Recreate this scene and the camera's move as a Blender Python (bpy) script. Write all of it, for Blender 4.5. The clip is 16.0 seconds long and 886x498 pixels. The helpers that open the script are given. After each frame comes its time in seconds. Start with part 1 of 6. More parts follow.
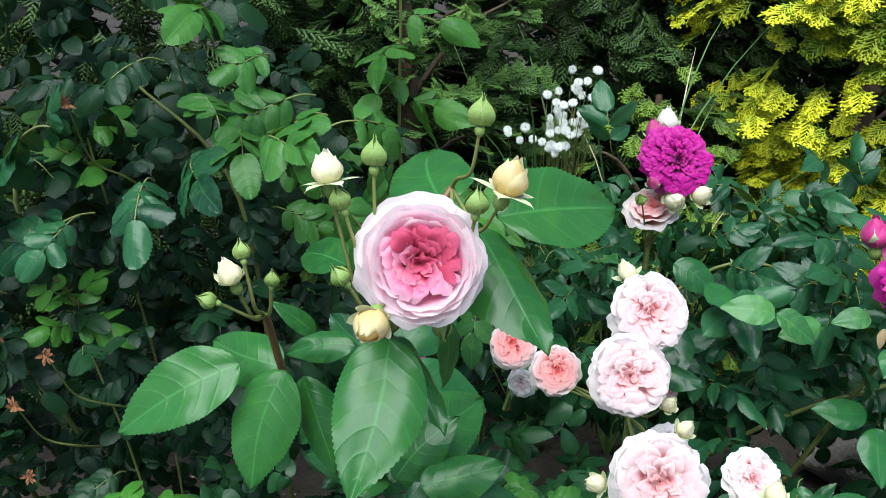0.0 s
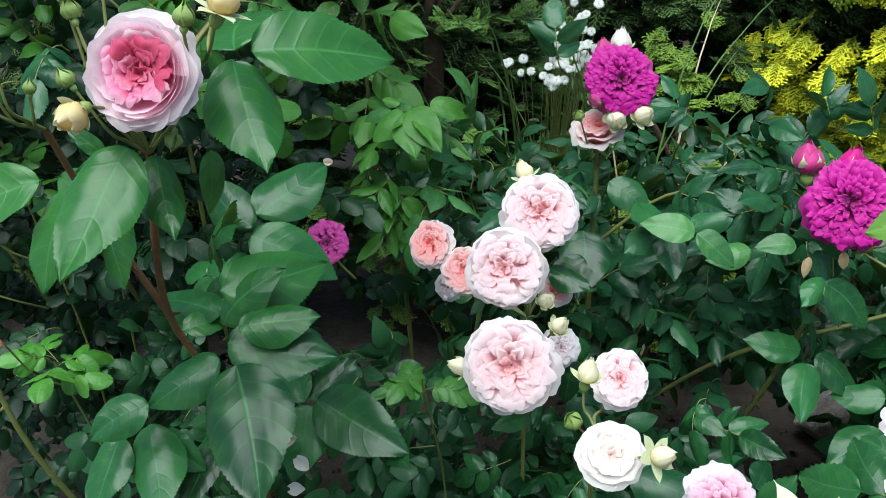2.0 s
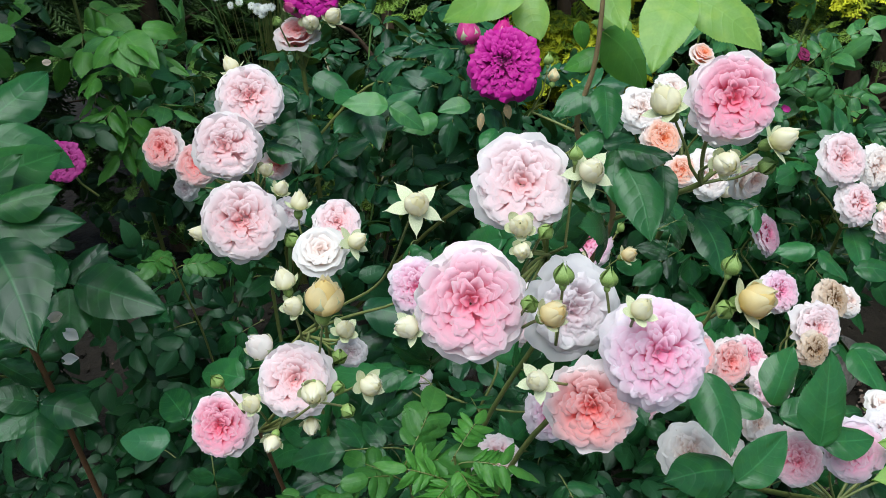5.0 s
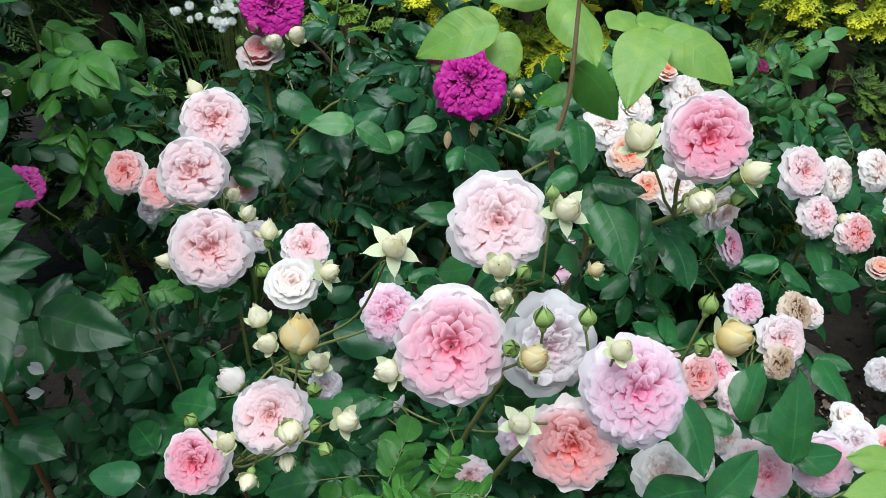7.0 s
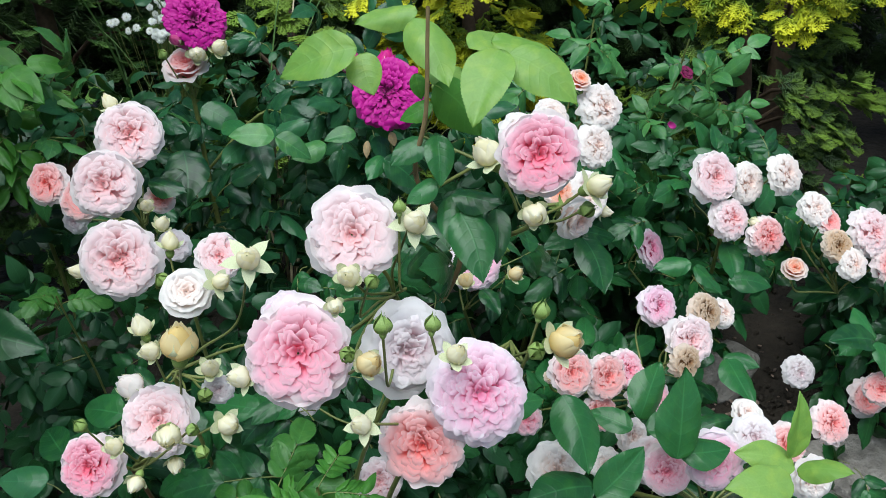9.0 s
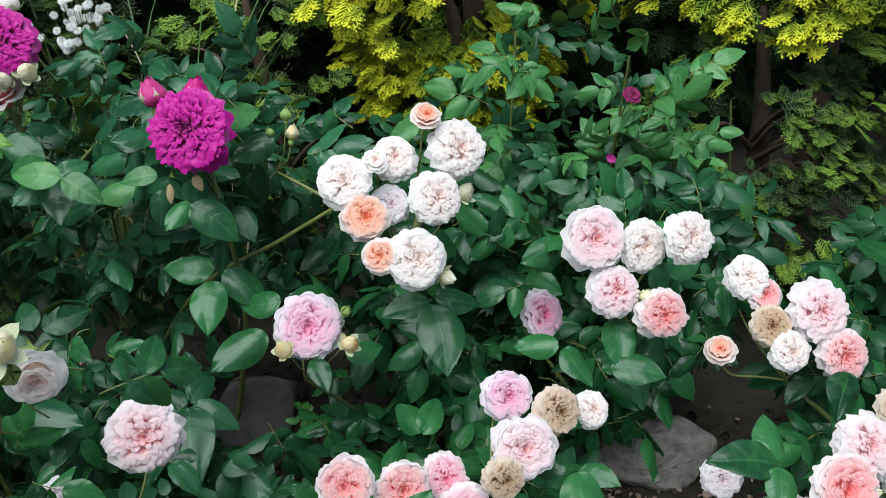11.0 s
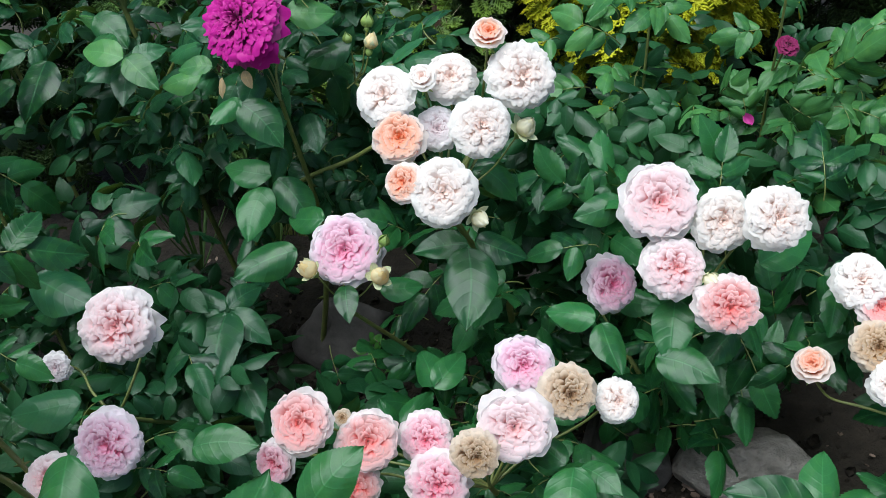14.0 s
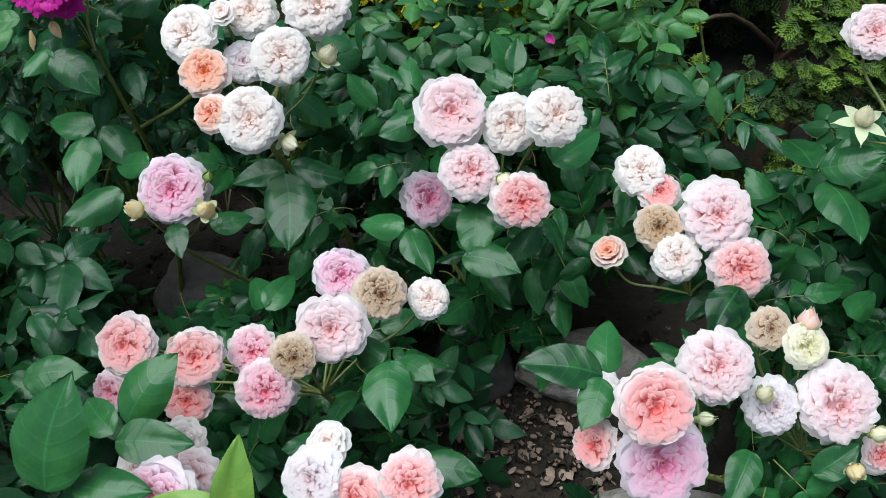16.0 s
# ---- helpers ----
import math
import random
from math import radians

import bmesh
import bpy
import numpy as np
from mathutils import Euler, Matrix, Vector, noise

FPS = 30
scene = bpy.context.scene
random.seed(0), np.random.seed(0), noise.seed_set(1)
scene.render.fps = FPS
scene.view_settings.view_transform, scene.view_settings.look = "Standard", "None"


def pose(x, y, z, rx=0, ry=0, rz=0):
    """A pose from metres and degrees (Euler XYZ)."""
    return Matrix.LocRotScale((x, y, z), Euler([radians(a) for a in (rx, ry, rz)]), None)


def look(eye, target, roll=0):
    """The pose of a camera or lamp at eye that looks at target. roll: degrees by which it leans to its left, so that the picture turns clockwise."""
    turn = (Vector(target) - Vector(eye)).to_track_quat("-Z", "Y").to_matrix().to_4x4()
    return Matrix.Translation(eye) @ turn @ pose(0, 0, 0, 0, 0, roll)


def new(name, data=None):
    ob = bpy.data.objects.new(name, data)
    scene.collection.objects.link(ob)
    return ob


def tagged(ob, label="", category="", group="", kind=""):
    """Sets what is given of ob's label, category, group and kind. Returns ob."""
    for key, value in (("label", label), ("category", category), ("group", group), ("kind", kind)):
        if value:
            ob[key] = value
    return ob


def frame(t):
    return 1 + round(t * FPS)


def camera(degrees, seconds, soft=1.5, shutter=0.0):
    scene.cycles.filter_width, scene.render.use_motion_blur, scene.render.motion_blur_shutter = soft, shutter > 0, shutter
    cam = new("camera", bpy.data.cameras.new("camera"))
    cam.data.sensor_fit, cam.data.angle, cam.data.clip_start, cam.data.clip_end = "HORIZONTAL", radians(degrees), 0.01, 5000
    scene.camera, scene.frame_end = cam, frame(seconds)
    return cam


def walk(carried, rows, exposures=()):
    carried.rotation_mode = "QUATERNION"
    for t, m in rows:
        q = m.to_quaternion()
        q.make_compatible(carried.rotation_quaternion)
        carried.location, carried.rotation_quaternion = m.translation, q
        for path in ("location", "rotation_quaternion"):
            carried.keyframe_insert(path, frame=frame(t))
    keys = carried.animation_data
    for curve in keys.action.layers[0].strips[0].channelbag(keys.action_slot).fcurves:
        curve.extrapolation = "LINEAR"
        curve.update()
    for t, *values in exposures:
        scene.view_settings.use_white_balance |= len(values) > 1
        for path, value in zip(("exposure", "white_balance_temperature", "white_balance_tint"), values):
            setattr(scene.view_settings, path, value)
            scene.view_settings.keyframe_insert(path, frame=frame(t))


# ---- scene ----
cam = camera(51.1, 16.0, 0.7)
PATH = [
    (0, (0.035, 0.014, 1.288), (0.015, 1.837, 0.464), -0.5),
    (0.5, (0.079, 0.054, 1.277), (-0.073, 1.869, 0.451), 0.1),
    (1, (0.121, 0.063, 1.255), (-0.107, 1.866, 0.419), 0.5),
    (1.5, (0.201, 0.052, 1.241), (-0.06, 1.838, 0.379), 0.5),
    (2, (0.295, -0.043, 1.216), (0.018, 1.736, 0.345), 0.1),
    (2.5, (0.329, -0.133, 1.179), (0.073, 1.649, 0.308), -0.7),
    (3, (0.33, -0.174, 1.193), (0.23, 1.615, 0.306), -1.3),
    (3.5, (0.321, -0.205, 1.187), (0.317, 1.581, 0.287), -1.8),
    (4, (0.326, -0.244, 1.189), (0.383, 1.535, 0.276), -1.9),
    (4.5, (0.357, -0.273, 1.194), (0.477, 1.496, 0.27), -2.1),
    (5, (0.36, -0.277, 1.186), (0.572, 1.477, 0.247), -2.2),
    (7.5, (0.35, -0.256, 1.222), (0.649, 1.482, 0.28), -1.8),
    (8, (0.382, -0.271, 1.229), (0.686, 1.467, 0.288), -1.7),
    (8.5, (0.41, -0.289, 1.228), (0.72, 1.449, 0.287), -1.6),
    (9, (0.443, -0.309, 1.234), (0.775, 1.424, 0.293), -1.9),
    (9.5, (0.508, -0.274, 1.221), (0.869, 1.451, 0.276), -1.8),
    (12, (1.19, 0.001, 1.168), (0.801, 1.704, 0.194), -6.0),
    (12.5, (1.205, 0.035, 1.117), (0.705, 1.703, 0.133), -5.0),
    (13, (1.192, 0.07, 1.091), (0.653, 1.719, 0.096), -4.8),
    (13.5, (1.202, 0.072, 1.089), (0.64, 1.709, 0.087), -4.9),
    (14, (1.222, 0.054, 1.094), (0.653, 1.684, 0.083), -4.9),
    (14.5, (1.28, 0.026, 1.071), (0.726, 1.649, 0.042), -4.7),
    (15, (1.314, 0.002, 1.056), (0.778, 1.622, 0.011), -5.5),
    (15.5, (1.339, -0.009, 1.052), (0.877, 1.621, -0.01), -6.4),
    (16, (1.354, -0.015, 1.059), (0.977, 1.63, -0.014), -6.8),
]
walk(cam, [(t, look(eye, target, roll)) for t, eye, target, roll in PATH], [(0, 1.16), (1.5, 1.10), (2, 1.02), (3, 0.76), (9, 0.70), (12, 0.82), (14, 0.84), (16, 0.70)])

# ---- light: soft open sky, sun veiled high behind the camera ----
world = bpy.data.worlds.new("sky")
scene.world = world
world.use_nodes = True
wn = world.node_tree
sky = wn.nodes.new("ShaderNodeTexSky")
sky.sky_type, sky.sun_disc = "NISHITA", False
sky.sun_elevation, sky.sun_rotation = radians(69), radians(199)
wn.links.new(sky.outputs[0], wn.nodes["Background"].inputs[0])
wn.nodes["Background"].inputs[1].default_value = 0.07
sun = new("sun", bpy.data.lights.new("sun", "SUN"))
sun.data.energy, sun.data.angle, sun.data.color = 3.25, radians(58), (0.91, 0.985, 1.0)
sun.matrix_world = look((-0.35, -1.0, 2.75), (0, 0, 0))

# ---- node materials ----
def material(name):
    m = bpy.data.materials.new(name)
    m.use_nodes = True
    nt = m.node_tree
    return m, nt, nt.nodes["Principled BSDF"]


def node(nt, kind, **values):
    n = nt.nodes.new(kind)
    for key, value in values.items():
        n.inputs[key].default_value = value
    return n


def ramp(nt, source, *stops):
    n = nt.nodes.new("ShaderNodeValToRGB")
    el = n.color_ramp.elements
    while len(el) < len(stops):
        el.new(0.5)
    for e, (at, col) in zip(el, stops):
        e.position, e.color = at, (*col, 1)
    nt.links.new(source, n.inputs[0])
    return n.outputs[0]


def maths(nt, op, a, b=None, clamp=False):
    n = nt.nodes.new("ShaderNodeMath")
    n.operation, n.use_clamp = op, clamp
    for k, v in enumerate((a, b)):
        if v is None:
            continue
        if isinstance(v, (int, float)):
            n.inputs[k].default_value = v
        else:
            nt.links.new(v, n.inputs[k])
    return n.outputs[0]


def blend(nt, fac, a, b, kind="MIX"):
    n = nt.nodes.new("ShaderNodeMix")
    n.data_type, n.blend_type = "RGBA", kind
    for k, v in ((0, fac), (6, a), (7, b)):
        if isinstance(v, (int, float)):
            n.inputs[k].default_value = v
        elif isinstance(v, tuple):
            n.inputs[k].default_value = (*v, 1)
        else:
            nt.links.new(v, n.inputs[k])
    return n.outputs[2]


def attribute(nt, name):
    n = nt.nodes.new("ShaderNodeAttribute")
    n.attribute_name = name
    return n.outputs["Fac"]


def grain(nt, scale, detail=3.0, rough=0.55, coords="Object"):
    tc = nt.nodes.new("ShaderNodeTexCoord")
    n = node(nt, "ShaderNodeTexNoise", Scale=scale, Detail=detail, Roughness=rough)
    nt.links.new(tc.outputs[coords], n.inputs["Vector"])
    return n.outputs["Fac"]


def bump(nt, bsdf, height, strength=0.3, distance=0.001):
    n = node(nt, "ShaderNodeBump", Strength=strength, Distance=distance)
    nt.links.new(height, n.inputs["Height"])
    nt.links.new(n.outputs[0], bsdf.inputs["Normal"])
    return n.outputs[0]


def see_through(m, nt, bsdf, colour, share):
    """Thin plant tissue: part of the light goes through."""
    tr = nt.nodes.new("ShaderNodeBsdfTranslucent")
    mix = nt.nodes.new("ShaderNodeMixShader")
    mix.inputs[0].default_value = share
    nt.links.new(colour, tr.inputs[0])
    nt.links.new(bsdf.outputs[0], mix.inputs[1])
    nt.links.new(tr.outputs[0], mix.inputs[2])
    nt.links.new(mix.outputs[0], nt.nodes["Material Output"].inputs[0])


def petal_material(name, deep, mid, rim, outer, rough=0.6, through_share=0.55):
    m, nt, b = material(name)
    u, ring = attribute(nt, "u"), attribute(nt, "ring")
    inner = ramp(nt, u, (0.0, deep), (0.42, mid), (0.86, rim), (1.0, outer))
    guard = ramp(nt, u, (0.0, mid), (0.35, rim), (0.82, outer))
    heart = ramp(nt, u, (0.0, deep), (0.6, tuple(0.85 * a + 0.15 * c for a, c in zip(deep, mid))), (1.0, tuple(0.45 * a + 0.55 * c for a, c in zip(deep, mid))))
    inner = blend(nt, ramp(nt, ring, (0.16, (0, 0, 0)), (0.36, (1, 1, 1))), heart, inner)
    col = blend(nt, ramp(nt, ring, (0.52, (0, 0, 0)), (0.90, (1, 1, 1))), inner, guard)
    info = nt.nodes.new("ShaderNodeObjectInfo")
    hsv = node(nt, "ShaderNodeHueSaturation")
    nt.links.new(col, hsv.inputs["Color"])
    nt.links.new(maths(nt, "ADD", maths(nt, "MULTIPLY", info.outputs["Random"], 0.24), 0.88), hsv.inputs["Saturation"])
    v = attribute(nt, "v")
    streak = node(nt, "ShaderNodeTexNoise", Scale=9.0, Detail=2.0)
    comb = nt.nodes.new("ShaderNodeCombineXYZ")
    nt.links.new(maths(nt, "MULTIPLY", v, 3.0), comb.inputs[0])
    nt.links.new(maths(nt, "MULTIPLY", u, 0.35), comb.inputs[1])
    nt.links.new(info.outputs["Random"], comb.inputs[2])
    nt.links.new(comb.outputs[0], streak.inputs["Vector"])
    col2 = blend(nt, maths(nt, "MULTIPLY", streak.outputs["Fac"], 0.22), hsv.outputs[0], mid)
    nt.links.new(col2, b.inputs["Base Color"])
    b.inputs["Roughness"].default_value = rough
    b.inputs["Specular IOR Level"].default_value = 0.3
    b.inputs["Sheen Weight"].default_value = 0.15
    bump(nt, b, streak.outputs["Fac"], 0.25, 0.0008)
    see_through(m, nt, b, col2, through_share)
    return m


def leaf_material(name, low, high, rough=0.4, vein=0.32, through_share=0.16, veins=7.0, island=False):
    m, nt, b = material(name)
    u, v = attribute(nt, "u"), attribute(nt, "v")
    side = maths(nt, "ABSOLUTE", v)
    # side veins leave the midrib and sweep towards the tip
    wave = maths(nt, "FRACT", maths(nt, "SUBTRACT", maths(nt, "MULTIPLY", u, veins), maths(nt, "MULTIPLY", maths(nt, "POWER", side, 1.3), 1.35)))
    ridge = maths(nt, "MULTIPLY", maths(nt, "ABSOLUTE", maths(nt, "SUBTRACT", wave, 0.5)), 2.0)
    line = maths(nt, "POWER", ridge, 14.0)
    midrib = maths(nt, "SUBTRACT", 1.0, maths(nt, "MULTIPLY", side, 16.0), True)
    if island:
        geo = nt.nodes.new("ShaderNodeNewGeometry")
        rnd = geo.outputs["Random Per Island"]
    else:
        rnd = nt.nodes.new("ShaderNodeObjectInfo").outputs["Random"]
    col = blend(nt, rnd, low, high)
    n1, n2 = grain(nt, 35.0, 4.0), grain(nt, 4.0, 3.0)
    col = blend(nt, maths(nt, "MULTIPLY", n1, 0.5), col, tuple(0.55 * c for c in low))
    col = blend(nt, ramp(nt, n2, (0.45, (0, 0, 0)), (0.75, (0.35, 0.35, 0.35))), col, tuple(c * k for c, k in zip(high, (1.5, 1.15, 0.7))))
    light = tuple(min(1, 1.6 * c + 0.015) for c in high)
    col = blend(nt, maths(nt, "MULTIPLY", maths(nt, "MAXIMUM", midrib, maths(nt, "MULTIPLY", line, 0.45)), vein), col, light)
    spots = ramp(nt, grain(nt, 160.0, 2.0), (0.70, (0, 0, 0)), (0.78, (1, 1, 1)))
    col = blend(nt, maths(nt, "MULTIPLY", spots, 0.22), col, (0.10, 0.09, 0.03))
    nt.links.new(col, b.inputs["Base Color"])
    nt.links.new(maths(nt, "ADD", maths(nt, "MULTIPLY", n1, 0.12), rough - 0.10), b.inputs["Roughness"])
    b.inputs["Specular IOR Level"].default_value = 0.34
    # the blade is quilted between sunken veins
    quilt = maths(nt, "MULTIPLY", maths(nt, "POWER", ridge, 6.0), -1.2)
    h = maths(nt, "ADD", quilt, maths(nt, "SUBTRACT", maths(nt, "MULTIPLY", n1, 0.25), maths(nt, "MULTIPLY", midrib, 0.8)))
    bump(nt, b, h, 0.14, 0.0010)
    see_through(m, nt, b, blend(nt, 0.6, col, (0.25, 0.42, 0.04)), through_share)
    return m


def plain_material(name, low, high, scale=60.0, rough=0.6, relief=0.3, distance=0.001, through_share=0.0, island=False):
    m, nt, b = material(name)
    n1, n2 = grain(nt, scale, 4.0), grain(nt, scale * 0.17, 3.0)
    col = blend(nt, ramp(nt, maths(nt, "ADD", maths(nt, "MULTIPLY", n1, 0.5), maths(nt, "MULTIPLY", n2, 0.5)), (0.32, (0, 0, 0)), (0.68, (1, 1, 1))), low, high)
    if island:
        geo = nt.nodes.new("ShaderNodeNewGeometry")
        hsv = node(nt, "ShaderNodeHueSaturation")
        nt.links.new(col, hsv.inputs["Color"])
        nt.links.new(maths(nt, "ADD", maths(nt, "MULTIPLY", geo.outputs["Random Per Island"], 0.7), 0.65), hsv.inputs["Value"])
        col = hsv.outputs[0]
    nt.links.new(col, b.inputs["Base Color"])
    b.inputs["Roughness"].default_value = rough
    bump(nt, b, n1, relief, distance)
    if through_share:
        see_through(m, nt, b, col, through_share)
    return m


# petals: (deep in the folds, middle, edge, outermost petals)
PETALS = {
    "hero": petal_material("petal_rose_pink", (0.66, 0.006, 0.08), (0.88, 0.13, 0.34), (0.93, 0.60, 0.74), (0.94, 0.90, 0.90)),
    "pale": petal_material("petal_blush", (0.95, 0.50, 0.50), (0.94, 0.69, 0.70), (0.94, 0.83, 0.84), (0.94, 0.90, 0.89)),
    "pink": petal_material("petal_clear_pink", (0.93, 0.22, 0.35), (0.94, 0.46, 0.57), (0.94, 0.69, 0.76), (0.94, 0.90, 0.89)),
    "rose": petal_material("petal_deep_pink", (0.90, 0.10, 0.20), (0.92, 0.31, 0.44), (0.93, 0.57, 0.67), (0.94, 0.90, 0.89)),
    "coral": petal_material("petal_coral", (0.93, 0.22, 0.20), (0.94, 0.42, 0.40), (0.94, 0.64, 0.63), (0.94, 0.90, 0.89)),
    "apricot": petal_material("petal_apricot", (0.92, 0.27, 0.10), (0.93, 0.48, 0.31), (0.93, 0.70, 0.58), (0.93, 0.88, 0.85)),
    "white": petal_material("petal_white", (0.95, 0.74, 0.66), (0.94, 0.84, 0.79), (0.94, 0.89, 0.86), (0.93, 0.91, 0.88)),
    "mauve": petal_material("petal_mauve_pink", (0.92, 0.27, 0.48), (0.93, 0.52, 0.68), (0.93, 0.74, 0.83), (0.93, 0.89, 0.92)),
    "magenta": petal_material("petal_magenta", (0.14, 0.001, 0.06), (0.34, 0.005, 0.16), (0.54, 0.035, 0.30), (0.50, 0.030, 0.27), 0.5, 0.2),
    "crimson": petal_material("petal_crimson", (0.20, 0.002, 0.03), (0.46, 0.010, 0.14), (0.58, 0.03, 0.22), (0.54, 0.03, 0.22), 0.5, 0.2),
    "maroon": petal_material("petal_withered_maroon", (0.06, 0.001, 0.015), (0.15, 0.004, 0.045), (0.24, 0.012, 0.09), (0.22, 0.012, 0.08), 0.7, 0.15),
    "tan": petal_material("petal_faded_tan", (0.28, 0.12, 0.04), (0.56, 0.36, 0.19), (0.78, 0.62, 0.46), (0.85, 0.75, 0.64), 0.8),
    "greyed": petal_material("petal_faded_lilac", (0.84, 0.64, 0.67), (0.88, 0.79, 0.81), (0.91, 0.87, 0.88), (0.92, 0.90, 0.90), 0.8),
    "cream": petal_material("petal_cream", (0.66, 0.68, 0.34), (0.88, 0.83, 0.55), (0.93, 0.89, 0.70), (0.93, 0.91, 0.79)),
    "yellow": petal_material("petal_yellow_bud", (0.60, 0.52, 0.16), (0.84, 0.64, 0.26), (0.87, 0.76, 0.42), (0.88, 0.83, 0.60)),
    "daisy": petal_material("petal_daisy", (0.80, 0.80, 0.55), (0.86, 0.87, 0.80), (0.88, 0.90, 0.88), (0.88, 0.90, 0.88)),
}
LEAF = leaf_material("leaf_green", (0.003, 0.030, 0.011), (0.027, 0.152, 0.042), 0.34, 0.34, 0.12)
LEAF_DARK = leaf_material("leaf_blue_green", (0.004, 0.038, 0.017), (0.028, 0.135, 0.050), 0.36, 0.32, 0.12)
LEAF_BACK = leaf_material("leaf_soft_green", (0.026, 0.125, 0.036), (0.075, 0.240, 0.068), 0.42)
LEAF_MID = leaf_material("leaf_mid_green", (0.012, 0.088, 0.020), (0.036, 0.170, 0.036), 0.34, 0.45, 0.14)
LEAF_LIME = leaf_material("leaf_young_lime", (0.16, 0.34, 0.06), (0.26, 0.45, 0.11), 0.45, 0.08, 0.3)
LEAF_FRESH = leaf_material("leaf_fresh_green", (0.045, 0.20, 0.025), (0.085, 0.28, 0.045), 0.45, 0.3, 0.22)
LEAF_HERB = leaf_material("leaf_herb", (0.028, 0.135, 0.022), (0.060, 0.205, 0.038), 0.46, 0.3, 0.2)
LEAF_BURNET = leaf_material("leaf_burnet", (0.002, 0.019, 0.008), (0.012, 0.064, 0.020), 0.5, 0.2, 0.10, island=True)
# leaves deep in the shrubs, their colour lowered to stand for shade
LEAF_SHADED = leaf_material("leaf_shaded", (0.004, 0.036, 0.014), (0.023, 0.110, 0.038), 0.44, 0.3, 0.12, island=True)
SEPAL = plain_material("sepal_green", (0.16, 0.27, 0.055), (0.30, 0.42, 0.12), 120.0, 0.55, 0.2, through_share=0.15)
SEPAL_PALE = plain_material("sepal_pale", (0.50, 0.57, 0.30), (0.72, 0.74, 0.52), 120.0, 0.6, 0.2, through_share=0.2)
CANE = plain_material("cane_green", (0.10, 0.14, 0.035), (0.22, 0.24, 0.07), 90.0, 0.5, 0.3)
CANE_RED = plain_material("cane_red_brown", (0.10, 0.045, 0.022), (0.20, 0.10, 0.04), 90.0, 0.5, 0.3)
BARK_YOUNG = plain_material("cane_tan", (0.16, 0.11, 0.05), (0.30, 0.22, 0.10), 90.0, 0.6, 0.3)
BARK = plain_material("bark_brown", (0.05, 0.03, 0.018), (0.13, 0.085, 0.05), 70.0, 0.85, 0.7, 0.003)
SPENT = plain_material("spent_brown", (0.16, 0.055, 0.02), (0.34, 0.15, 0.07), 120.0, 0.85, 0.4, through_share=0.1)


def conifer_material(name, low, high, tip):
    """Scale foliage, greener inside and brighter towards the tips of its sprays."""
    m, nt, b = material(name)
    geo = nt.nodes.new("ShaderNodeNewGeometry")
    col = blend(nt, geo.outputs["Random Per Island"], low, high)
    n1 = grain(nt, 7.0, 3.0)
    fresh = maths(nt, "ADD", attribute(nt, "u"), maths(nt, "MULTIPLY", maths(nt, "SUBTRACT", n1, 0.5), 0.9))
    col = blend(nt, ramp(nt, fresh, (0.35, (0, 0, 0)), (0.85, (1, 1, 1))), col, tip)
    nt.links.new(col, b.inputs["Base Color"])
    b.inputs["Roughness"].default_value = 0.6
    bump(nt, b, grain(nt, 60.0, 3.0), 0.3, 0.001)
    see_through(m, nt, b, col, 0.15)
    return m


THUJA_GOLD = conifer_material("conifer_gold", (0.08, 0.18, 0.010), (0.26, 0.38, 0.016), (0.70, 0.70, 0.022))
THUJA_GREEN = conifer_material("conifer_green", (0.010, 0.034, 0.006), (0.034, 0.075, 0.012), (0.050, 0.110, 0.018))
THUJA_MOSS = conifer_material("conifer_moss", (0.018, 0.065, 0.008), (0.050, 0.125, 0.018), (0.095, 0.210, 0.030))
THUJA_OLIVE = conifer_material("conifer_olive", (0.008, 0.032, 0.004), (0.034, 0.085, 0.009), (0.135, 0.240, 0.016))
SOIL = plain_material("soil", (0.010, 0.008, 0.005), (0.042, 0.032, 0.022), 45.0, 0.95, 1.0, 0.012)
STONE = plain_material("fieldstone", (0.09, 0.08, 0.07), (0.40, 0.37, 0.33), 40.0, 0.88, 1.0, 0.014)
STONE_DARK = plain_material("fieldstone_dark", (0.045, 0.042, 0.040), (0.13, 0.12, 0.115), 40.0, 0.85, 0.9, 0.006)
LITTER = plain_material("dry_litter", (0.12, 0.075, 0.05), (0.44, 0.33, 0.27), 25.0, 0.85, 0.4, island=True)
STRAW = plain_material("dry_grass", (0.26, 0.22, 0.12), (0.45, 0.40, 0.26), 60.0, 0.7, 0.2)
GRASS = plain_material("grass_green", (0.05, 0.13, 0.03), (0.12, 0.22, 0.06), 40.0, 0.55, 0.2, through_share=0.2, island=True)


# ---- mesh helpers ----
def mesh_of(name, verts, faces, mat, smooth=True, **attrs):
    me = bpy.data.meshes.new(name)
    me.from_pydata([tuple(p) for p in verts], [], [tuple(int(i) for i in f) for f in faces])
    for key, values in attrs.items():
        a = me.attributes.new(key, "FLOAT", "POINT")
        a.data.foreach_set("value", np.asarray(values, np.float32))
    if smooth:
        me.polygons.foreach_set("use_smooth", np.ones(len(me.polygons), bool))
    me.materials.append(mat)
    me.update()
    return me


def grid_faces(rows, cols, start=0, closed=False):
    out = []
    for a in range(rows - 1):
        for b in range(cols if closed else cols - 1):
            c = (b + 1) % cols
            out.append((start + a * cols + b, start + a * cols + c, start + (a + 1) * cols + c, start + (a + 1) * cols + b))
    return out


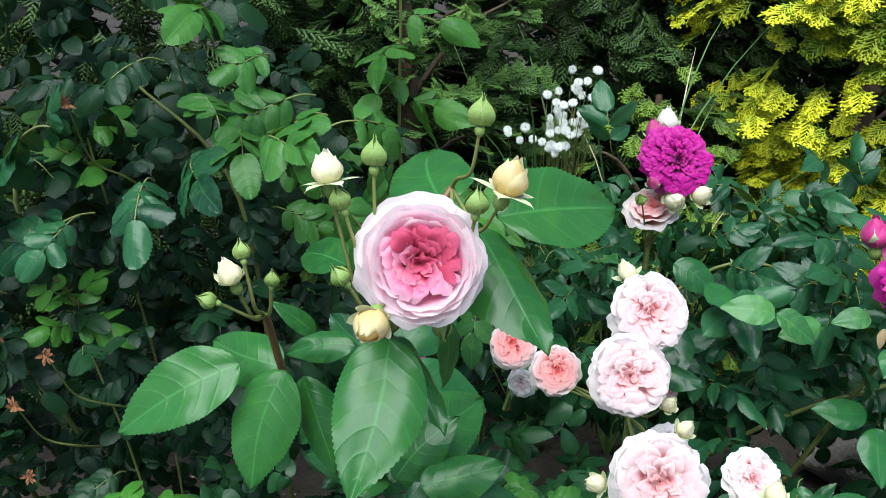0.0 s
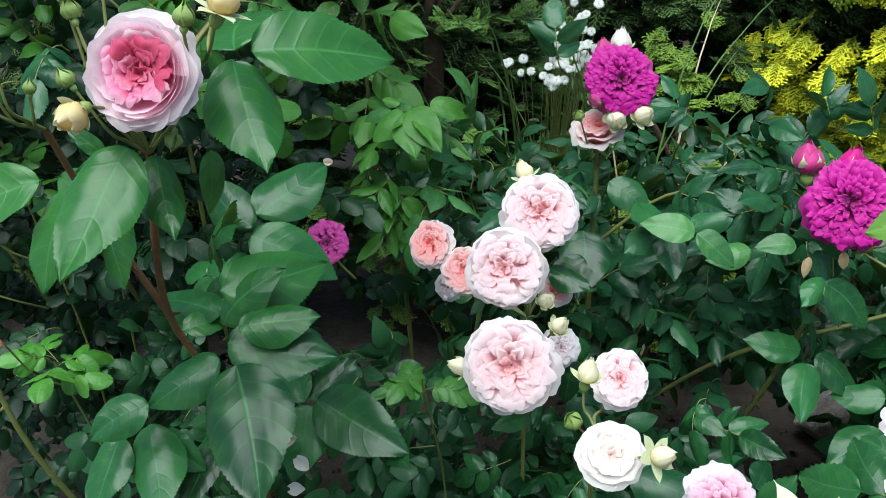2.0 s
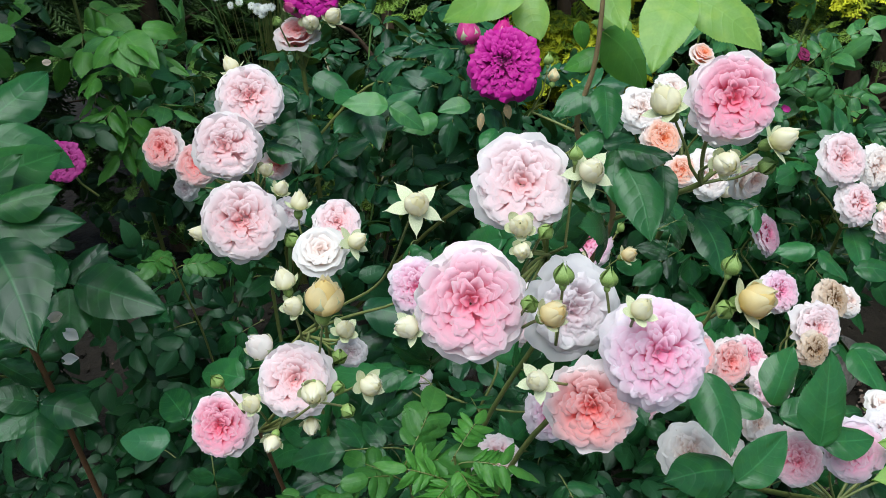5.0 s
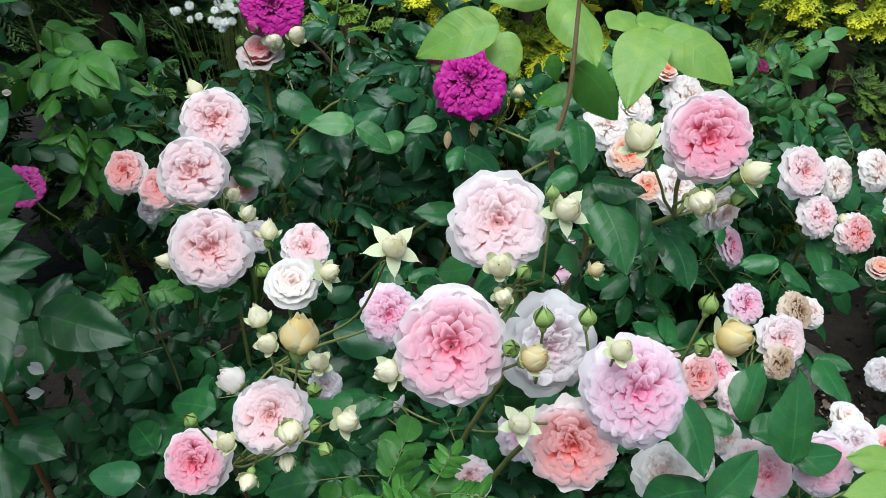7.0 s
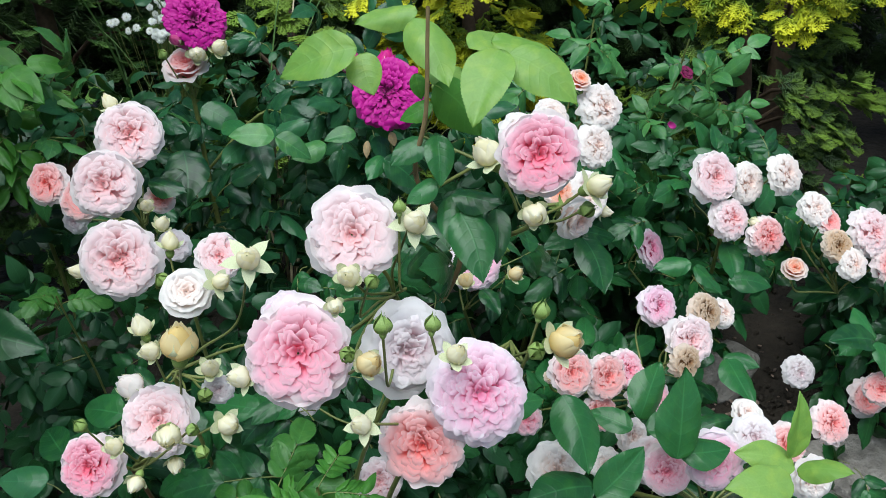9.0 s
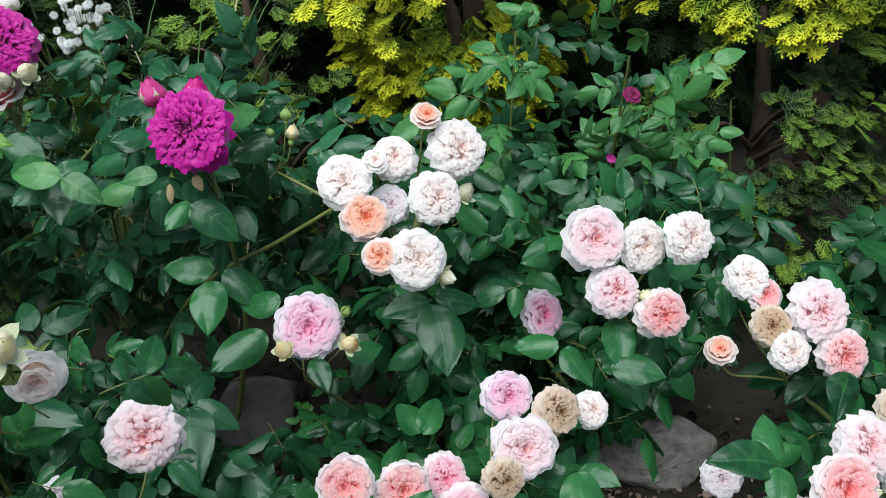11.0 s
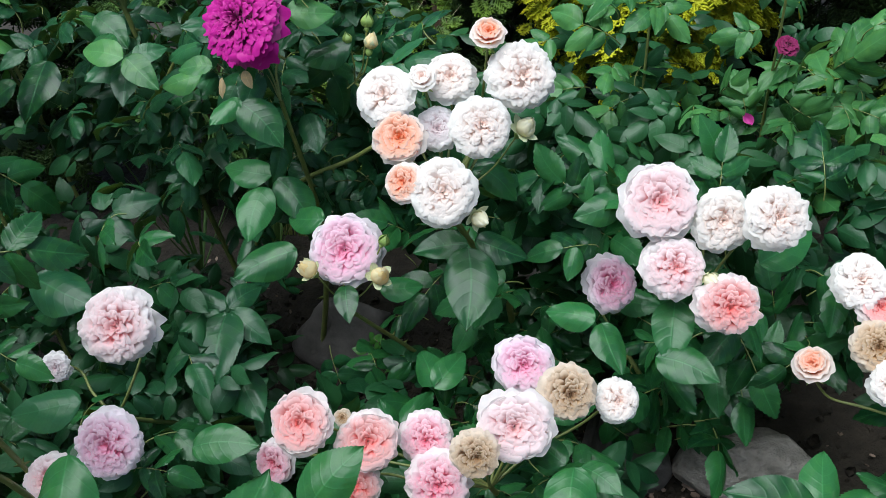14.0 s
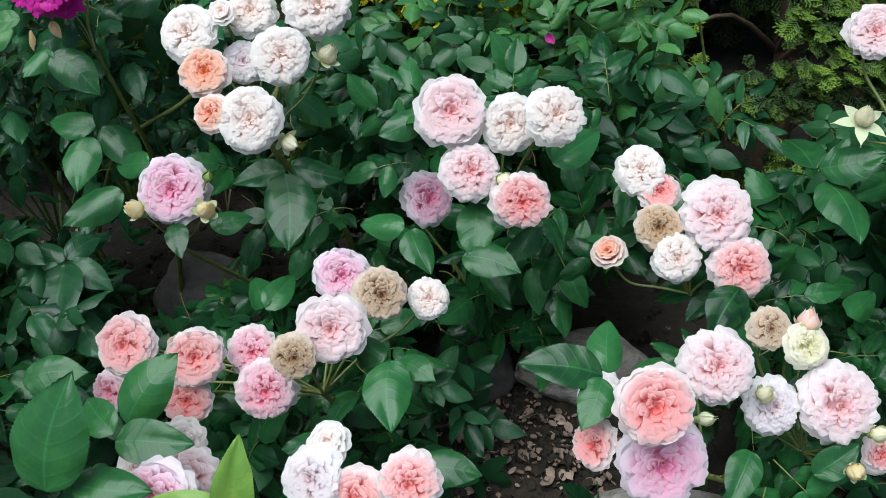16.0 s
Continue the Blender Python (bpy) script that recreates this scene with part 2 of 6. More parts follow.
class Heap:
    """Gathers sheets of points into one mesh."""
    def __init__(self):
        self.v, self.f, self.a, self.n = [], [], {}, 0

    def sheet(self, verts, rows, cols, closed=False, **attrs):
        self.add(verts, np.array(grid_faces(rows, cols, 0, closed)), **attrs)

    def add(self, verts, faces, **attrs):
        verts = np.asarray(verts, float).reshape(-1, 3)
        self.v.append(verts)
        self.f.append(np.asarray(faces) + self.n)
        for k, val in attrs.items():
            self.a.setdefault(k, []).append(np.broadcast_to(np.asarray(val, float), len(verts)))
        self.n += len(verts)

    def mesh(self, name, mat, smooth=True):
        faces = [tuple(r) for block in self.f for r in block.tolist()]
        return mesh_of(name, np.concatenate(self.v).tolist(), faces, mat, smooth, **{k: np.concatenate(x) for k, x in self.a.items()})


def part(name, me, parent, label="", m=None):
    ob = new(name, me)
    ob.parent = parent
    if m is not None:
        ob.matrix_basis = m
    if label:
        tagged(ob, label)
    return ob


def thing(name, label, category, at=(0, 0, 0), group="", kind=""):
    ob = new(name)
    ob.empty_display_size = 0.05
    ob.location = at
    return tagged(ob, label, category, group, kind)


def frame_of(z, x=None):
    """Axes with local z along z and local x as near to x as may be."""
    z = Vector(z).normalized()
    x = Vector(x) if x is not None else Vector((0.3, 0.2, 1.0))
    y = z.cross(x)
    if y.length < 1e-4:
        y = z.cross(Vector((1, 0.1, 0)))
    y.normalize()
    x = y.cross(z)
    return Matrix((x, y, z)).transposed()


def place(at, z, x=None, size=1.0):
    return Matrix.LocRotScale(Vector(at), frame_of(z, x).to_quaternion(), Vector((size,) * 3) if isinstance(size, (int, float)) else Vector(size))


def smooth_line(points, steps=6):
    p = [Vector(q) for q in points]
    p = [2 * p[0] - p[1]] + p + [2 * p[-1] - p[-2]]
    out = []
    for k in range(1, len(p) - 2):
        a, b, c, d = p[k - 1:k + 3]
        for s in range(steps):
            t = s / steps
            out.append(0.5 * ((2 * b) + (c - a) * t + (2 * a - 5 * b + 4 * c - d) * t * t + (3 * b - a - 3 * c + d) * t ** 3))
    return out + [p[-2]]


def tube(heap, line, r0, r1, sides=7, thorns=0, rng=None):
    n = len(line)
    rows = []
    for k, p in enumerate(line):
        d = (line[min(k + 1, n - 1)] - line[max(k - 1, 0)]).normalized()
        f = frame_of(d, (0.31, 0.87, 0.22))
        r = r0 + (r1 - r0) * k / (n - 1)
        for s in range(sides):
            ang = 2 * math.pi * s / sides
            rows.append(p + f @ Vector((math.cos(ang), math.sin(ang), 0)) * r * (1 + 0.06 * math.sin(5 * k + s)))
    heap.sheet([tuple(q) for q in rows], n, sides, True)
    for _ in range(thorns):
        k = rng.randrange(1, n - 1)
        d = (line[k + 1] - line[k - 1]).normalized()
        f = frame_of(d, (rng.uniform(-1, 1), rng.uniform(-1, 1), rng.uniform(-1, 1)))
        out, r = f @ Vector((1, 0, 0)), r0 + (r1 - r0) * k / (n - 1)
        base, side = line[k] + out * r * 0.8, f @ Vector((0, 1, 0))
        heap.add([tuple(q) for q in (base + d * r * 0.9, base - d * r * 1.1 + side * r * 0.3, base - d * r * 1.1 - side * r * 0.3, base + out * r * 2.6 - d * r * 0.8)], [(0, 1, 3), (1, 2, 3), (2, 0, 3)])


# ---- rose bloom ----
def guard_petal(rng, dphi, r0, r1, z0, z1, curl, ruffle, steep=False, rows=10, cols=15):
    """One broad petal about local x, its foot at the middle of the bloom."""
    pts, us, vs, ring = [], [], [], []
    ph, ph2, notch = rng.uniform(0, 6), rng.uniform(0, 6), rng.uniform(0.02, 0.10)
    for a in range(rows):
        u = a / (rows - 1)
        spread = 0.35 + 0.65 * math.sin(min(1.0, u * 1.25) * math.pi / 2)
        for b in range(cols):
            v = 2 * b / (cols - 1) - 1
            tip = 1 - 0.16 * abs(v) ** 3.0 - notch * math.exp(-(v / 0.22) ** 2) - 0.03 * math.sin(7 * v + ph) - 0.014 * math.sin(13 * v + ph2)
            s = u * tip
            r = r0 + (r1 - r0) * (s ** 0.55 if steep else s)
            z = z0 + (z1 - z0) * (s ** 1.9 if steep else 1 - max(0.0, 1 - s) ** 1.8)
            over = max(0.0, s - 0.72) / 0.28
            z -= curl * over * over
            z += 0.05 * v * v * s + ruffle * s * math.sin(4.3 * v + ph + 2 * u) + 0.6 * ruffle * over * math.sin(9 * v + ph2)
            ang = dphi * v * spread
            pts.append((r * math.cos(ang), r * math.sin(ang), z))
            us.append(u), vs.append(v), ring.append(min(1.0, r1 * (0.55 + 0.5 * s)))
    return pts, us, vs, ring, rows, cols


def inner_petal(heap, rng, phi, r0, r1, z0, z1, width, crease, lean, curl, ring, crinkle=0.02, rows=8, cols=7):
    """A petal of the heart: it rises from its foot, leans out at angle phi and shows its rim."""
    u = np.linspace(0, 1, rows)[:, None] * np.ones((1, cols))
    v = np.ones((rows, 1)) * np.linspace(-1, 1, cols)[None, :]
    ph, ph2, notch = rng.uniform(0, 6), rng.uniform(0, 6), rng.uniform(0.02, 0.15)
    s = u * (1 - 0.17 * np.abs(v) ** 3.0 - notch * np.exp(-(v / 0.35) ** 2))
    w = width * (0.38 + 0.62 * np.sin(np.minimum(1.0, s * 1.25) * math.pi / 2))
    c1r, c1z = r0 + (r1 - r0) * lean, z0 + (z1 - z0) * 0.95
    r = (1 - s) ** 2 * r0 + 2 * s * (1 - s) * c1r + s * s * r1
    z = (1 - s) ** 2 * z0 + 2 * s * (1 - s) * c1z + s * s * z1
    over = np.maximum(0.0, s - 0.68) / 0.32
    r = r + 0.6 * curl * over ** 2
    z = z - curl * over ** 2.5
    fold_out = crease * w * (0.45 - np.abs(v)) * (0.35 + 0.65 * s)
    wave = crinkle * s * (np.sin(4.1 * v + ph) + 0.7 * np.sin(8.3 * v + ph2))
    r = r + fold_out + wave
    z = z + 0.5 * wave
    y = w * v * (1 - 0.22 * min(1.0, abs(crease)) * s) + 0.4 * crinkle * s * np.sin(5 * s + ph2)
    ca, sa = math.cos(phi), math.sin(phi)
    pts = np.stack([r * ca - y * sa, r * sa + y * ca, z], -1).reshape(-1, 3)
    heap.sheet(pts, rows, cols, u=(s ** 1.15).ravel(), v=v.ravel(), ring=ring)


BLOOMS = {}
# guard whorls (count, half width, radius, rim height, curl); then the heart: radius, height at the middle and at its rim, petals, their width, crease, crinkle, sectors
FORMS = {
    "cup": ([(6, 0.72, 1.0, 0.04, 0.12), (6, 0.66, 0.90, 0.26, 0.08), (7, 0.60, 0.78, 0.36, 0.05)], 0.72, 0.26, 0.34, 72, 0.175, 1.0, 0.012, 5),
    "hero": ([(6, 0.80, 1.0, 0.00, 0.14), (5, 0.85, 0.93, 0.15, 0.10), (6, 0.76, 0.84, 0.30, 0.03), (5, 0.80, 0.75, 0.34, 0.0), (6, 0.70, 0.67, 0.36, 0.0)], 0.56, 0.20, 0.33, 60, 0.18, 1.3, 0.018, 4),
    "bowl": ([(7, 0.62, 1.0, 0.00, 0.14), (7, 0.60, 0.95, 0.14, 0.12), (8, 0.54, 0.88, 0.26, 0.06)], 0.83, 0.34, 0.30, 86, 0.185, 1.1, 0.012, 5),
    "full": ([(7, 0.62, 1.0, -0.02, 0.14), (7, 0.60, 0.96, 0.10, 0.14), (8, 0.54, 0.88, 0.22, 0.10)], 0.80, 0.40, 0.26, 84, 0.175, 0.9, 0.013, 6),
    "pompon": ([(7, 0.60, 1.0, -0.08, 0.16), (8, 0.56, 0.97, 0.06, 0.16), (9, 0.50, 0.90, 0.19, 0.12)], 0.84, 0.46, 0.24, 100, 0.17, 0.9, 0.014, 7),
    "ruffle": ([(8, 0.55, 1.0, -0.05, 0.20), (9, 0.5, 0.97, 0.14, 0.2), (10, 0.44, 0.92, 0.26, 0.16)], 0.95, 0.46, 0.20, 150, 0.135, 0.9, 0.022, 8),
    "open": ([(6, 0.74, 1.0, 0.10, 0.18), (6, 0.68, 0.86, 0.26, 0.1), (7, 0.56, 0.70, 0.34, 0.06)], 0.62, 0.38, 0.30, 54, 0.155, 1.1, 0.018, 5),
    "half": ([(5, 0.85, 0.95, 0.55, 0.14), (5, 0.80, 0.80, 0.80, 0.10), (5, 0.75, 0.62, 0.95, 0.06)], 0.50, 0.86, 0.92, 18, 0.24, 0.4, 0.02, 4),
}


def bloom_meshes(tint, form, seed):
    """Meshes of one bloom of radius 1 that faces local z: the heart, and its outer petals with their turns."""
    key = (tint, form, seed)
    if key in BLOOMS:
        return BLOOMS[key]
    rng = random.Random(seed * 77 + len(form) * 5)
    mat = PETALS[tint]
    whorls, heart_r, mid_z, rim_z, count, broad, creased, crinkle, sectors = FORMS[form]
    outer = []
    heap = Heap()
    for k, (number, dphi, radius, rim, curl) in enumerate(whorls):
        shift = rng.uniform(0, 6.28)
        for c in range(number):
            ang = shift + 2 * math.pi * c / number + rng.uniform(-0.20, 0.20)
            pts, us, vs, rg, rows, cols = guard_petal(rng, dphi * rng.uniform(0.82, 1.18), 0.10, radius * rng.uniform(0.90, 1.04), -0.42 + 0.07 * k, rim + rng.uniform(-0.06, 0.06), curl * rng.uniform(0.4, 1.8), 0.030 if form == "hero" else 0.036 + 0.012 * (form == "pompon"), k >= 2 and form in ("hero", "bowl", "cup"))
            if k < 2:
                outer.append((mesh_of("petal", pts, grid_faces(rows, cols), mat, True, u=us, v=vs, ring=rg), ang))
            else:
                p = np.array(pts)
                ca, sa = math.cos(ang), math.sin(ang)
                heap.sheet(np.c_[p[:, 0] * ca - p[:, 1] * sa, p[:, 0] * sa + p[:, 1] * ca, p[:, 2]], rows, cols, u=us, v=vs, ring=rg)
    pts, r, s = lathe([(0.02, mid_z - 0.26), (heart_r * 0.5, min(mid_z, rim_z) - 0.24), (heart_r * 0.85, rim_z - 0.34), (0.1, -0.3)], 16)
    heap.sheet(pts, r, s, True, u=0.35, v=0.0, ring=0.3)
    turn = rng.uniform(0, 6.28)
    eye = (rng.uniform(-0.07, 0.07), rng.uniform(-0.07, 0.07))
    for k in range(count):
        f = math.sqrt((k + 0.7) / count)
        r1 = heart_r * f * rng.uniform(0.92, 1.07)
        phi = 2.39996 * k + rng.uniform(-0.35, 0.35)
        # petals gather towards the middle of their sector, as in a quartered rose
        pull = math.sin(sectors * (phi - turn)) / sectors
        phi -= (0.75 if f < 0.8 else 0.3) * pull
        edge = abs(math.sin(0.5 * sectors * (phi - turn)))
        z1 = mid_z + (rim_z - mid_z) * f ** 1.7 + rng.uniform(-0.025, 0.035) - 0.06 * math.exp(-(f / 0.22) ** 2) - 0.05 * edge * (1 - f)
        width = broad * (0.42 + 0.62 * f) * rng.uniform(0.8, 1.2)
        crease = creased * rng.choice((1.2, 0.8, 0.5, 0.2)) * (1.15 - 0.75 * f) * (1 if rng.random() < 0.85 else -0.8)
        heart = len(heap.v)
        inner_petal(heap, rng, phi, max(0.01, r1 * rng.uniform(0.50, 0.72) - 0.03), r1 + 0.03, z1 - 0.20 - 0.04 * f, z1, width, crease, 0.12 + 0.25 * f, 0.02 + 0.07 * f * rng.uniform(0.4, 1.5), (0.16 + 0.62 * r1) * ((0.35 if math.sin(phi - turn) > 0.2 else 0.85) if form == "hero" else {"bowl": 0.95}.get(form, 1.0)), crinkle)
        heap.v[heart] = heap.v[heart] + np.array((eye[0], eye[1], 0)) * (1 - f)
    BLOOMS[key] = (heap.mesh("bloom", mat), outer, calyx_mesh())
    return BLOOMS[key]


def lathe(profile, sides=10):
    pts = [(r * math.cos(2 * math.pi * s / sides), r * math.sin(2 * math.pi * s / sides), z) for r, z in profile for s in range(sides)]
    return pts, len(profile), sides


SHARED = {}


def calyx_mesh():
    if "calyx" not in SHARED:
        heap = Heap()
        pts, r, s = lathe([(0.05, -0.80), (0.12, -0.74), (0.16, -0.62), (0.13, -0.48), (0.20, -0.40), (0.02, -0.36)])
        heap.sheet(pts, r, s, True)
        for k in range(5):
            a = 2 * math.pi * k / 5
            rows = []
            for i in range(6):
                u = i / 5
                w = 0.11 * (1 - u) ** 0.8
                rad, z = 0.13 + 0.50 * u, -0.46 - 0.10 * math.sin(u * 3) - 0.1 * u
                for v in (-1, 0, 1):
                    rows.append((rad * math.cos(a) - w * v * math.sin(a), rad * math.sin(a) + w * v * math.cos(a), z + 0.03 * v * v))
            heap.sheet(rows, 6, 3)
        SHARED["calyx"] = heap.mesh("calyx", SEPAL)
    return SHARED["calyx"]


def bloom(bush, tint, form, at, radius, facing, node_at=None, seed=0, label=""):
    heart, outer, calyx = bloom_meshes(tint, form, seed)
    spin = random.Random(int(1000 * (at[0] + 2 * at[1] + 3 * at[2])))
    a = spin.uniform(0, 6.28)
    squash = Vector((radius * spin.uniform(0.95, 1.05), radius * spin.uniform(0.95, 1.05), radius * spin.uniform(0.85, 1.0)))
    m = Matrix.LocRotScale(Vector(at), (frame_of(facing, (math.cos(a), math.sin(a), 0.2))).to_quaternion(), squash)
    ob = part("bloom", heart, bush, label or bloom_label(tint), m)
    for me, ang in outer:
        part("petal", me, ob, "", pose(0, 0, 0, 0, 0, math.degrees(ang)))
    part("calyx", calyx, ob)
    if node_at is not None:
        back = Vector(at) - Vector(facing).normalized() * radius * 0.75
        stalk(bush, back, Vector(facing), Vector(node_at), 0.0016, 0.0020)
    return ob


def bloom_label(tint):
    return {
        "hero": "large pink bloom with crimson heart and white rim", "pale": "blush pink rosette bloom with whitish rim",
        "pink": "clear pink many-petalled rosette bloom", "rose": "deep pink rosette bloom with paler rim",
        "coral": "coral pink rosette bloom", "apricot": "apricot cupped bloom", "white": "creamy white rosette bloom",
        "mauve": "mauve pink ruffled bloom", "magenta": "magenta purple ruffled bloom", "crimson": "dark crimson bloom",
        "tan": "withered tan bloom", "greyed": "fading greyish lilac bloom", "cream": "cream bloom", "yellow": "yellow bloom"}.get(tint, "rose bloom")


def stalk(bush, top, facing, foot, r_top, r_foot, thorns=0, mat=None, name="stem"):
    top, foot = Vector(top), Vector(foot)
    gap = (top - foot).length
    mid = top - Vector(facing).normalized() * gap * 0.35
    mid = mid * 0.6 + (top + foot) * 0.2 + Vector((0, 0, -0.06 * gap))
    heap = Heap()
    rng = random.Random(int(1e4 * (top.x + foot.y)))
    tube(heap, smooth_line([foot, foot * 0.45 + mid * 0.55 + Vector((rng.uniform(-.05, .05), rng.uniform(-.05, .05), 0)) * gap, mid, top], 5), r_foot, r_top, 6, thorns, rng)
    return part(name, heap.mesh(name, mat or CANE), bush)


def cane(bush, points, r0, r1, mat=None, thorns=10, seed=1):
    heap = Heap()
    tube(heap, smooth_line(points, 7), r0, r1, 8, thorns, random.Random(seed))
    return part("cane", heap.mesh("cane", mat or CANE), bush)


# ---- rose bud ----
def bud_mesh(tint, openness, seed):
    key = ("bud", tint, openness, seed)
    if key not in SHARED:
        rng = random.Random(seed + 5)
        heap = Heap()
        wide = 0.28 + 0.11 * openness
        pts, r, s = lathe([(0.02, -0.1), (wide * 0.6, -0.02), (wide * 0.93, 0.22), (wide * 0.85, 0.5), (wide * 0.5, 0.74), (0.03, 0.86)], 12)
        heap.sheet(pts, r, s, True, u=0.6, v=0.0, ring=0.6)
        for k in range(6):
            a0 = 2.4 * k
            lift = 1.0 - 0.12 * (k % 3)
            rows, us, vs = [], [], []
            for i in range(7):
                u = i / 6
                for j in range(7):
                    v = j / 3 - 1
                    ang = a0 + v * 0.95 * (0.6 + 0.4 * math.sin(u * 3.1)) + 0.25 * u
                    rad = wide * (0.5 + 0.62 * math.sin(min(1, u * 1.15 + 0.08) * 2.5)) * (1 + 0.10 * (k % 3)) * (1 - (0.78 - 0.25 * openness - 0.20 * (k % 3)) * u ** 3)
                    rows.append((rad * math.cos(ang), rad * math.sin(ang), (-0.05 + 1.0 * u * (1 - 0.18 * v * v)) * lift))
                    us.append(u), vs.append(v)
            heap.sheet(rows, 7, 7, u=us, v=vs, ring=0.8)
        SHARED[key] = heap.mesh("bud", PETALS[tint] if tint in PETALS else SEPAL)
    return SHARED[key]


def sepal_mesh(spread, pale):
    key = ("sepal", spread, pale)
    if key not in SHARED:
        rows, us = [], []
        for i in range(9):
            u = i / 8
            w = (0.24 + 0.10 * spread) * max(0.0, math.sin(min(1, 0.28 + u * 0.9) * math.pi)) ** 0.8 * (1 - 0.55 * u) + 0.008
            if spread:
                rad, z = 0.16 + 0.95 * spread * u + 0.26 * math.sin(u * 2.6) * (1 - spread * 0.5), -0.06 + 0.75 * u * (1 - 0.8 * spread) - 0.30 * spread * u * u
            else:
                rad, z = 0.06 + 0.33 * math.sin(min(1.0, u * 1.0 + 0.16) * math.pi) + 0.03 * u, -0.08 + 1.22 * u
            for v in (-1, -0.4, 0.4, 1):
                ang = math.atan2(w * v, max(rad, 0.1))
                q = max(rad, 0.05) + 0.02
                rows.append((q * math.cos(ang), q * math.sin(ang) if rad > 0.12 else w * v, z))
        SHARED[key] = mesh_of("sepal", rows, grid_faces(9, 4), SEPAL_PALE if pale else SEPAL)
    return SHARED[key]


def hip_mesh():
    if "hip" not in SHARED:
        heap = Heap()
        pts, r, s = lathe([(0.05, -0.52), (0.12, -0.50), (0.20, -0.36), (0.22, -0.22), (0.15, -0.09), (0.20, -0.03), (0.02, 0.02)])
        heap.sheet(pts, r, s, True)
        SHARED["hip"] = heap.mesh("hip", SEPAL)
    return SHARED["hip"]


def bud(bush, tint, at, length, pointing, node_at=None, spread=0.0, openness=0.3, label=""):
    """A bud about its middle; tint "green": still closed in its sepals."""
    closed = tint == "green"
    up = Vector(pointing).normalized()
    m = place(Vector(at) - up * length * 0.4, up, (0.6, 0.3, 0.5), length)
    ob = part("bud", bud_mesh(tint, 0.0 if closed else openness, 1), bush, label or ("closed green rosebud" if closed else tint + " rosebud with pale sepals"), m)
    part("hip", hip_mesh(), ob)
    for k in range(5):
        part("sepal", sepal_mesh(0.0 if closed else spread, not closed), ob, "", pose(0, 0, 0, 0, 0, 72 * k + (7 if k % 2 else -5)) @ Matrix.Diagonal((1.25 if closed else 1.0, 1.9 if closed else 1.0, 1.0 + 0.05 * (k % 2), 1)))
    if node_at is not None:
        stalk(bush, Vector(at) - up * length * 0.85, up, node_at, 0.0011, 0.0015)
    return ob


# ---- leaves ----
def leaflet_mesh(mat, kind, variant, teeth=25):
    """A leaflet along local x, length 1, face towards z."""
    key = ("leaflet", mat.name, kind, variant, teeth)
    if key not in SHARED:
        pts, us, vs, faces = leaflet_points(kind, variant, teeth, 7, True)
        SHARED[key] = mesh_of("leaflet", pts, faces, mat, True, u=us, v=vs)
    return SHARED[key]


def leaflet_points(kind, variant, rows, cols, teeth):
    """Ovate blade with a drawn-out tip and a saw-toothed margin, folded along the midrib."""
    rng = random.Random(variant * 13 + 1)
    width = {"rose": 0.295, "round": 0.34, "long": 0.20}[kind] * rng.uniform(0.93, 1.08)
    low, high = {"rose": (0.60, 0.92), "round": (0.46, 0.50), "long": (0.6, 0.9)}[kind]
    top = (low / (low + high)) ** low * (high / (low + high)) ** high
    droop, foldup, twist = rng.uniform(0.08, 0.36), rng.uniform(0.22, 0.55), rng.uniform(-0.25, 0.25)
    bend, sag = rng.uniform(-0.05, 0.05), rng.uniform(0.1, 0.9)
    pts, us, vs = [], [], []
    for i in range(rows):
        u = i / (rows - 1)
        w = width * u ** low * (1 - u) ** high / top + 0.004
        for j in range(cols):
            v = 2 * j / (cols - 1) - 1
            ww = w
            x = u
            if teeth and abs(v) > 0.99 and 0.05 < u < 0.97:
                ww *= 1 + 0.95 / rows if i % 2 else 1 - 0.95 / rows
                x += 0.5 / rows if i % 2 else -0.15 / rows
            y = ww * v
            z = foldup * abs(y) - sag * y * y / width - droop * u * u + twist * y * u + 0.010 * math.sin(22 * u - 5 * abs(v) + variant) * abs(v) + 0.014 * math.sin(5 * u + 7 * v * variant)
            pts.append((x, y + bend * math.sin(math.pi * u), z))
            us.append(u), vs.append(v)
    return pts, us, vs, grid_faces(rows, cols)


def leaflet(bush, base, tip, facing, mat=None, width=1.0, kind="rose", variant=0, label=""):
    base, tip = Vector(base), Vector(tip)
    x = tip - base
    y = Vector(facing).cross(x).normalized()
    z = x.cross(y).normalized()
    xn = x.normalized()
    m = Matrix.LocRotScale(base, Matrix((xn, y, z)).transposed().to_quaternion(), Vector((x.length, x.length * (width if width < 1 else 1 + 0.45 * (width - 1)), x.length)))
    ob = part("leaflet", leaflet_mesh(mat or LEAF, kind, variant, 57), bush, label, m)
    return ob


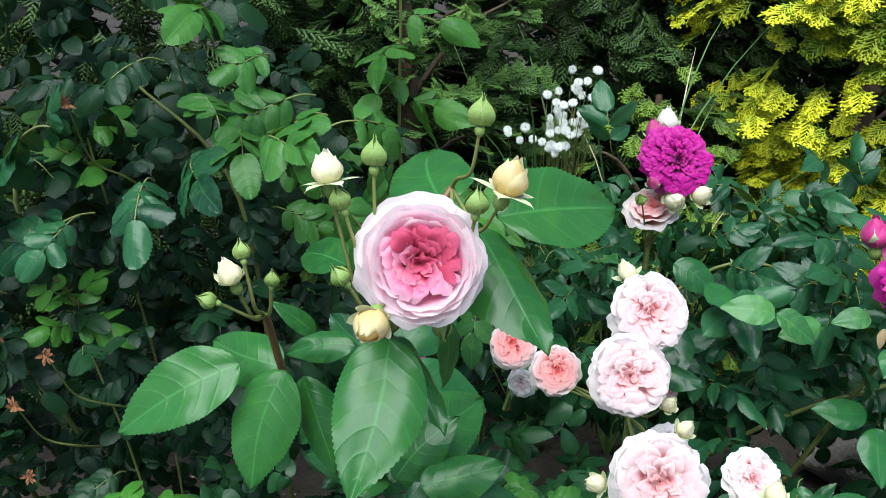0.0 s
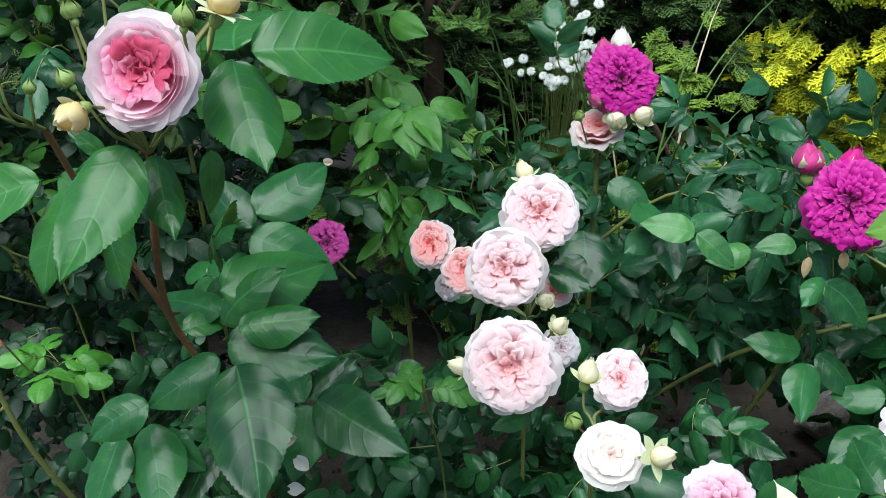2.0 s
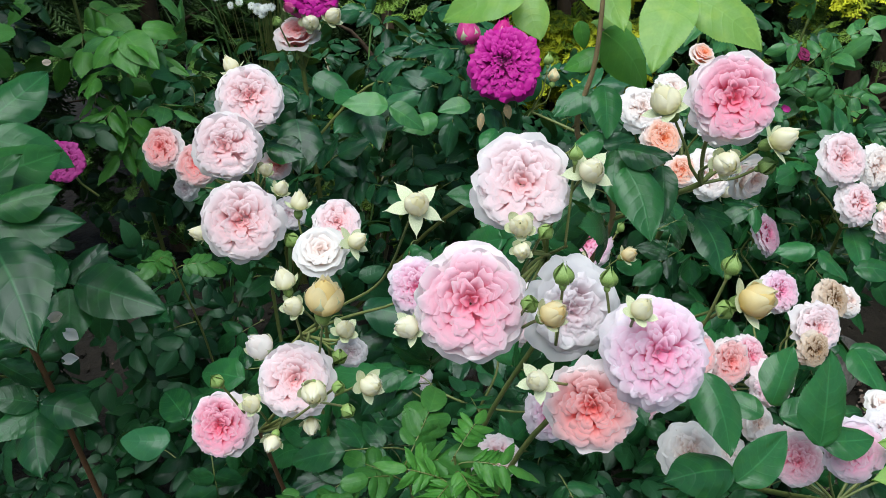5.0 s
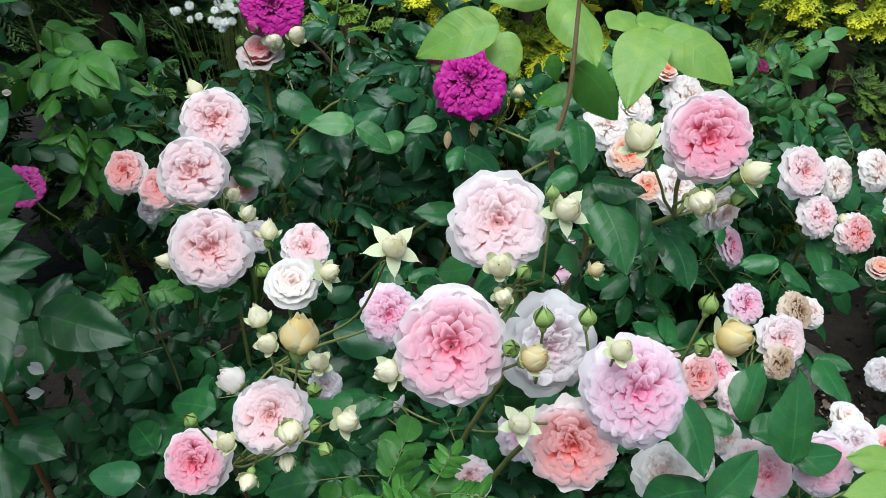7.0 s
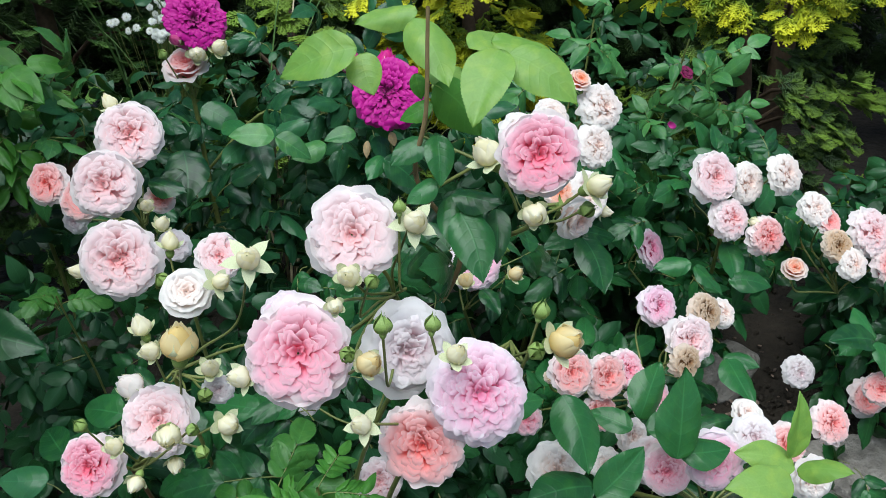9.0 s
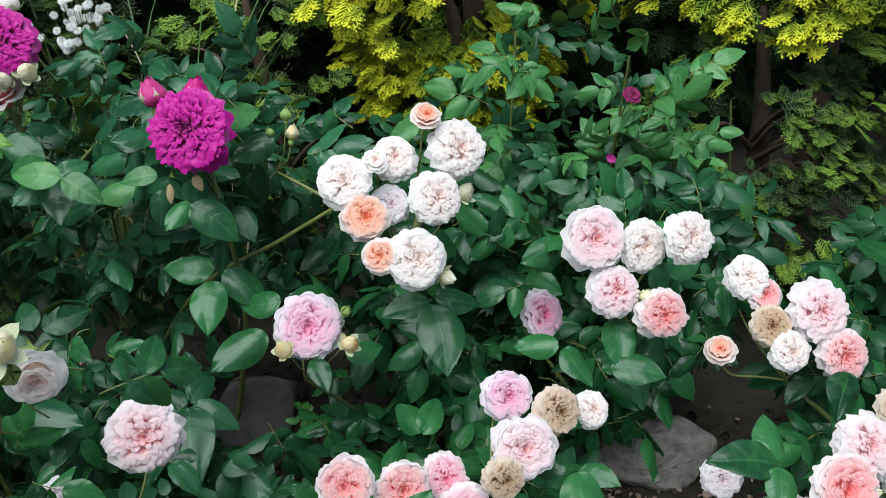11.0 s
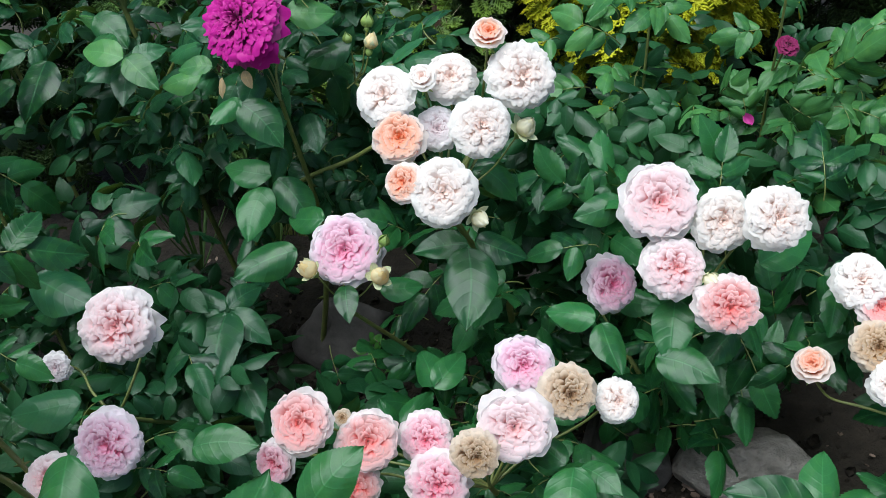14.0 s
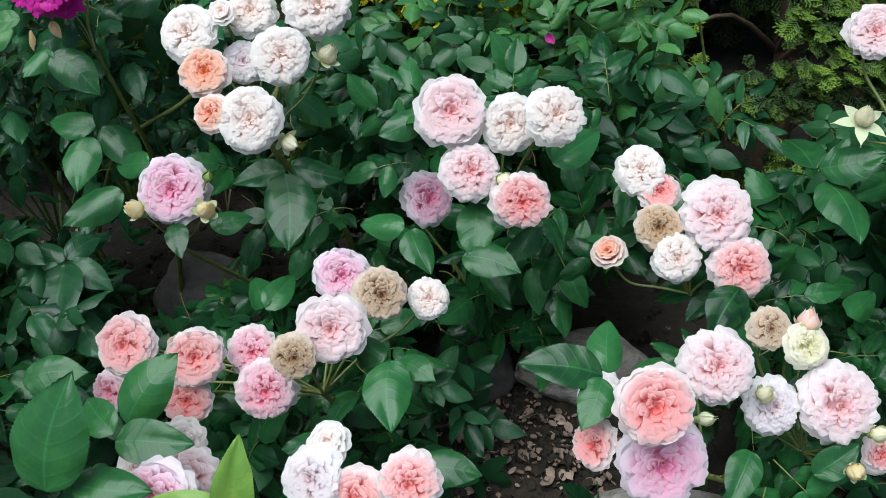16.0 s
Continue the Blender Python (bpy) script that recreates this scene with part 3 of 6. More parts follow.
def leaf(bush, foot, out, facing, size, mat=None, pairs=2, kind="rose", seed=0, spread=1.0):
    """A compound leaf: a rachis from foot along out, with pairs of leaflets and one at the end."""
    rng = random.Random(seed)
    out = Vector(out).normalized()
    side = Vector(facing).cross(out).normalized()
    up = out.cross(side).normalized()
    m = Matrix.LocRotScale(Vector(foot), Matrix((out, side, up)).transposed().to_quaternion(), Vector((size,) * 3))
    key = ("rachis", pairs)
    if key not in SHARED:
        heap = Heap()
        tube(heap, smooth_line([(-0.02, 0, -0.34), (0.16, 0, -0.08), (0.5, 0, 0.035), (0.8, 0, 0.03), (1.0, 0, -0.02)], 4), 0.017, 0.010, 5)
        SHARED[key] = heap.mesh("leaf", CANE)
    ob = part("leaf", SHARED[key], bush, "", m)
    for lm, v in leaf_layout(rng, pairs, spread):
        part("leaflet", leaflet_mesh(mat or LEAF, kind, v), ob, "", lm)
    return ob


def leaf_layout(rng, pairs, spread=1.0):
    out = []
    for k in range(pairs):
        x = 0.36 + 0.56 * k / max(1, pairs - 0.4)
        big = (0.62 + 0.22 * k / max(1, pairs - 1)) * (1.0 if pairs < 3 else 0.62)
        for s in (1, -1):
            ang = s * rng.uniform(48, 72) * spread
            out.append((pose(x, s * 0.01, 0.03, rng.uniform(-26, 26) - s * 10, rng.uniform(-10, 26), ang) @ Matrix.Scale(big * rng.uniform(0.88, 1.1), 4), rng.randrange(6)))
    out.append((pose(1.0, 0, -0.02, rng.uniform(-15, 15), rng.uniform(0, 22), rng.uniform(-8, 8)) @ Matrix.Scale((1.0 if pairs < 3 else 0.66) * rng.uniform(0.9, 1.1), 4), rng.randrange(6)))
    return out


def foliage(name, places, mat, kind, pairs, parent=None, label="", category=""):
    """Many compound leaves joined into one mesh."""
    temps = [leaflet_points(kind, v, 9, 5, False) for v in range(6)]
    heap = Heap()
    for n, m in enumerate(places):
        rng = random.Random(n)
        for lm, v in leaf_layout(rng, pairs):
            pts, us, vs, faces = temps[v]
            mm = np.array(m @ lm)
            heap.add(np.asarray(pts) @ mm[:3, :3].T + mm[:3, 3], faces, u=us, v=vs)
    ob = new(name, heap.mesh(name, mat))
    ob.parent = parent
    return tagged(ob, label, category, "", "stuff")


# ---- ground: one sheet of soil to the horizon ----
def ground_height(x, y):
    near = math.exp(-((x - 0.6) ** 2 + (y - 1.0) ** 2) / 9)
    return near * (0.035 * noise.noise((2.1 * x, 2.1 * y, 0.3)) + 0.014 * noise.noise((9 * x, 9 * y, 1.7)) + 0.006 * noise.noise((31 * x, 31 * y, 4.1)))


def build_ground():
    axis = np.sinh(np.linspace(-6.2, 6.2, 181)) * 1.25
    pts = [(0.8 + x, 1.0 + y, ground_height(0.8 + x, 1.0 + y)) for y in axis for x in axis]
    ob = new("ground", mesh_of("ground", pts, grid_faces(181, 181), SOIL))
    return tagged(ob, "dark crumbly garden soil with dry litter", "soil", "", "structure")


ground = build_ground()


def rock(at, size, turn, seed, mat, label):
    bm = bmesh.new()
    bmesh.ops.create_icosphere(bm, subdivisions=4, radius=1.0)
    rng = random.Random(seed)
    cuts = [(Vector((rng.gauss(0, 1), rng.gauss(0, 1), rng.gauss(0, 0.8))).normalized(), rng.uniform(0.55, 0.85)) for _ in range(13)]
    for v in bm.verts:
        p = v.co.copy()
        for n, d in cuts:
            over = p.dot(n) - d
            if over > 0:
                p -= n * over * 0.93
        p += p.normalized() * (0.07 * noise.noise(p * 2.3 + Vector((seed, 0, 0))) + 0.025 * noise.noise(p * 8.0 + Vector((0, seed, 0))))
        v.co = Vector((p.x * size[0], p.y * size[1], p.z * size[2]))
    me = bpy.data.meshes.new("rock")
    bm.to_mesh(me)
    bm.free()
    me.polygons.foreach_set("use_smooth", np.ones(len(me.polygons), bool))
    me.materials.append(mat)
    ob = new("rock", me)
    ob.matrix_world = pose(*at, *turn)
    return tagged(ob, label, "rock", "rocks among the roses")


rock((1.300, 1.175, 0.050), (0.120, 0.075, 0.078), (6, -4, 8), 3, STONE, "pale grey fieldstone half sunk in the soil")
rock((1.43, 0.86, 0.01), (0.13, 0.15, 0.08), (-6, 4, 60), 5, STONE, "flat grey fieldstone lying in the bed")
rock((1.105, 1.19, 0.03), (0.085, 0.075, 0.105), (4, 10, -20), 8, STONE_DARK, "dark brownish fieldstone under rose leaves")
rock((0.545, 1.37, 0.05), (0.115, 0.085, 0.115), (6, 5, 15), 11, STONE_DARK, "broad dark fieldstone shaded by the roses")
rock((0.93, 1.62, 0.05), (0.16, 0.10, 0.10), (6, -5, -10), 14, STONE, "fieldstone far back below the hedge")


def litter():
    rng = random.Random(4)
    heap = Heap()
    for k in range(760):
        if k < 420:
            x, y = rng.gauss(1.22, 0.10), rng.gauss(1.06, 0.10)
        else:
            x, y = rng.uniform(-0.6, 2.0), rng.uniform(0.35, 1.7)
        s = rng.uniform(0.003, 0.011) if k < 260 else rng.uniform(0.002, 0.0055)
        m = np.array(pose(x, y, ground_height(x, y) + 0.006 + rng.uniform(0, 0.008), rng.uniform(-45, 45), rng.uniform(-45, 45), rng.uniform(0, 360)))
        pts = []
        for i in range(4):
            for j in range(4):
                u, v = i / 3, j / 1.5 - 1
                w = math.sin(0.35 + u * 2.4)
                pts.append((s * (u - 0.5) * 2, s * 0.8 * v * w, s * (0.45 * v * v + 0.35 * (u - 0.5) ** 2 + 0.1 * rng.random())))
        heap.add(np.array(pts) @ m[:3, :3].T + m[:3, 3], grid_faces(4, 4))
    ob = new("leaf_litter", heap.mesh("leaf_litter", LITTER))
    return tagged(ob, "dry fallen petals and leaf scraps on soil", "litter", "", "stuff")


litter()


# ---- where the flowering sprays branch ----
HERO_N = (-0.006, 0.538, 0.991)
HERO_R = (0.035, 0.578, 1.077)
HERO_L = (-0.086, 0.542, 1.003)
C_N = (0.246, 0.954, 0.642)
C_R = (0.327, 0.649, 0.704)
D_N = (0.321, 1.256, 0.726)
F_N = (0.537, 0.426, 0.794)
G_N = (0.628, 0.352, 0.774)
G1_N = (0.652, 0.378, 0.873)
S_N = (0.307, 0.557, 0.654)
T_N = (0.256, 0.501, 0.577)
W_N = (0.900, 1.024, 0.550)
P_N = (0.731, 1.021, 0.387)
Q_N = (0.529, 0.767, 0.365)
H_N = (1.204, 1.033, 0.451)
H5_N = (1.100, 1.095, 0.330)
K_N = (0.991, 0.811, 0.305)
R_N = (0.976, 0.577, 0.291)
M_N = (1.443, 1.008, 0.323)
N_N = (1.446, 0.778, 0.229)
N2_N = (1.570, 0.842, 0.209)
E_N = (1.654, 0.947, 0.565)
PUR_N = (0.638, 1.115, 0.648)
P2_N = (0.704, 1.220, 0.637)


# ---- rose shrubs and their canes ----
hero_rose = thing("rose_bush", "tall shrub rose with large pink bloom and broad leaves", "rose bush", group="rose bushes of the bed")
mid_rose = thing("rose_bush", "shrub rose with blush rosettes and cream buds", "rose bush", group="rose bushes of the bed")
front_rose = thing("rose_bush", "shrub rose with large pink rosettes and lime young shoot", "rose bush", group="rose bushes of the bed")
purple_rose = thing("rose_bush", "shrub rose with magenta purple blooms", "rose bush", group="rose bushes of the bed")
wild_rose = thing("rose_bush", "shrub rose with white and apricot blooms, glossy leaves", "rose bush", group="rose bushes of the bed")
tall_rose = thing("rose_bush", "shrub rose with pale pink clustered rosettes", "rose bush", group="rose bushes of the bed")
low_rose = thing("rose_bush", "low shrub rose with coral and withered tan blooms", "rose bush", group="rose bushes of the bed")
edge_rose = thing("rose_bush", "shrub rose with coral pink and white blooms above stones", "rose bush", group="rose bushes of the bed")
back_rose = thing("rose_bush", "blue-green leaved shrub rose with spent crimson flowers", "rose bush", group="rose bushes of the bed")

cane(hero_rose, [(-0.02, 0.86, 0), (-0.015, 0.76, 0.35), (-0.02, 0.68, 0.65), (-0.052, 0.62, 0.81), HERO_N], 0.0044, 0.0030, CANE_RED, 14, 1)
cane(hero_rose, [HERO_N, (-0.01, 0.535, 1.02), HERO_R], 0.003, 0.0024, CANE_RED, 2, 2)
cane(hero_rose, [(-0.052, 0.62, 0.81), (-0.082, 0.595, 0.90), HERO_L], 0.0034, 0.0026, CANE_RED, 3, 3)
cane(hero_rose, [(-0.08, 0.88, 0), (-0.16, 0.76, 0.3), (-0.22, 0.64, 0.6), (-0.24, 0.6, 0.8)], 0.004, 0.0025, CANE, 12, 4)
cane(mid_rose, [(0.28, 1.0, 0), (0.25, 0.99, 0.3), C_N], 0.0041, 0.0026, CANE, 12, 5)
cane(mid_rose, [(0.32, 0.95, 0), (0.33, 0.8, 0.35), C_R], 0.0034, 0.0023, CANE, 12, 6)
cane(mid_rose, [(0.33, 0.92, 0), (0.33, 0.7, 0.3), S_N], 0.0034, 0.0023, CANE, 12, 7)
cane(mid_rose, [(0.30, 0.92, 0), (0.27, 0.66, 0.3), T_N], 0.0034, 0.0023, CANE_RED, 12, 8)
cane(front_rose, [(0.46, 0.76, 0), (0.50, 0.64, 0.4), (0.56, 0.5, 0.68), F_N], 0.0034, 0.0026, CANE, 16, 9)
cane(front_rose, [(0.48, 0.74, 0), (0.54, 0.6, 0.4), (0.60, 0.43, 0.66), G_N], 0.0041, 0.0023, CANE, 12, 10)
cane(front_rose, [(0.56, 0.5, 0.68), (0.61, 0.47, 0.80), (0.565, 0.44, 0.90), (0.572, 0.42, 0.97), (0.575, 0.41, 1.06)], 0.0031, 0.0016, BARK_YOUNG, 6, 11)
cane(front_rose, [(0.61, 0.47, 0.80), (0.635, 0.42, 0.84), G1_N], 0.0023, 0.0023, CANE, 3, 12)
cane(purple_rose, [(0.38, 1.38, 0), (0.33, 1.32, 0.4), D_N, (0.312, 1.235, 0.78)], 0.006, 0.003, CANE, 16, 13)
cane(purple_rose, [(0.5, 1.35, 0), (0.6, 1.25, 0.35), PUR_N], 0.006, 0.003, CANE, 16, 14)
cane(purple_rose, [(0.30, 1.3, 0.56), (0.45, 1.26, 0.70), (0.62, 1.22, 0.66)], 0.003, 0.002, CANE, 20, 15)
cane(purple_rose, [(0.28, 1.42, 0.05), (0.52, 1.253, 0.408), (0.70, 1.20, 0.53), (0.80, 1.16, 0.60)], 0.0042, 0.0030, CANE, 8, 16)
cane(wild_rose, [(0.90, 1.30, 0), (0.92, 1.2, 0.3), W_N, (0.92, 1.07, 0.62)], 0.006, 0.0035, CANE, 12, 17)
cane(wild_rose, [(0.86, 1.28, 0), (0.79, 1.16, 0.2), P_N], 0.004, 0.003, CANE, 8, 18)
cane(wild_rose, [(0.62, 1.2, 0), (0.55, 1.0, 0.15), Q_N], 0.005, 0.003, CANE, 8, 19)
cane(wild_rose, [(0.80, 1.16, 0.60), P2_N], 0.0035, 0.002, CANE, 4, 20)
cane(tall_rose, [(1.24, 1.32, 0), (1.25, 1.16, 0.25), H_N], 0.006, 0.0035, CANE, 12, 21)
cane(tall_rose, [(1.20, 1.30, 0), (1.15, 1.12, 0.22), H5_N], 0.005, 0.003, CANE, 12, 22)
cane(low_rose, [(0.98, 1.02, 0), (0.99, 0.92, 0.15), K_N], 0.006, 0.0035, CANE, 10, 23)
cane(low_rose, [(0.96, 1.0, 0), (0.95, 0.76, 0.16), R_N], 0.006, 0.0035, CANE, 10, 24)
cane(edge_rose, [(1.62, 1.05, 0), (1.55, 1.0, 0.2), M_N], 0.006, 0.0035, CANE, 10, 25)
cane(edge_rose, [(1.60, 1.0, 0), (1.52, 0.84, 0.15), N_N], 0.006, 0.0035, CANE, 10, 26)
cane(edge_rose, [(1.64, 1.0, 0), (1.62, 0.86, 0.14), N2_N], 0.006, 0.0035, CANE, 10, 27)
cane(edge_rose, [(1.72, 1.05, 0), (1.72, 0.98, 0.3), E_N], 0.006, 0.0035, CANE, 10, 28)
cane(back_rose, [(1.30, 1.62, 0), (1.27, 1.5, 0.4), (1.28, 1.38, 0.72)], 0.0038, 0.0018, CANE, 20, 29)
cane(back_rose, [(1.10, 1.62, 0), (1.08, 1.5, 0.4), (1.10, 1.44, 0.76)], 0.0038, 0.0018, CANE, 20, 30)
cane(back_rose, [(1.5, 1.62, 0), (1.5, 1.5, 0.35), (1.46, 1.40, 0.62)], 0.0038, 0.0018, CANE, 20, 31)

# hero rose
bloom(hero_rose, 'hero', 'hero', (0.017, 0.500, 1.060), 0.0405, (0.03, -0.92, 0.39), HERO_N, 1)
bud(hero_rose, 'green', (0.053, 0.548, 1.135), 0.0154, (0.13, 0.32, 0.94), HERO_R, 0, 0.2)
bud(hero_rose, 'green', (-0.009, 0.518, 1.120), 0.0138, (0.06, 0.32, 0.95), HERO_N, 0, 0.2)
bud(hero_rose, 'cream', (-0.037, 0.515, 1.113), 0.0198, (-0.15, 0.21, 0.97), HERO_N, 0.9, 0.9)
bud(hero_rose, 'green', (-0.029, 0.507, 1.097), 0.0119, (-0.30, 0.19, 0.93), HERO_N, 0, 0.2)
bud(hero_rose, 'green', (0.049, 0.501, 1.097), 0.0127, (0.11, 0.10, 0.99), HERO_R, 0, 0.2)
bud(hero_rose, 'yellow', (0.069, 0.517, 1.106), 0.0228, (0.35, 0.10, 0.93), HERO_R, 0.8, 0.9)
bud(hero_rose, 'cream', (-0.095, 0.497, 1.056), 0.0178, (-0.29, -0.13, 0.95), HERO_L, 0.25, 0.4)
bud(hero_rose, 'green', (-0.087, 0.502, 1.067), 0.0097, (-0.19, 0.40, 0.90), HERO_L, 0, 0.2)
bud(hero_rose, 'green', (-0.074, 0.516, 1.042), 0.0086, (0.11, 0.10, 0.99), HERO_L, 0, 0.2)
bud(hero_rose, 'green', (-0.107, 0.490, 1.041), 0.0092, (-0.90, -0.16, 0.41), HERO_L, 0, 0.2)
bud(hero_rose, 'green', (-0.029, 0.487, 1.058), 0.0109, (-0.52, -0.08, 0.85), HERO_N, 0, 0.2)
bud(hero_rose, 'yellow', (-0.010, 0.452, 1.044), 0.0209, (-0.20, -0.97, -0.13), HERO_N, 0.35, 0.9)
bud(hero_rose, 'green', (0.029, 0.505, 1.013), 0.0111, (0.11, -0.77, -0.63), HERO_N, 0, 0.2)
leaflet(hero_rose, (-0.112, 0.564, 0.953), (-0.197, 0.529, 0.926), (0.01, -0.71, 0.70), LEAF_MID, 0.95, 'rose', 1)
leaflet(hero_rose, (-0.081, 0.562, 0.949), (-0.110, 0.513, 0.888), (-0.29, -0.83, 0.48), LEAF_MID, 0.95, 'rose', 2)
leaflet(hero_rose, (-0.072, 0.578, 0.934), (-0.056, 0.533, 0.883), (-0.29, -0.83, 0.48), LEAF_MID, 0.8, 'rose', 3)
leaflet(hero_rose, (-0.003, 0.502, 1.008), (-0.020, 0.418, 0.968), (0.06, -0.74, 0.67), LEAF_MID, 0.95, 'rose', 4)
leaflet(hero_rose, (-0.002, 0.538, 0.989), (0.034, 0.482, 0.962), (0.51, -0.68, 0.52), LEAF_MID, 0.8, 'rose', 5)
leaflet(hero_rose, (0.031, 0.559, 0.988), (0.037, 0.541, 0.946), (0.61, -0.68, 0.41), LEAF_MID, 0.75, 'rose', 0)
leaflet(hero_rose, (-0.030, 0.553, 0.974), (-0.079, 0.552, 0.974), (0.11, -0.58, 0.81), LEAF_MID, 0.75, 'rose', 2)
leaflet(hero_rose, (-0.094, 0.615, 0.919), (-0.160, 0.642, 0.933), (-0.09, -0.74, 0.66), LEAF_MID, 1.0, 'rose', 3)
leaflet(hero_rose, (0.029, 0.628, 1.044), (0.010, 0.710, 1.079), (-0.09, -0.81, 0.58), LEAF_MID, 1.35, 'rose', 4)
leaflet(hero_rose, (0.064, 0.570, 1.059), (0.159, 0.617, 1.064), (-0.19, -0.69, 0.70), LEAF_MID, 1.1, 'rose', 1)
leaflet(hero_rose, (0.051, 0.567, 1.052), (0.097, 0.495, 1.013), (0.41, -0.70, 0.59), LEAF_MID, 1.05, 'rose', 5)
leaflet(hero_rose, (-0.040, 0.610, 1.006), (-0.087, 0.655, 1.009), (0.01, -0.67, 0.74), LEAF_MID, 0.9, 'rose', 0)
leaflet(hero_rose, (-0.060, 0.573, 0.972), (-0.083, 0.563, 0.999), (-0.29, -0.63, 0.72), LEAF_MID, 0.7, 'rose', 1)
leaflet(hero_rose, (-0.018, 0.656, 0.815), (0.069, 0.711, 0.836), (0.21, -0.65, 0.73), LEAF_MID, 1.1, 'rose', 2)
leaflet(hero_rose, (-0.014, 0.645, 0.789), (0.030, 0.649, 0.847), (-0.19, -0.73, 0.66), LEAF_MID, 1.0, 'rose', 3)
leaflet(hero_rose, (0.008, 0.627, 0.798), (0.077, 0.636, 0.816), (0.11, -0.58, 0.81), LEAF_MID, 1.1, 'rose', 5)
leaflet(hero_rose, (-0.052, 0.640, 0.781), (-0.013, 0.667, 0.790), (0.01, -0.58, 0.81), LEAF_MID, 1.1, 'rose', 0)
leaflet(hero_rose, (-0.016, 0.653, 0.780), (0.005, 0.707, 0.821), (-0.29, -0.67, 0.68), LEAF, 1.0, 'rose', 1)
leaflet(hero_rose, (-0.005, 0.630, 0.778), (0.092, 0.624, 0.787), (0.11, -0.63, 0.76), LEAF, 1.05, 'rose', 2)
leaflet(hero_rose, (-0.012, 0.624, 0.766), (-0.068, 0.580, 0.747), (-0.19, -0.70, 0.69), LEAF, 1.0, 'rose', 3)
leaflet(hero_rose, (0.008, 0.613, 0.766), (0.049, 0.503, 0.726), (0.01, -0.79, 0.62), LEAF, 1.15, 'rose', 4)
leaflet(hero_rose, (-0.021, 0.658, 0.790), (-0.099, 0.683, 0.795), (-0.08, -0.54, 0.84), LEAF, 0.9, 'rose', 5)
leaflet(hero_rose, (-0.016, 0.736, 0.834), (0.070, 0.725, 0.811), (0.31, -0.68, 0.67), LEAF, 1.2, 'rose', 0)
leaflet(hero_rose, (-0.019, 0.764, 0.844), (0.037, 0.822, 0.892), (0.01, -0.79, 0.62), LEAF, 1.1, 'rose', 2)
leaflet(hero_rose, (-0.022, 0.758, 0.833), (-0.083, 0.780, 0.876), (-0.19, -0.76, 0.62), LEAF, 1.1, 'rose', 3)
leaflet(hero_rose, (0.036, 0.750, 0.638), (0.135, 0.694, 0.637), (0.31, -0.68, 0.67), LEAF, 1.1, 'rose', 1)
leaflet(hero_rose, (0.025, 0.747, 0.632), (0.027, 0.675, 0.600), (0.11, -0.78, 0.61), LEAF, 1.2, 'rose', 4)
leaflet(hero_rose, (0.026, 0.750, 0.638), (0.070, 0.790, 0.672), (0.01, -0.79, 0.62), LEAF, 1.1, 'rose', 5)
leaflet(hero_rose, (0.022, 0.748, 0.635), (-0.009, 0.787, 0.668), (-0.19, -0.76, 0.62), LEAF, 1.1, 'rose', 0)
leaflet(hero_rose, (-0.061, 0.578, 0.742), (-0.109, 0.547, 0.724), (0.01, -0.72, 0.70), LEAF, 1.1, 'rose', 2)
leaflet(hero_rose, (-0.083, 0.610, 0.694), (-0.055, 0.538, 0.663), (0.01, -0.79, 0.62), LEAF, 1.1, 'rose', 3)
leaflet(hero_rose, (-0.074, 0.607, 0.688), (-0.027, 0.593, 0.661), (0.21, -0.77, 0.60), LEAF, 1.1, 'rose', 1)
leaflet(hero_rose, (-0.109, 0.603, 0.682), (-0.118, 0.535, 0.658), (-0.19, -0.76, 0.62), LEAF, 1.1, 'rose', 4)
leaflet(hero_rose, (-0.031, 0.703, 0.500), (-0.087, 0.694, 0.527), (-0.09, -0.63, 0.77), LEAF, 1.1, 'rose', 1)
leaflet(hero_rose, (-0.029, 0.703, 0.501), (0.029, 0.727, 0.504), (0.11, -0.63, 0.76), LEAF, 1.1, 'rose', 2)
leaflet(hero_rose, (-0.029, 0.702, 0.498), (0.037, 0.661, 0.507), (0.11, -0.63, 0.76), LEAF, 1.2, 'rose', 3)
leaflet(hero_rose, (-0.032, 0.701, 0.497), (-0.077, 0.656, 0.497), (-0.09, -0.63, 0.77), LEAF, 1.1, 'rose', 4)
leaflet(hero_rose, (-0.032, 0.700, 0.495), (-0.017, 0.610, 0.473), (0.01, -0.72, 0.70), LEAF, 1.2, 'rose', 5)

# purple rose
bloom(purple_rose, 'magenta', 'ruffle', (0.344, 1.233, 0.869), 0.0511, (0.06, -0.86, 0.50), D_N, 2)
bloom(purple_rose, 'coral', 'half', (0.318, 1.246, 0.778), 0.0420, (-0.05, -0.42, 0.90), D_N, 3)
bloom(purple_rose, 'magenta', 'ruffle', (0.630, 1.073, 0.769), 0.0590, (-0.11, -0.88, 0.47), PUR_N, 12)
bloom(purple_rose, 'magenta', 'ruffle', (-0.028, 1.030, 0.688), 0.0290, (0.20, -0.88, 0.44), (-0.01, 1.10, 0.60), 20)
bud(purple_rose, 'crimson', (0.319, 1.270, 0.903), 0.0307, (-0.29, 0.10, 0.95), D_N, 0.2, 0.6)
bud(purple_rose, 'white', (0.342, 1.296, 0.910), 0.0354, (0.01, 0.10, 0.99), D_N, 0.3, 0.6)
bud(purple_rose, 'crimson', (0.310, 1.211, 0.846), 0.0232, (-0.51, -0.67, 0.54), D_N, 0.1, 0.5)
bud(purple_rose, 'cream', (0.341, 1.203, 0.822), 0.0314, (0.01, -0.98, 0.20), D_N, 0.3, 0.6)
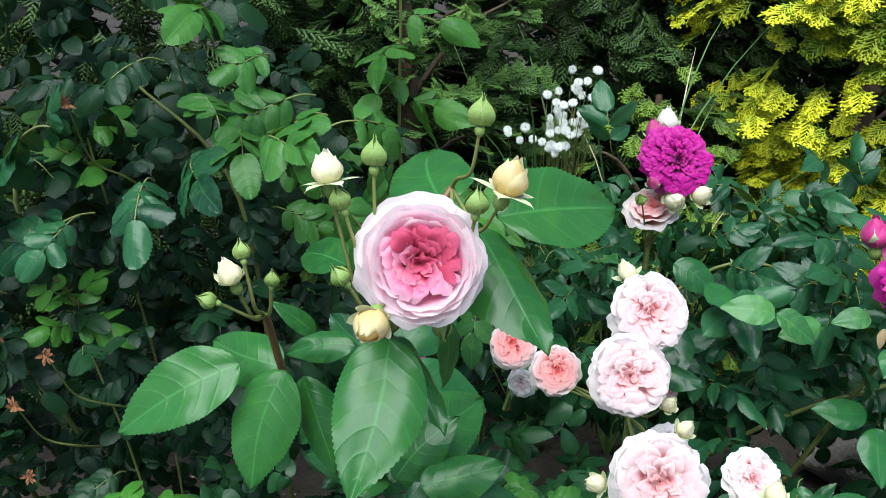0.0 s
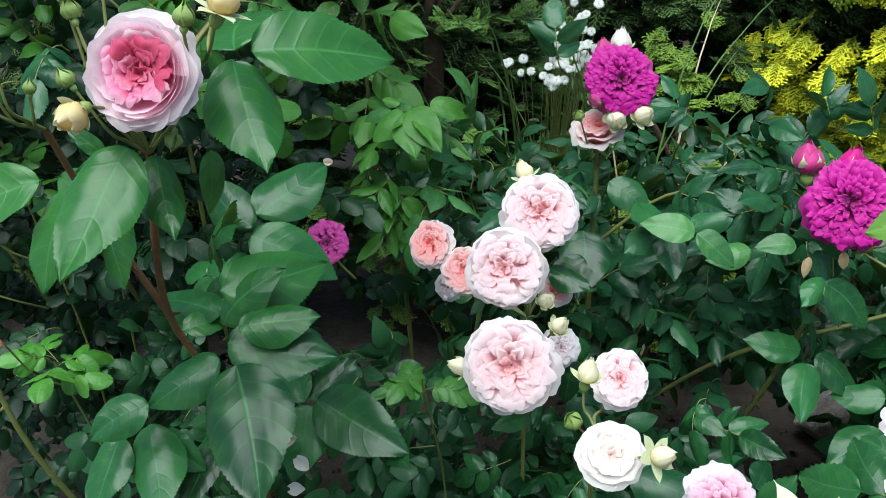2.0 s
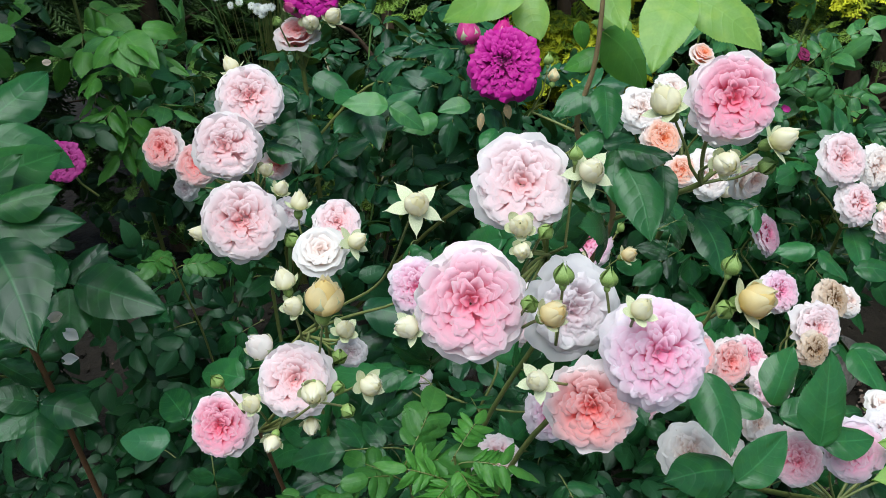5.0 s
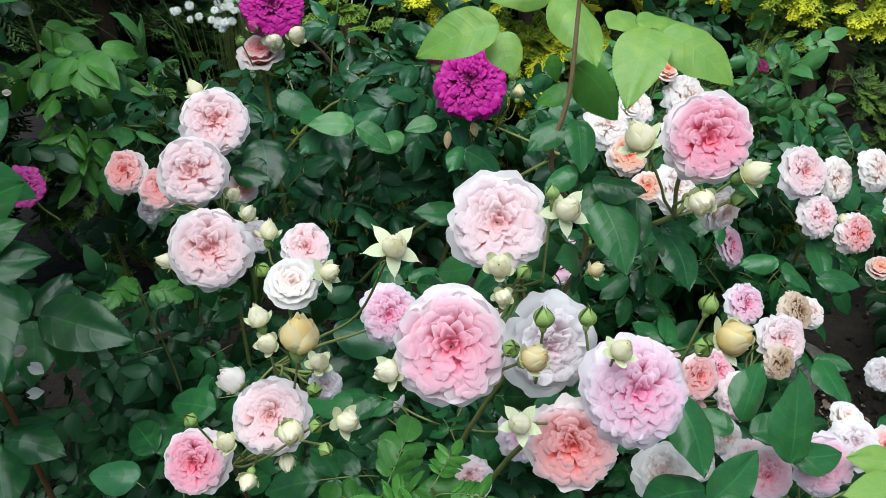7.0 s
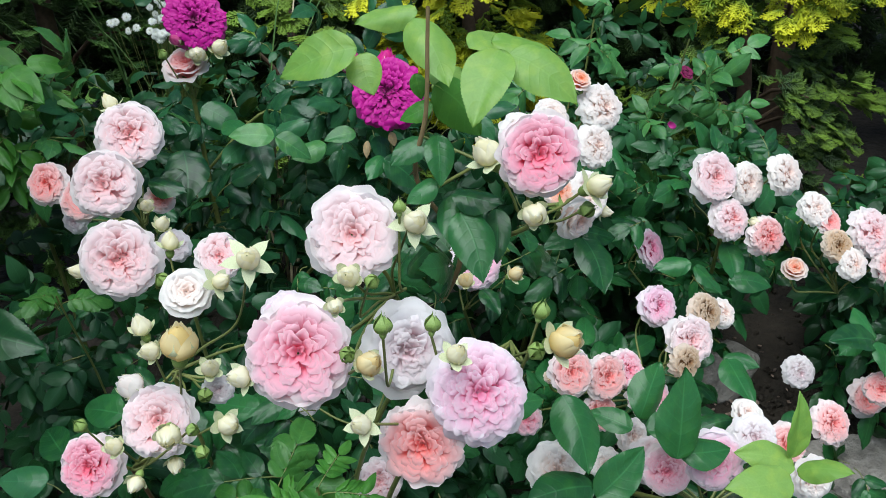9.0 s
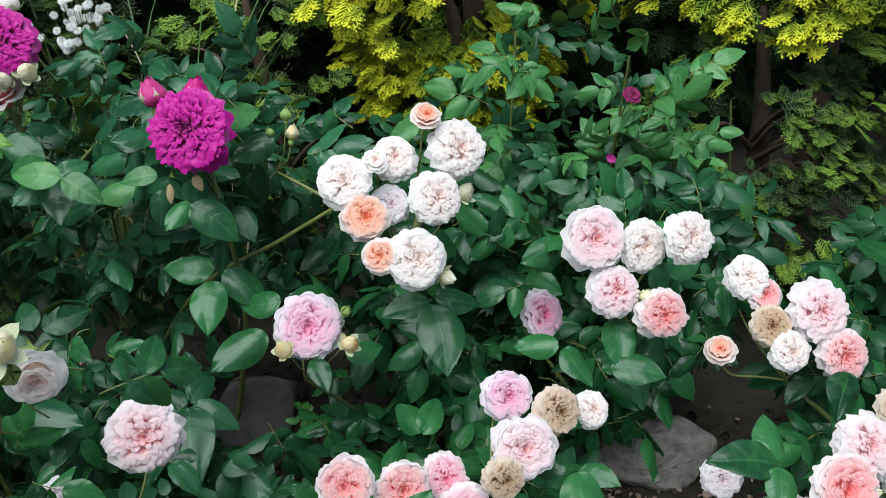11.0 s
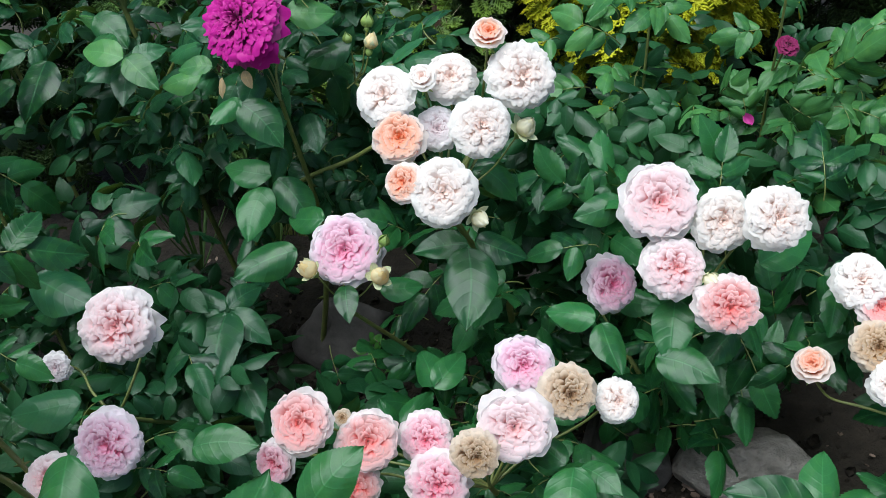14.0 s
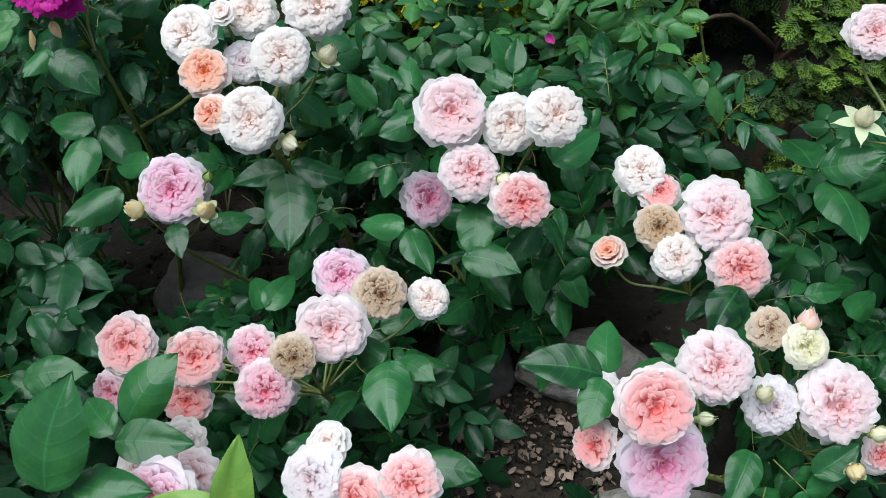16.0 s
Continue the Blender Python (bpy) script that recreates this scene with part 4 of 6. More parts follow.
bud(purple_rose, 'cream', (0.379, 1.207, 0.830), 0.0314, (0.53, -0.67, 0.53), D_N, 0.4, 0.6)
bud(purple_rose, 'green', (0.290, 1.183, 0.832), 0.0147, (-0.29, -0.53, 0.80), D_N, 0, 0.2)
leaflet(purple_rose, (0.573, 1.069, 0.711), (0.525, 1.057, 0.715), (0.12, -0.67, 0.73), LEAF_BACK, 1.2, 'rose', 1)
leaflet(purple_rose, (0.647, 1.155, 0.759), (0.708, 1.174, 0.759), (0.33, -0.69, 0.65), LEAF_BACK, 1.3, 'rose', 2)
leaflet(purple_rose, (0.714, 1.202, 0.703), (0.658, 1.159, 0.697), (0.22, -0.65, 0.73), LEAF, 1.1, 'rose', 3)
leaflet(purple_rose, (0.612, 1.055, 0.668), (0.674, 1.028, 0.631), (0.33, -0.69, 0.65), LEAF, 1.2, 'rose', 4)
leaflet(purple_rose, (0.612, 1.057, 0.672), (0.584, 1.016, 0.657), (0.14, -0.74, 0.66), LEAF, 1.1, 'rose', 5)
leaflet(purple_rose, (0.446, 1.061, 0.722), (0.384, 1.055, 0.742), (0.12, -0.67, 0.73), LEAF_BACK, 1.2, 'rose', 0)
leaflet(purple_rose, (0.449, 1.062, 0.722), (0.501, 1.039, 0.698), (0.42, -0.65, 0.63), LEAF_BACK, 1.2, 'rose', 1)
leaflet(purple_rose, (0.392, 1.070, 0.722), (0.379, 1.128, 0.746), (0.23, -0.72, 0.66), LEAF, 1.2, 'rose', 2)
leaflet(purple_rose, (0.338, 1.163, 0.746), (0.394, 1.129, 0.722), (0.11, -0.71, 0.69), LEAF, 1.2, 'rose', 4)
leaflet(purple_rose, (0.413, 1.117, 0.699), (0.365, 1.069, 0.692), (-0.09, -0.71, 0.70), LEAF_DARK, 1.3, 'rose', 5)
leaflet(purple_rose, (0.416, 1.116, 0.696), (0.429, 1.050, 0.676), (0.11, -0.71, 0.69), LEAF_DARK, 1.3, 'rose', 0)
leaflet(purple_rose, (0.416, 1.118, 0.700), (0.454, 1.147, 0.714), (0.11, -0.71, 0.69), LEAF_DARK, 1.3, 'rose', 1)
leaflet(purple_rose, (0.413, 1.119, 0.702), (0.405, 1.171, 0.716), (0.01, -0.79, 0.62), LEAF_DARK, 1.3, 'rose', 2)
leaflet(purple_rose, (0.527, 1.110, 0.683), (0.473, 1.087, 0.683), (-0.09, -0.63, 0.77), LEAF_BACK, 1.2, 'rose', 3)
leaflet(purple_rose, (0.055, 1.201, 0.823), (0.104, 1.143, 0.797), (0.11, -0.71, 0.69), LEAF_FRESH, 1.2, 'rose', 1)
leaflet(purple_rose, (0.051, 1.199, 0.819), (0.070, 1.138, 0.786), (0.01, -0.72, 0.70), LEAF_FRESH, 1.2, 'rose', 2)
leaflet(purple_rose, (0.042, 1.200, 0.821), (0.005, 1.164, 0.794), (-0.09, -0.71, 0.70), LEAF_FRESH, 1.2, 'rose', 3)
leaflet(purple_rose, (0.078, 1.225, 0.825), (0.139, 1.222, 0.820), (0.12, -0.54, 0.83), LEAF_FRESH, 1.1, 'rose', 4)
leaflet(purple_rose, (0.034, 1.223, 0.822), (0.008, 1.228, 0.831), (-0.08, -0.54, 0.84), LEAF_FRESH, 1.3, 'rose', 5)
bud(purple_rose, 'crimson', (0.578, 1.110, 0.814), 0.0411, (-0.14, 0.09, 0.99), PUR_N, 0.1, 0.8)
bud(purple_rose, 'crimson', (0.635, 1.119, 0.807), 0.0411, (0.23, 0.16, 0.96), PUR_N, 0.1, 0.8)

# mid rose
bloom(mid_rose, 'pale', 'bowl', (0.255, 0.931, 0.793), 0.0459, (0.11, -0.86, 0.50), C_N, 4)
bloom(mid_rose, 'pale', 'bowl', (0.224, 0.862, 0.755), 0.0451, (0.01, -0.89, 0.46), C_N, 5)
bloom(mid_rose, 'coral', 'bowl', (0.162, 0.996, 0.679), 0.0343, (0.01, -0.87, 0.50), C_N, 6)
bloom(mid_rose, 'coral', 'bowl', (0.112, 1.036, 0.693), 0.0338, (-0.24, -0.78, 0.57), C_N, 7)
bloom(mid_rose, 'greyed', 'open', (0.127, 1.077, 0.610), 0.0215, (-0.29, -0.93, 0.20), C_N, 8)
bloom(mid_rose, 'pale', 'bowl', (0.241, 0.764, 0.694), 0.0508, (0.00, -0.87, 0.49), C_N, 4)
bloom(mid_rose, 'greyed', 'pompon', (0.288, 0.917, 0.627), 0.0259, (0.11, -0.84, 0.53), C_N, 9)
bloom(mid_rose, 'pale', 'bowl', (0.355, 0.819, 0.652), 0.0347, (0.11, -0.71, 0.69), C_R, 10)
bloom(mid_rose, 'white', 'half', (0.336, 0.573, 0.735), 0.0310, (0.01, -0.62, 0.78), C_R, 11)
bloom(mid_rose, 'coral', 'open', (0.279, 0.934, 0.696), 0.0225, (0.28, -0.93, 0.23), C_N, 3)
bloom(mid_rose, 'mauve', 'pompon', (0.437, 0.623, 0.660), 0.0360, (0.01, -0.84, 0.54), S_N, 9)
bloom(mid_rose, 'rose', 'bowl', (0.227, 0.466, 0.618), 0.0333, (-0.20, -0.83, 0.51), T_N, 19)
bloom(mid_rose, 'pale', 'bowl', (0.305, 0.436, 0.683), 0.0374, (-0.09, -0.80, 0.60), T_N, 10)
bloom(mid_rose, 'greyed', 'open', (0.357, 0.498, 0.666), 0.0179, (0.00, -0.99, 0.17), S_N, 8)
bud(mid_rose, 'cream', (0.232, 0.965, 0.831), 0.0260, (-0.42, 0.06, 0.91), C_N, 0.5, 0.4)
bud(mid_rose, 'cream', (0.269, 0.860, 0.720), 0.0215, (0.12, -0.73, 0.67), C_N, 0.2, 0.4)
bud(mid_rose, 'cream', (0.287, 0.849, 0.697), 0.0236, (0.41, -0.39, 0.83), C_N, 0.3, 0.4)
bud(mid_rose, 'cream', (0.181, 0.789, 0.671), 0.0240, (-0.82, -0.36, 0.44), C_N, 0.4, 0.4)
bud(mid_rose, 'cream', (0.414, 0.319, 0.906), 0.0198, (0.02, -0.78, 0.63), S_N, 1.0, 0.8)
bud(mid_rose, 'cream', (0.305, 0.446, 0.785), 0.0219, (-0.18, -0.04, 0.98), S_N, 0.3, 0.5)
bud(mid_rose, 'cream', (0.309, 0.434, 0.763), 0.0210, (-0.40, -0.74, 0.55), S_N, 0.3, 0.5)
bud(mid_rose, 'yellow', (0.339, 0.419, 0.779), 0.0351, (0.11, -0.17, 0.98), S_N, 0.1, 1.0)
bud(mid_rose, 'white', (0.262, 0.546, 0.653), 0.0309, (-0.42, -0.41, 0.81), S_N, 0.2, 0.8)
bud(mid_rose, 'cream', (0.354, 0.490, 0.699), 0.0222, (0.16, -0.59, 0.79), S_N, 0.4, 0.5)
bud(mid_rose, 'green', (0.346, 0.478, 0.674), 0.0138, (0.09, -0.96, 0.25), S_N, 0, 0.2)
bud(mid_rose, 'cream', (0.373, 0.391, 0.700), 0.0236, (0.52, -0.73, 0.44), T_N, 0.5, 0.6)
bud(mid_rose, 'cream', (0.323, 0.360, 0.720), 0.0241, (-0.03, -0.99, 0.16), T_N, 0.2, 0.7)
bud(mid_rose, 'green', (0.345, 0.360, 0.724), 0.0105, (0.57, -0.58, 0.59), T_N, 0, 0.2)
bud(mid_rose, 'green', (0.351, 0.350, 0.706), 0.0112, (0.39, -0.92, 0.10), T_N, 0, 0.2)
bud(mid_rose, 'green', (0.233, 0.441, 0.687), 0.0123, (-0.41, -0.28, 0.87), T_N, 0, 0.2)
bud(mid_rose, 'cream', (0.262, 0.419, 0.674), 0.0198, (-0.27, -0.64, 0.72), T_N, 0.3, 0.5)
bud(mid_rose, 'cream', (0.278, 0.399, 0.641), 0.0189, (-0.33, -0.93, -0.14), T_N, 0.3, 0.5)
bud(mid_rose, 'cream', (0.314, 0.418, 0.640), 0.0185, (0.06, -0.95, -0.29), T_N, 0.3, 0.5)
bud(mid_rose, 'cream', (0.316, 0.664, 0.760), 0.0241, (0.14, 0.05, 0.99), C_R, 0.4, 0.4)
bud(mid_rose, 'green', (0.305, 0.627, 0.731), 0.0153, (-0.42, -0.41, 0.81), C_R, 0, 0.2)
bud(mid_rose, 'cream', (0.375, 0.546, 0.765), 0.0227, (0.68, -0.50, 0.54), C_R, 0.7, 0.4)
leaflet(mid_rose, (0.230, 0.646, 0.543), (0.167, 0.681, 0.546), (0.01, -0.64, 0.77), LEAF, 1.1, 'rose', 0)
leaflet(mid_rose, (0.163, 0.604, 0.526), (0.126, 0.656, 0.540), (-0.09, -0.71, 0.70), LEAF, 1.2, 'rose', 1)
leaflet(mid_rose, (0.162, 0.603, 0.525), (0.193, 0.643, 0.536), (0.11, -0.71, 0.69), LEAF, 1.1, 'rose', 2)
leaflet(mid_rose, (0.147, 0.578, 0.519), (0.090, 0.584, 0.530), (0.02, -0.55, 0.84), LEAF_DARK, 1.3, 'rose', 3)
leaflet(mid_rose, (0.307, 1.077, 0.708), (0.306, 0.992, 0.673), (0.01, -0.72, 0.70), LEAF, 1.4, 'rose', 4)
leaflet(mid_rose, (0.269, 0.929, 0.725), (0.318, 0.904, 0.720), (0.12, -0.54, 0.83), LEAF, 1.2, 'rose', 5)
leaflet(mid_rose, (0.310, 1.007, 0.702), (0.264, 0.973, 0.680), (-0.09, -0.71, 0.70), LEAF, 1.2, 'rose', 0)

# front rose
bloom(front_rose, 'pale', 'bowl', (0.496, 0.348, 0.900), 0.0391, (-0.15, -0.84, 0.51), F_N, 13)
bloom(front_rose, 'pink', 'bowl', (0.443, 0.264, 0.852), 0.0427, (-0.14, -0.87, 0.47), F_N, 14)
bloom(front_rose, 'greyed', 'open', (0.531, 0.323, 0.802), 0.0417, (0.08, -0.95, 0.32), F_N, 15)
bloom(front_rose, 'mauve', 'pompon', (0.573, 0.245, 0.806), 0.0410, (-0.06, -0.88, 0.47), G_N, 16)
bloom(front_rose, 'coral', 'bowl', (0.529, 0.251, 0.761), 0.0356, (-0.31, -0.89, 0.33), G_N, 17)
bloom(front_rose, 'rose', 'bowl', (0.635, 0.302, 0.971), 0.0342, (-0.12, -0.88, 0.47), G1_N, 18)
bloom(front_rose, 'white', 'half', (0.692, 0.395, 0.872), 0.0232, (0.31, -0.94, -0.12), G1_N, 11)
bud(front_rose, 'cream', (0.543, 0.321, 0.919), 0.0215, (0.12, -0.83, 0.54), F_N, 0.8, 0.7)
bud(front_rose, 'green', (0.532, 0.328, 0.930), 0.0097, (0.06, 0.16, 0.99), F_N, 0, 0.2)
bud(front_rose, 'cream', (0.486, 0.301, 0.890), 0.0198, (-0.20, -0.80, 0.56), F_N, 0.3, 0.6)
bud(front_rose, 'green', (0.504, 0.297, 0.885), 0.0107, (0.35, -0.51, 0.78), F_N, 0, 0.2)
bud(front_rose, 'cream', (0.470, 0.224, 0.911), 0.0131, (-0.12, -0.96, 0.27), F_N, 0.3, 0.5)
bud(front_rose, 'green', (0.476, 0.225, 0.871), 0.0108, (0.14, -0.70, 0.70), F_N, 0, 0.2)
bud(front_rose, 'yellow', (0.490, 0.216, 0.868), 0.0204, (0.44, -0.64, 0.63), F_N, 0.3, 0.7)
bud(front_rose, 'green', (0.504, 0.248, 0.877), 0.0129, (0.04, 0.07, 1.00), F_N, 0, 0.2)
bud(front_rose, 'green', (0.545, 0.276, 0.854), 0.0119, (0.16, 0.16, 0.97), G_N, 0, 0.2)
bud(front_rose, 'cream', (0.554, 0.230, 0.856), 0.0180, (0.17, -0.52, 0.84), G_N, 0.5, 0.6)
bud(front_rose, 'cream', (0.479, 0.218, 0.815), 0.0180, (-0.47, -0.64, 0.61), G_N, 0.7, 0.5)
bud(front_rose, 'cream', (0.397, 0.266, 0.837), 0.0193, (-0.67, -0.57, 0.48), F_N, 0.5, 0.6)
bud(front_rose, 'yellow', (0.637, 0.231, 0.852), 0.0270, (0.50, -0.69, 0.52), G_N, 0.5, 0.9)
bud(front_rose, 'green', (0.621, 0.245, 0.873), 0.0123, (0.24, 0.02, 0.97), G_N, 0, 0.2)
bud(front_rose, 'green', (0.614, 0.232, 0.846), 0.0123, (-0.04, -0.77, 0.64), G_N, 0, 0.2)
bud(front_rose, 'cream', (0.608, 0.361, 0.954), 0.0254, (-0.52, -0.15, 0.84), G1_N, 0.6, 0.8)
bud(front_rose, 'cream', (0.625, 0.280, 0.933), 0.0205, (-0.19, -0.96, 0.18), G1_N, 0.3, 0.7)
bud(front_rose, 'cream', (0.702, 0.347, 0.920), 0.0237, (0.64, -0.54, 0.54), G1_N, 0.6, 0.5)
bud(front_rose, 'green', (0.696, 0.357, 0.893), 0.0127, (0.52, -0.68, 0.52), G1_N, 0, 0.2)
leaflet(front_rose, (0.520, 0.439, 1.024), (0.452, 0.445, 1.011), (-0.13, -0.73, 0.68), LEAF_LIME, 1.2, 'rose', 1)
leaflet(front_rose, (0.525, 0.456, 1.014), (0.530, 0.430, 0.990), (-0.12, -0.69, 0.71), LEAF_LIME, 1.9, 'rose', 2)
leaflet(front_rose, (0.570, 0.460, 1.038), (0.586, 0.398, 1.014), (-0.04, -0.77, 0.63), LEAF_LIME, 0.95, 'rose', 3)
leaflet(front_rose, (0.579, 0.482, 1.039), (0.524, 0.491, 1.037), (-0.10, -0.61, 0.78), LEAF_LIME, 0.9, 'rose', 5)
leaflet(front_rose, (0.641, 0.411, 1.016), (0.688, 0.369, 0.996), (0.08, -0.71, 0.70), LEAF_LIME, 1.2, 'rose', 4)
leaflet(front_rose, (0.638, 0.457, 1.014), (0.693, 0.445, 1.012), (0.02, -0.54, 0.84), LEAF_LIME, 0.95, 'rose', 2)
leaflet(front_rose, (0.634, 0.414, 1.019), (0.600, 0.359, 0.990), (-0.24, -0.76, 0.60), LEAF_LIME, 1.1, 'rose', 1)
leaflet(front_rose, (0.623, 0.478, 1.004), (0.662, 0.500, 1.016), (-0.10, -0.61, 0.78), LEAF_LIME, 1.1, 'rose', 0)
leaflet(front_rose, (0.586, 0.450, 0.983), (0.633, 0.440, 0.938), (-0.04, -0.77, 0.63), LEAF_FRESH, 1.2, 'rose', 3)
leaflet(front_rose, (0.582, 0.443, 0.968), (0.552, 0.444, 0.960), (-0.12, -0.69, 0.71), LEAF_FRESH, 1.1, 'rose', 4)
leaflet(front_rose, (0.584, 0.451, 0.983), (0.626, 0.491, 0.988), (-0.14, -0.76, 0.64), LEAF_LIME, 1.1, 'rose', 5)
leaflet(front_rose, (0.574, 0.477, 0.986), (0.577, 0.466, 0.966), (-0.14, -0.76, 0.64), LEAF_FRESH, 1.2, 'rose', 1)
leaflet(front_rose, (0.574, 0.429, 0.940), (0.539, 0.419, 0.931), (-0.20, -0.59, 0.78), LEAF, 1.2, 'rose', 2)
leaflet(front_rose, (0.583, 0.430, 0.944), (0.580, 0.394, 0.920), (0.06, -0.78, 0.62), LEAF, 1.2, 'rose', 0)
leaflet(front_rose, (0.578, 0.412, 0.910), (0.549, 0.402, 0.902), (-0.20, -0.59, 0.78), LEAF, 1.2, 'rose', 3)
leaflet(front_rose, (0.589, 0.404, 0.899), (0.629, 0.385, 0.899), (0.02, -0.54, 0.84), LEAF, 1.2, 'rose', 5)
leaflet(front_rose, (0.594, 0.396, 0.885), (0.602, 0.343, 0.854), (-0.04, -0.77, 0.63), LEAF, 1.05, 'rose', 4)
leaflet(front_rose, (0.630, 0.408, 0.878), (0.625, 0.370, 0.850), (0.15, -0.84, 0.53), LEAF, 0.9, 'rose', 1)
leaflet(front_rose, (0.593, 0.422, 0.890), (0.584, 0.385, 0.862), (-0.35, -0.76, 0.55), LEAF, 0.9, 'rose', 2)

# wild rose
bloom(wild_rose, 'white', 'pompon', (0.981, 1.075, 0.710), 0.0463, (0.34, -0.78, 0.53), W_N, 21)
bloom(wild_rose, 'apricot', 'half', (0.941, 1.083, 0.751), 0.0232, (0.20, -0.52, 0.83), W_N, 11)
bloom(wild_rose, 'white', 'full', (0.895, 1.070, 0.706), 0.0343, (0.23, -0.72, 0.66), W_N, 10)
bloom(wild_rose, 'white', 'half', (0.871, 1.041, 0.711), 0.0204, (0.11, -0.59, 0.80), W_N, 22)
bloom(wild_rose, 'white', 'full', (0.830, 1.019, 0.700), 0.0371, (0.04, -0.81, 0.58), W_N, 4)
bloom(wild_rose, 'white', 'pompon', (0.948, 1.006, 0.672), 0.0382, (0.35, -0.81, 0.48), W_N, 23)
bloom(wild_rose, 'apricot', 'bowl', (0.853, 0.989, 0.661), 0.0326, (0.14, -0.77, 0.62), W_N, 6)
bloom(wild_rose, 'greyed', 'full', (0.884, 1.038, 0.654), 0.0301, (0.24, -0.78, 0.58), W_N, 8)
bloom(wild_rose, 'apricot', 'full', (0.871, 0.944, 0.626), 0.0265, (-0.16, -0.84, 0.52), W_N, 7)
bloom(wild_rose, 'white', 'full', (0.916, 0.947, 0.616), 0.0425, (0.25, -0.83, 0.49), W_N, 5)
bloom(wild_rose, 'mauve', 'bowl', (0.750, 1.017, 0.482), 0.0497, (0.25, -0.83, 0.49), P_N, 19)
bloom(wild_rose, 'pale', 'pompon', (0.592, 0.746, 0.527), 0.0485, (0.20, -0.82, 0.54), Q_N, 21)
bloom(wild_rose, 'mauve', 'pompon', (0.608, 0.662, 0.430), 0.0410, (0.30, -0.82, 0.49), Q_N, 16)
bloom(wild_rose, 'pale', 'pompon', (0.529, 0.643, 0.379), 0.0333, (0.07, -0.80, 0.60), Q_N, 21)
bloom(wild_rose, 'greyed', 'pompon', (0.449, 0.780, 0.421), 0.0202, (0.26, -0.92, 0.31), Q_N, 9)
bud(wild_rose, 'cream', (0.989, 1.063, 0.652), 0.0281, (0.60, -0.32, 0.73), W_N, 0.5, 0.6)
bud(wild_rose, 'cream', (0.955, 0.960, 0.576), 0.0248, (0.80, -0.59, -0.10), W_N, 0.5, 0.5)
bud(wild_rose, 'yellow', (0.720, 0.957, 0.487), 0.0283, (-0.21, -0.58, 0.79), P_N, 0.3, 0.6)
bud(wild_rose, 'yellow', (0.812, 0.977, 0.474), 0.0283, (0.52, -0.60, 0.61), P_N, 0.4, 0.6)
bud(wild_rose, 'green', (0.807, 1.016, 0.503), 0.0143, (0.50, 0.03, 0.87), P_N, 0, 0.2)
bud(wild_rose, 'yellow', (0.740, 1.210, 0.703), 0.0237, (0.22, 0.25, 0.94), P2_N, 0.1, 0.5)
bud(wild_rose, 'green', (0.733, 1.222, 0.727), 0.0164, (0.13, 0.23, 0.96), P2_N, 0, 0.2)
bud(wild_rose, 'green', (0.708, 1.203, 0.708), 0.0129, (-0.27, 0.12, 0.96), P2_N, 0, 0.2)
leaflet(wild_rose, (0.928, 0.990, 0.518), (0.948, 0.901, 0.479), (0.23, -0.68, 0.69), LEAF, 1.2, 'rose', 4)
leaflet(wild_rose, (0.925, 1.000, 0.517), (0.863, 0.973, 0.523), (0.11, -0.59, 0.80), LEAF, 1.1, 'rose', 1)
leaflet(wild_rose, (0.933, 1.005, 0.522), (1.000, 1.006, 0.510), (0.39, -0.50, 0.77), LEAF, 1.1, 'rose', 2)
leaflet(wild_rose, (0.927, 1.077, 0.585), (0.975, 1.070, 0.550), (0.33, -0.69, 0.65), LEAF, 1.2, 'rose', 3)
leaflet(wild_rose, (0.698, 0.981, 0.498), (0.627, 0.928, 0.486), (0.12, -0.67, 0.73), LEAF, 1.1, 'rose', 5)
leaflet(wild_rose, (0.755, 0.989, 0.443), (0.775, 0.941, 0.433), (0.23, -0.72, 0.66), LEAF, 1.2, 'rose', 0)
leaflet(wild_rose, (0.799, 0.999, 0.437), (0.853, 1.018, 0.442), (0.39, -0.50, 0.77), LEAF, 1.1, 'rose', 2)
leaflet(wild_rose, (0.713, 1.041, 0.512), (0.648, 1.047, 0.513), (0.12, -0.67, 0.73), LEAF, 1.1, 'rose', 4)
leaflet(wild_rose, (0.559, 0.999, 0.376), (0.500, 0.998, 0.405), (0.11, -0.59, 0.80), LEAF_DARK, 1.1, 'rose', 3)
leaflet(wild_rose, (0.562, 1.000, 0.377), (0.594, 1.045, 0.395), (0.32, -0.62, 0.72), LEAF_DARK, 1.2, 'rose', 4)
leaflet(wild_rose, (0.557, 0.997, 0.373), (0.511, 0.947, 0.374), (0.11, -0.59, 0.80), LEAF_DARK, 1.1, 'rose', 5)
leaflet(wild_rose, (0.564, 0.998, 0.371), (0.631, 0.972, 0.355), (0.30, -0.54, 0.79), LEAF_DARK, 1.1, 'rose', 0)
leaflet(wild_rose, (0.560, 0.996, 0.370), (0.586, 0.879, 0.342), (0.22, -0.65, 0.73), LEAF_DARK, 1.1, 'rose', 1)
leaflet(wild_rose, (0.614, 1.074, 0.536), (0.610, 1.003, 0.500), (0.14, -0.74, 0.66), LEAF, 1.2, 'rose', 2)
leaflet(wild_rose, (0.629, 1.084, 0.546), (0.690, 1.045, 0.510), (0.42, -0.65, 0.63), LEAF, 1.1, 'rose', 3)
leaflet(wild_rose, (0.612, 1.100, 0.541), (0.542, 1.093, 0.564), (0.11, -0.59, 0.80), LEAF, 1.1, 'rose', 4)
